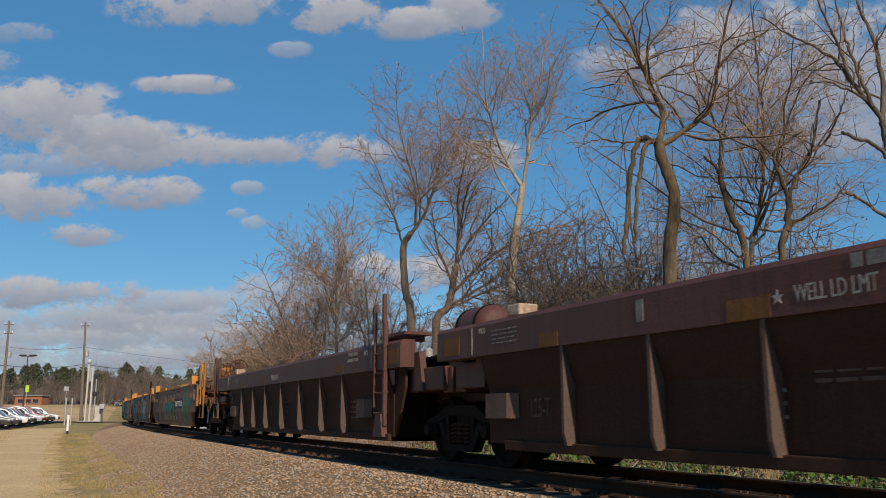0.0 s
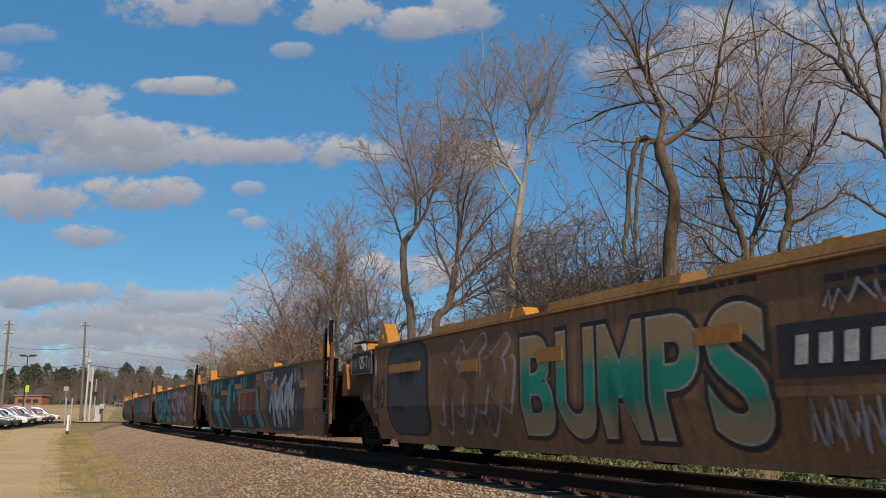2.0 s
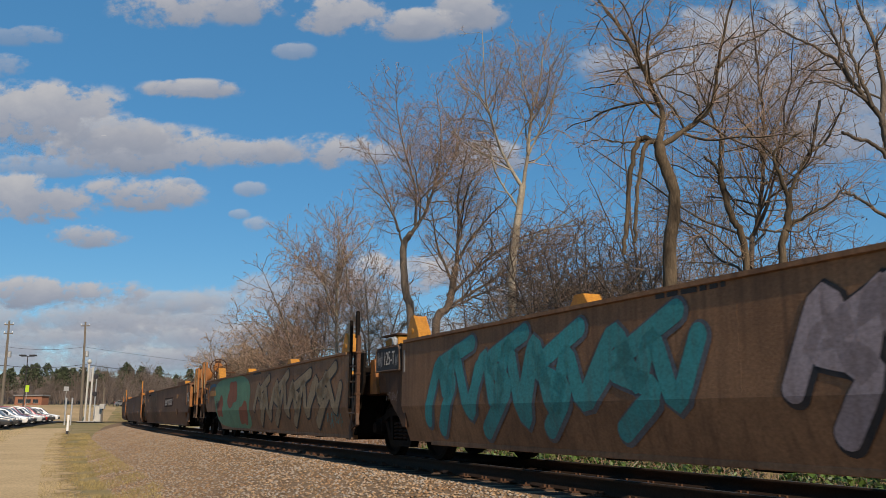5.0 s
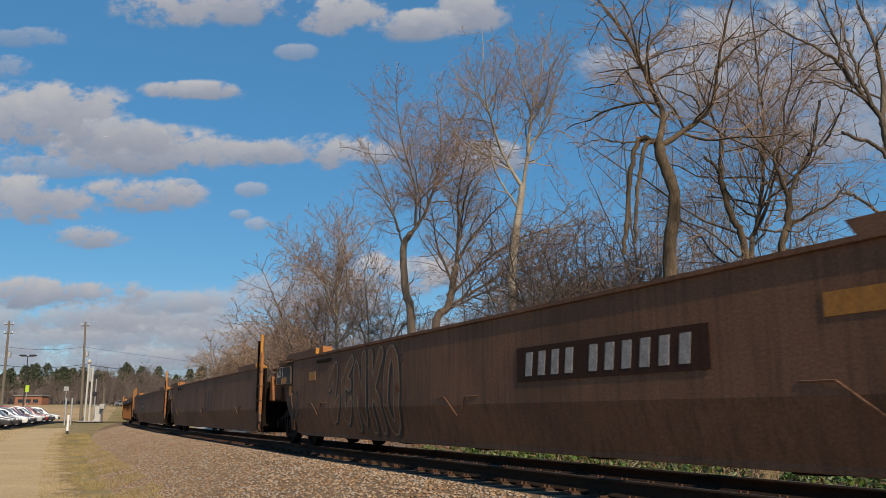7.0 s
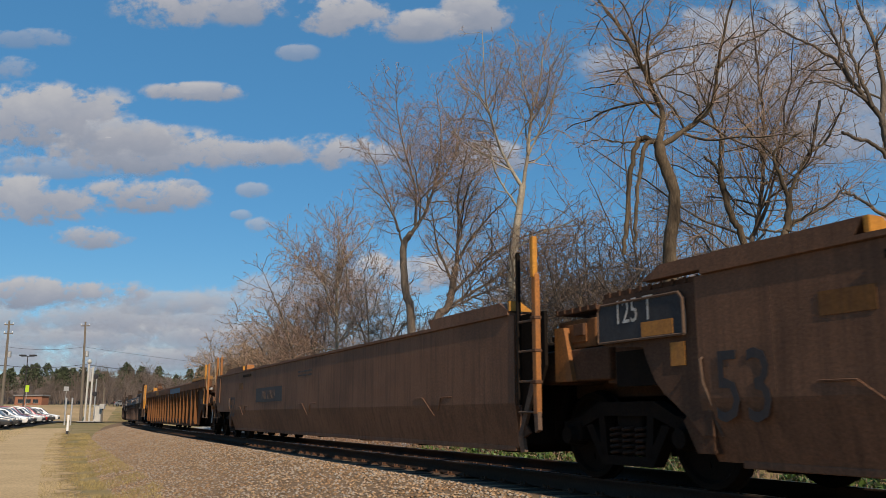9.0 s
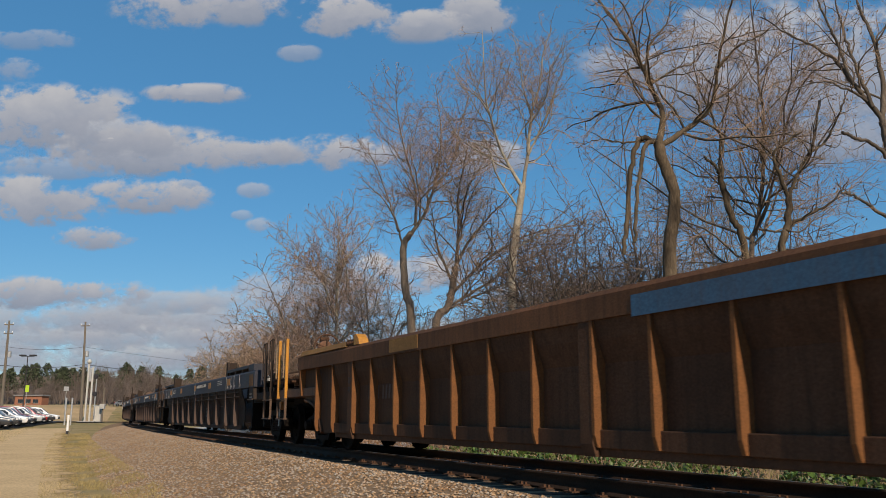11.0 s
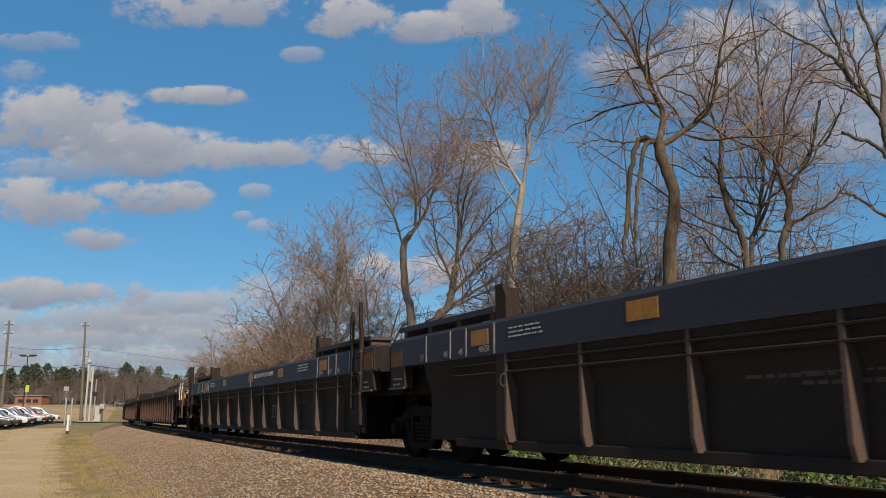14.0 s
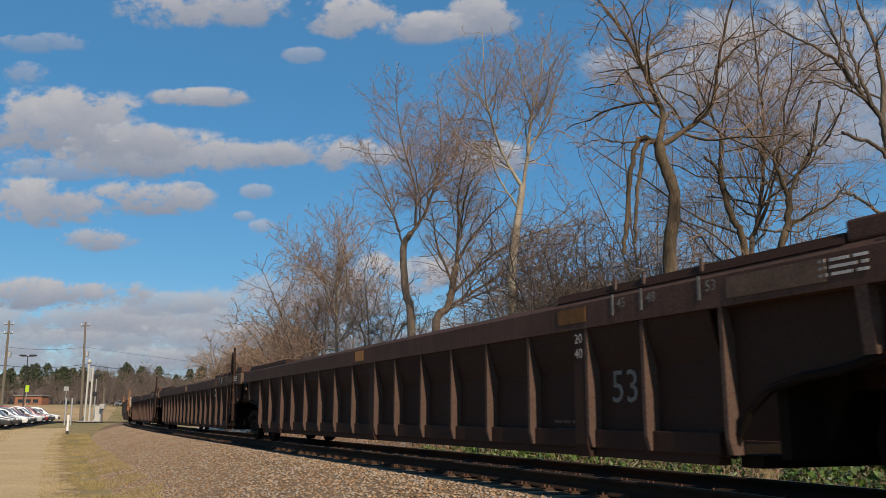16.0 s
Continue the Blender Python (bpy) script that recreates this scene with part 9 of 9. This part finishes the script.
# three slate-blue ribbed units
W_FRONT = (0.72, 0.66, 0.16)
SLATE_RIBS = [-7.35, -5.88, -4.41, -2.94, -1.47, 0.0, 1.52, 3.04, 4.62, 6.26, 7.76]
for i, (s, o) in enumerate(((202.4, 0.62), (222.5, 0.58), (242.7, 0.10))):
    front_end = 9.34 if i == 0 else 9.3 - o
    u, L, W = hook(ribbed_unit("slate-blue and dark grey ribbed well car, empty", 20.1, dict(SLATE, shift=o, front_cut=W_FRONT[i], rear_more=o + 0.2, rib_at=[o + y for y in SLATE_RIBS], chord_end={-1: front_end, 1: 10.25},
                              ladder_at=(o - 8.70, o - 8.25), bracket={-1: -front_end + 0.34, 1: 9.98}, tank_paint=M_STEP, **({"tank": -1} if i == 2 else {})), "coupler" if i == 0 else "joint", "coupler" if i == 2 else "joint", (5, 1.47, (0, 4)), (i == 0, True)), s)
    if i == 0:
        part("guide_box", box(bmesh.new(), -1.47, -1.15, -9.08, -8.44, 1.802, 1.98, 0.015), M_BLUEGREY, u, "grey steel guide box on the chord end")
        stripe(u, -8.96, 1.55, 0.42, 0.3, M_STRIPE_OLD)
    else:
        stripe(u, o - 9.03, 1.54, 0.43, 0.27, M_STRIPE_OLD)
        part("end_block", prism(bmesh.new(), [(o - 9.30, 1.40), (o - 9.42, 1.36), (o - 9.5, 1.42), (o - 9.62, 1.34), (o - 9.98, 1.34), (o - 9.98, 1.74), (o - 9.30, 1.76)], "x", -1.49, -1.2), M_STEP, u, "bare brown steel end block")
    stripe(u, 10.02, 1.50, 0.42, 0.22, M_STRIPE_OLD)
    for y in (0.0, -3.15, 3.6, -6.45, 6.75):
        stripe(u, o + y, 1.61)
    letters(u, "52800 LBS MAX CROSS WT FOR 20FT CONTAINERS", o - 1.45, 1.63, 0.145, squeeze=0.62)
    patch(u, o, 1.58, 0.045, 0.36, M_STENCIL, x=-1.503)
    for y, front, back in ((6.08, "20/40", "40/20"), (6.82, "45", "45"), (7.28, "48", "48"), (8.05, "53", "53")):
        patch(u, o - y, 1.58, 0.035, 0.36, M_DIMWHITE)
        letters(u, front, o - y - (0.27 if y < 6.5 else 0.15), 1.46, 0.13, material=M_DIMWHITE)
        patch(u, o + y + 0.3, 1.58, 0.035, 0.36, M_DIMWHITE)
        letters(u, back, o + y + (0.55 if y < 6.5 else 0.44), 1.46, 0.12, material=M_DIMWHITE)
    letters(u, "53", o - (4.0 if i == 1 else 2.05), 0.74, 0.44, x=-1.352, material=M_DIMSTENCIL)
    if i == 1:
        bars(u, 2.7, 1.03, 0.85, 2, 0.07, x=-1.352, material=M_RIB)
    else:
        number_bars(u, o + 4.0, 0.74, 10, 0.24, x=-1.352, material=M_RIB)
    letters(u, "ACB"[i], o + 6.16, 1.06, 0.24, x=-1.512, material=M_DIMSTENCIL)
    bars(u, o + 5.65, 1.66, 0.75, 3, 0.05, tall=0.018)
    bars(u, o - 5.0, 1.69, 0.75, 3, 0.055, tall=0.02)
    bars(u, o + 1.6, 0.98, 0.8, 2, 0.08, x=-1.352, material=M_RIB)
    bars(u, o - 4.6, 1.0, 0.6, 2, 0.07, x=-1.352, material=M_RIB)
    hose = part("air_hose", tube(bmesh.new(), [(-1.39, o - 0.75, 1.2), (-1.42, o - 0.95, 1.0), (-1.42, o - 1.1, 0.97), (-1.39, o - 1.3, 1.22)], 0.02, 6), M_IRON, u)
# three faded brown units
FADED["rib"] = M_FOXRIB
FADED["chord"] = mat("dusty_fox_brown_chord", (0.098, 0.056, 0.043), 0.75, second=(0.064, 0.036, 0.028), scale=1.2, streak=0.4, dirt=GRIME, dirt_amount=0.25, spec=0.1)
FADED["post_top"] = 1.78
FADED["post"] = M_STEP
for i, s in enumerate((266.4, 286.6, 307.0)):
    u, L, W = hook(ribbed_unit("faded brown ribbed well car with close-set ribs", 20.3, dict(FADED, **({"wheel": -1} if i == 0 else {})), "coupler" if i == 0 else "joint", "coupler" if i == 2 else "joint", (8, 1.0, (0, 6)), (i == 0, True), top=1.82, chord=0.30), s)
    letters(u, "53", -6.55, 0.92, 0.44, x=-1.352, material=M_DIMSTENCIL)
    letters(u, "20", -6.0, 1.42, 0.14, x=-1.496, material=M_DIMWHITE)
    letters(u, "40", -6.0, 1.27, 0.14, x=-1.496, material=M_DIMWHITE)
    for y, w in ((-6.74, "45"), (-7.17, "48"), (-7.93, "53")):
        letters(u, w, y, 1.70, 0.13, material=M_DIMSTENCIL)
        patch(u, y + 0.14, 1.70, 0.03, 0.2, M_DIMSTENCIL)
        part("rail_tab", box(bmesh.new(), -1.485, -1.46, y + 0.11, y + 0.14, 1.84, 1.95), M_RIB, u)
    stripe(u, -5.9, 1.66, 0.5, 0.15, M_STRIPE_OLD)
    stripe(u, -8.58, 1.66, 0.95, 0.17, M_STEP)
    stripe(u, 0.6, 1.66, 0.4, 0.17)
    bars(u, -9.2, 1.72, 0.4, 3, 0.05, tall=0.022)
    bars(u, -5.6, 0.6, 0.6, 3, 0.08, x=-1.352, material=M_RIB)
    if i == 0:
        part("signal_box", box(bmesh.new(), -1.46, -1.3, -10.85, -10.65, 1.32, 1.48, 0.02), M_YELLOW, u, "small yellow box on the end platform")
    for a, b in ((-9.2, -5.6), (5.6, 9.2)):
        part("raised_rail", prism(bmesh.new(), [(-1.48, 1.82), (-1.45, 1.90), (-1.28, 1.90), (-1.26, 1.82)], "y", a, b), M_EBROWN, u)
    part("end_box", box(bmesh.new(), -1.47, -1.1, -9.88, -9.22, 1.822, 1.98, 0.02), FADED["chord"], u)
    part("end_block", box(bmesh.new(), -1.505, -1.3, -9.98, -9.66, 1.5, 1.8, 0.015), M_STEP, u, "bare brown steel end block")
hook(smooth_unit(L_CRUST, 19.6, dict(CRUST), "coupler", "coupler", (True, True), lip=0.12), 331.2)


# ---- what moves ----
def travelled(t):
    """Metres that the train has run since the clip's start."""
    return 16.2 * t + 0.1 * (t - 10 + math.sqrt((t - 10) ** 2 + 0.5)) - 0.1 * (-10 + math.sqrt(100.5))


def motions():
    for ob, rows in DRIFTS:
        walk(ob, rows)
    times = [i * 0.5 for i in range(33)]
    for u, s_mid, L in UNITS:
        rows = []
        for t in times:
            s = s_mid - travelled(t)
            ax, ay = line(s - L / 2)
            bx, by = line(s + L / 2)
            turn = math.degrees(math.atan2(-(bx - ax), by - ay))
            rows.append((t, pose(float(ax + bx) / 2, float(ay + by) / 2, 0, 0, 0, turn)))
        walk(u, rows)
    spin = [(i / FPS, math.degrees(travelled(i / FPS) / WHEEL_R)) for i in range(16 * FPS + 1)]
    for w, y in WHEELSETS:
        walk(w, [(t, pose(0, y, WHEEL_R, a)) for t, a in spin])


motions()
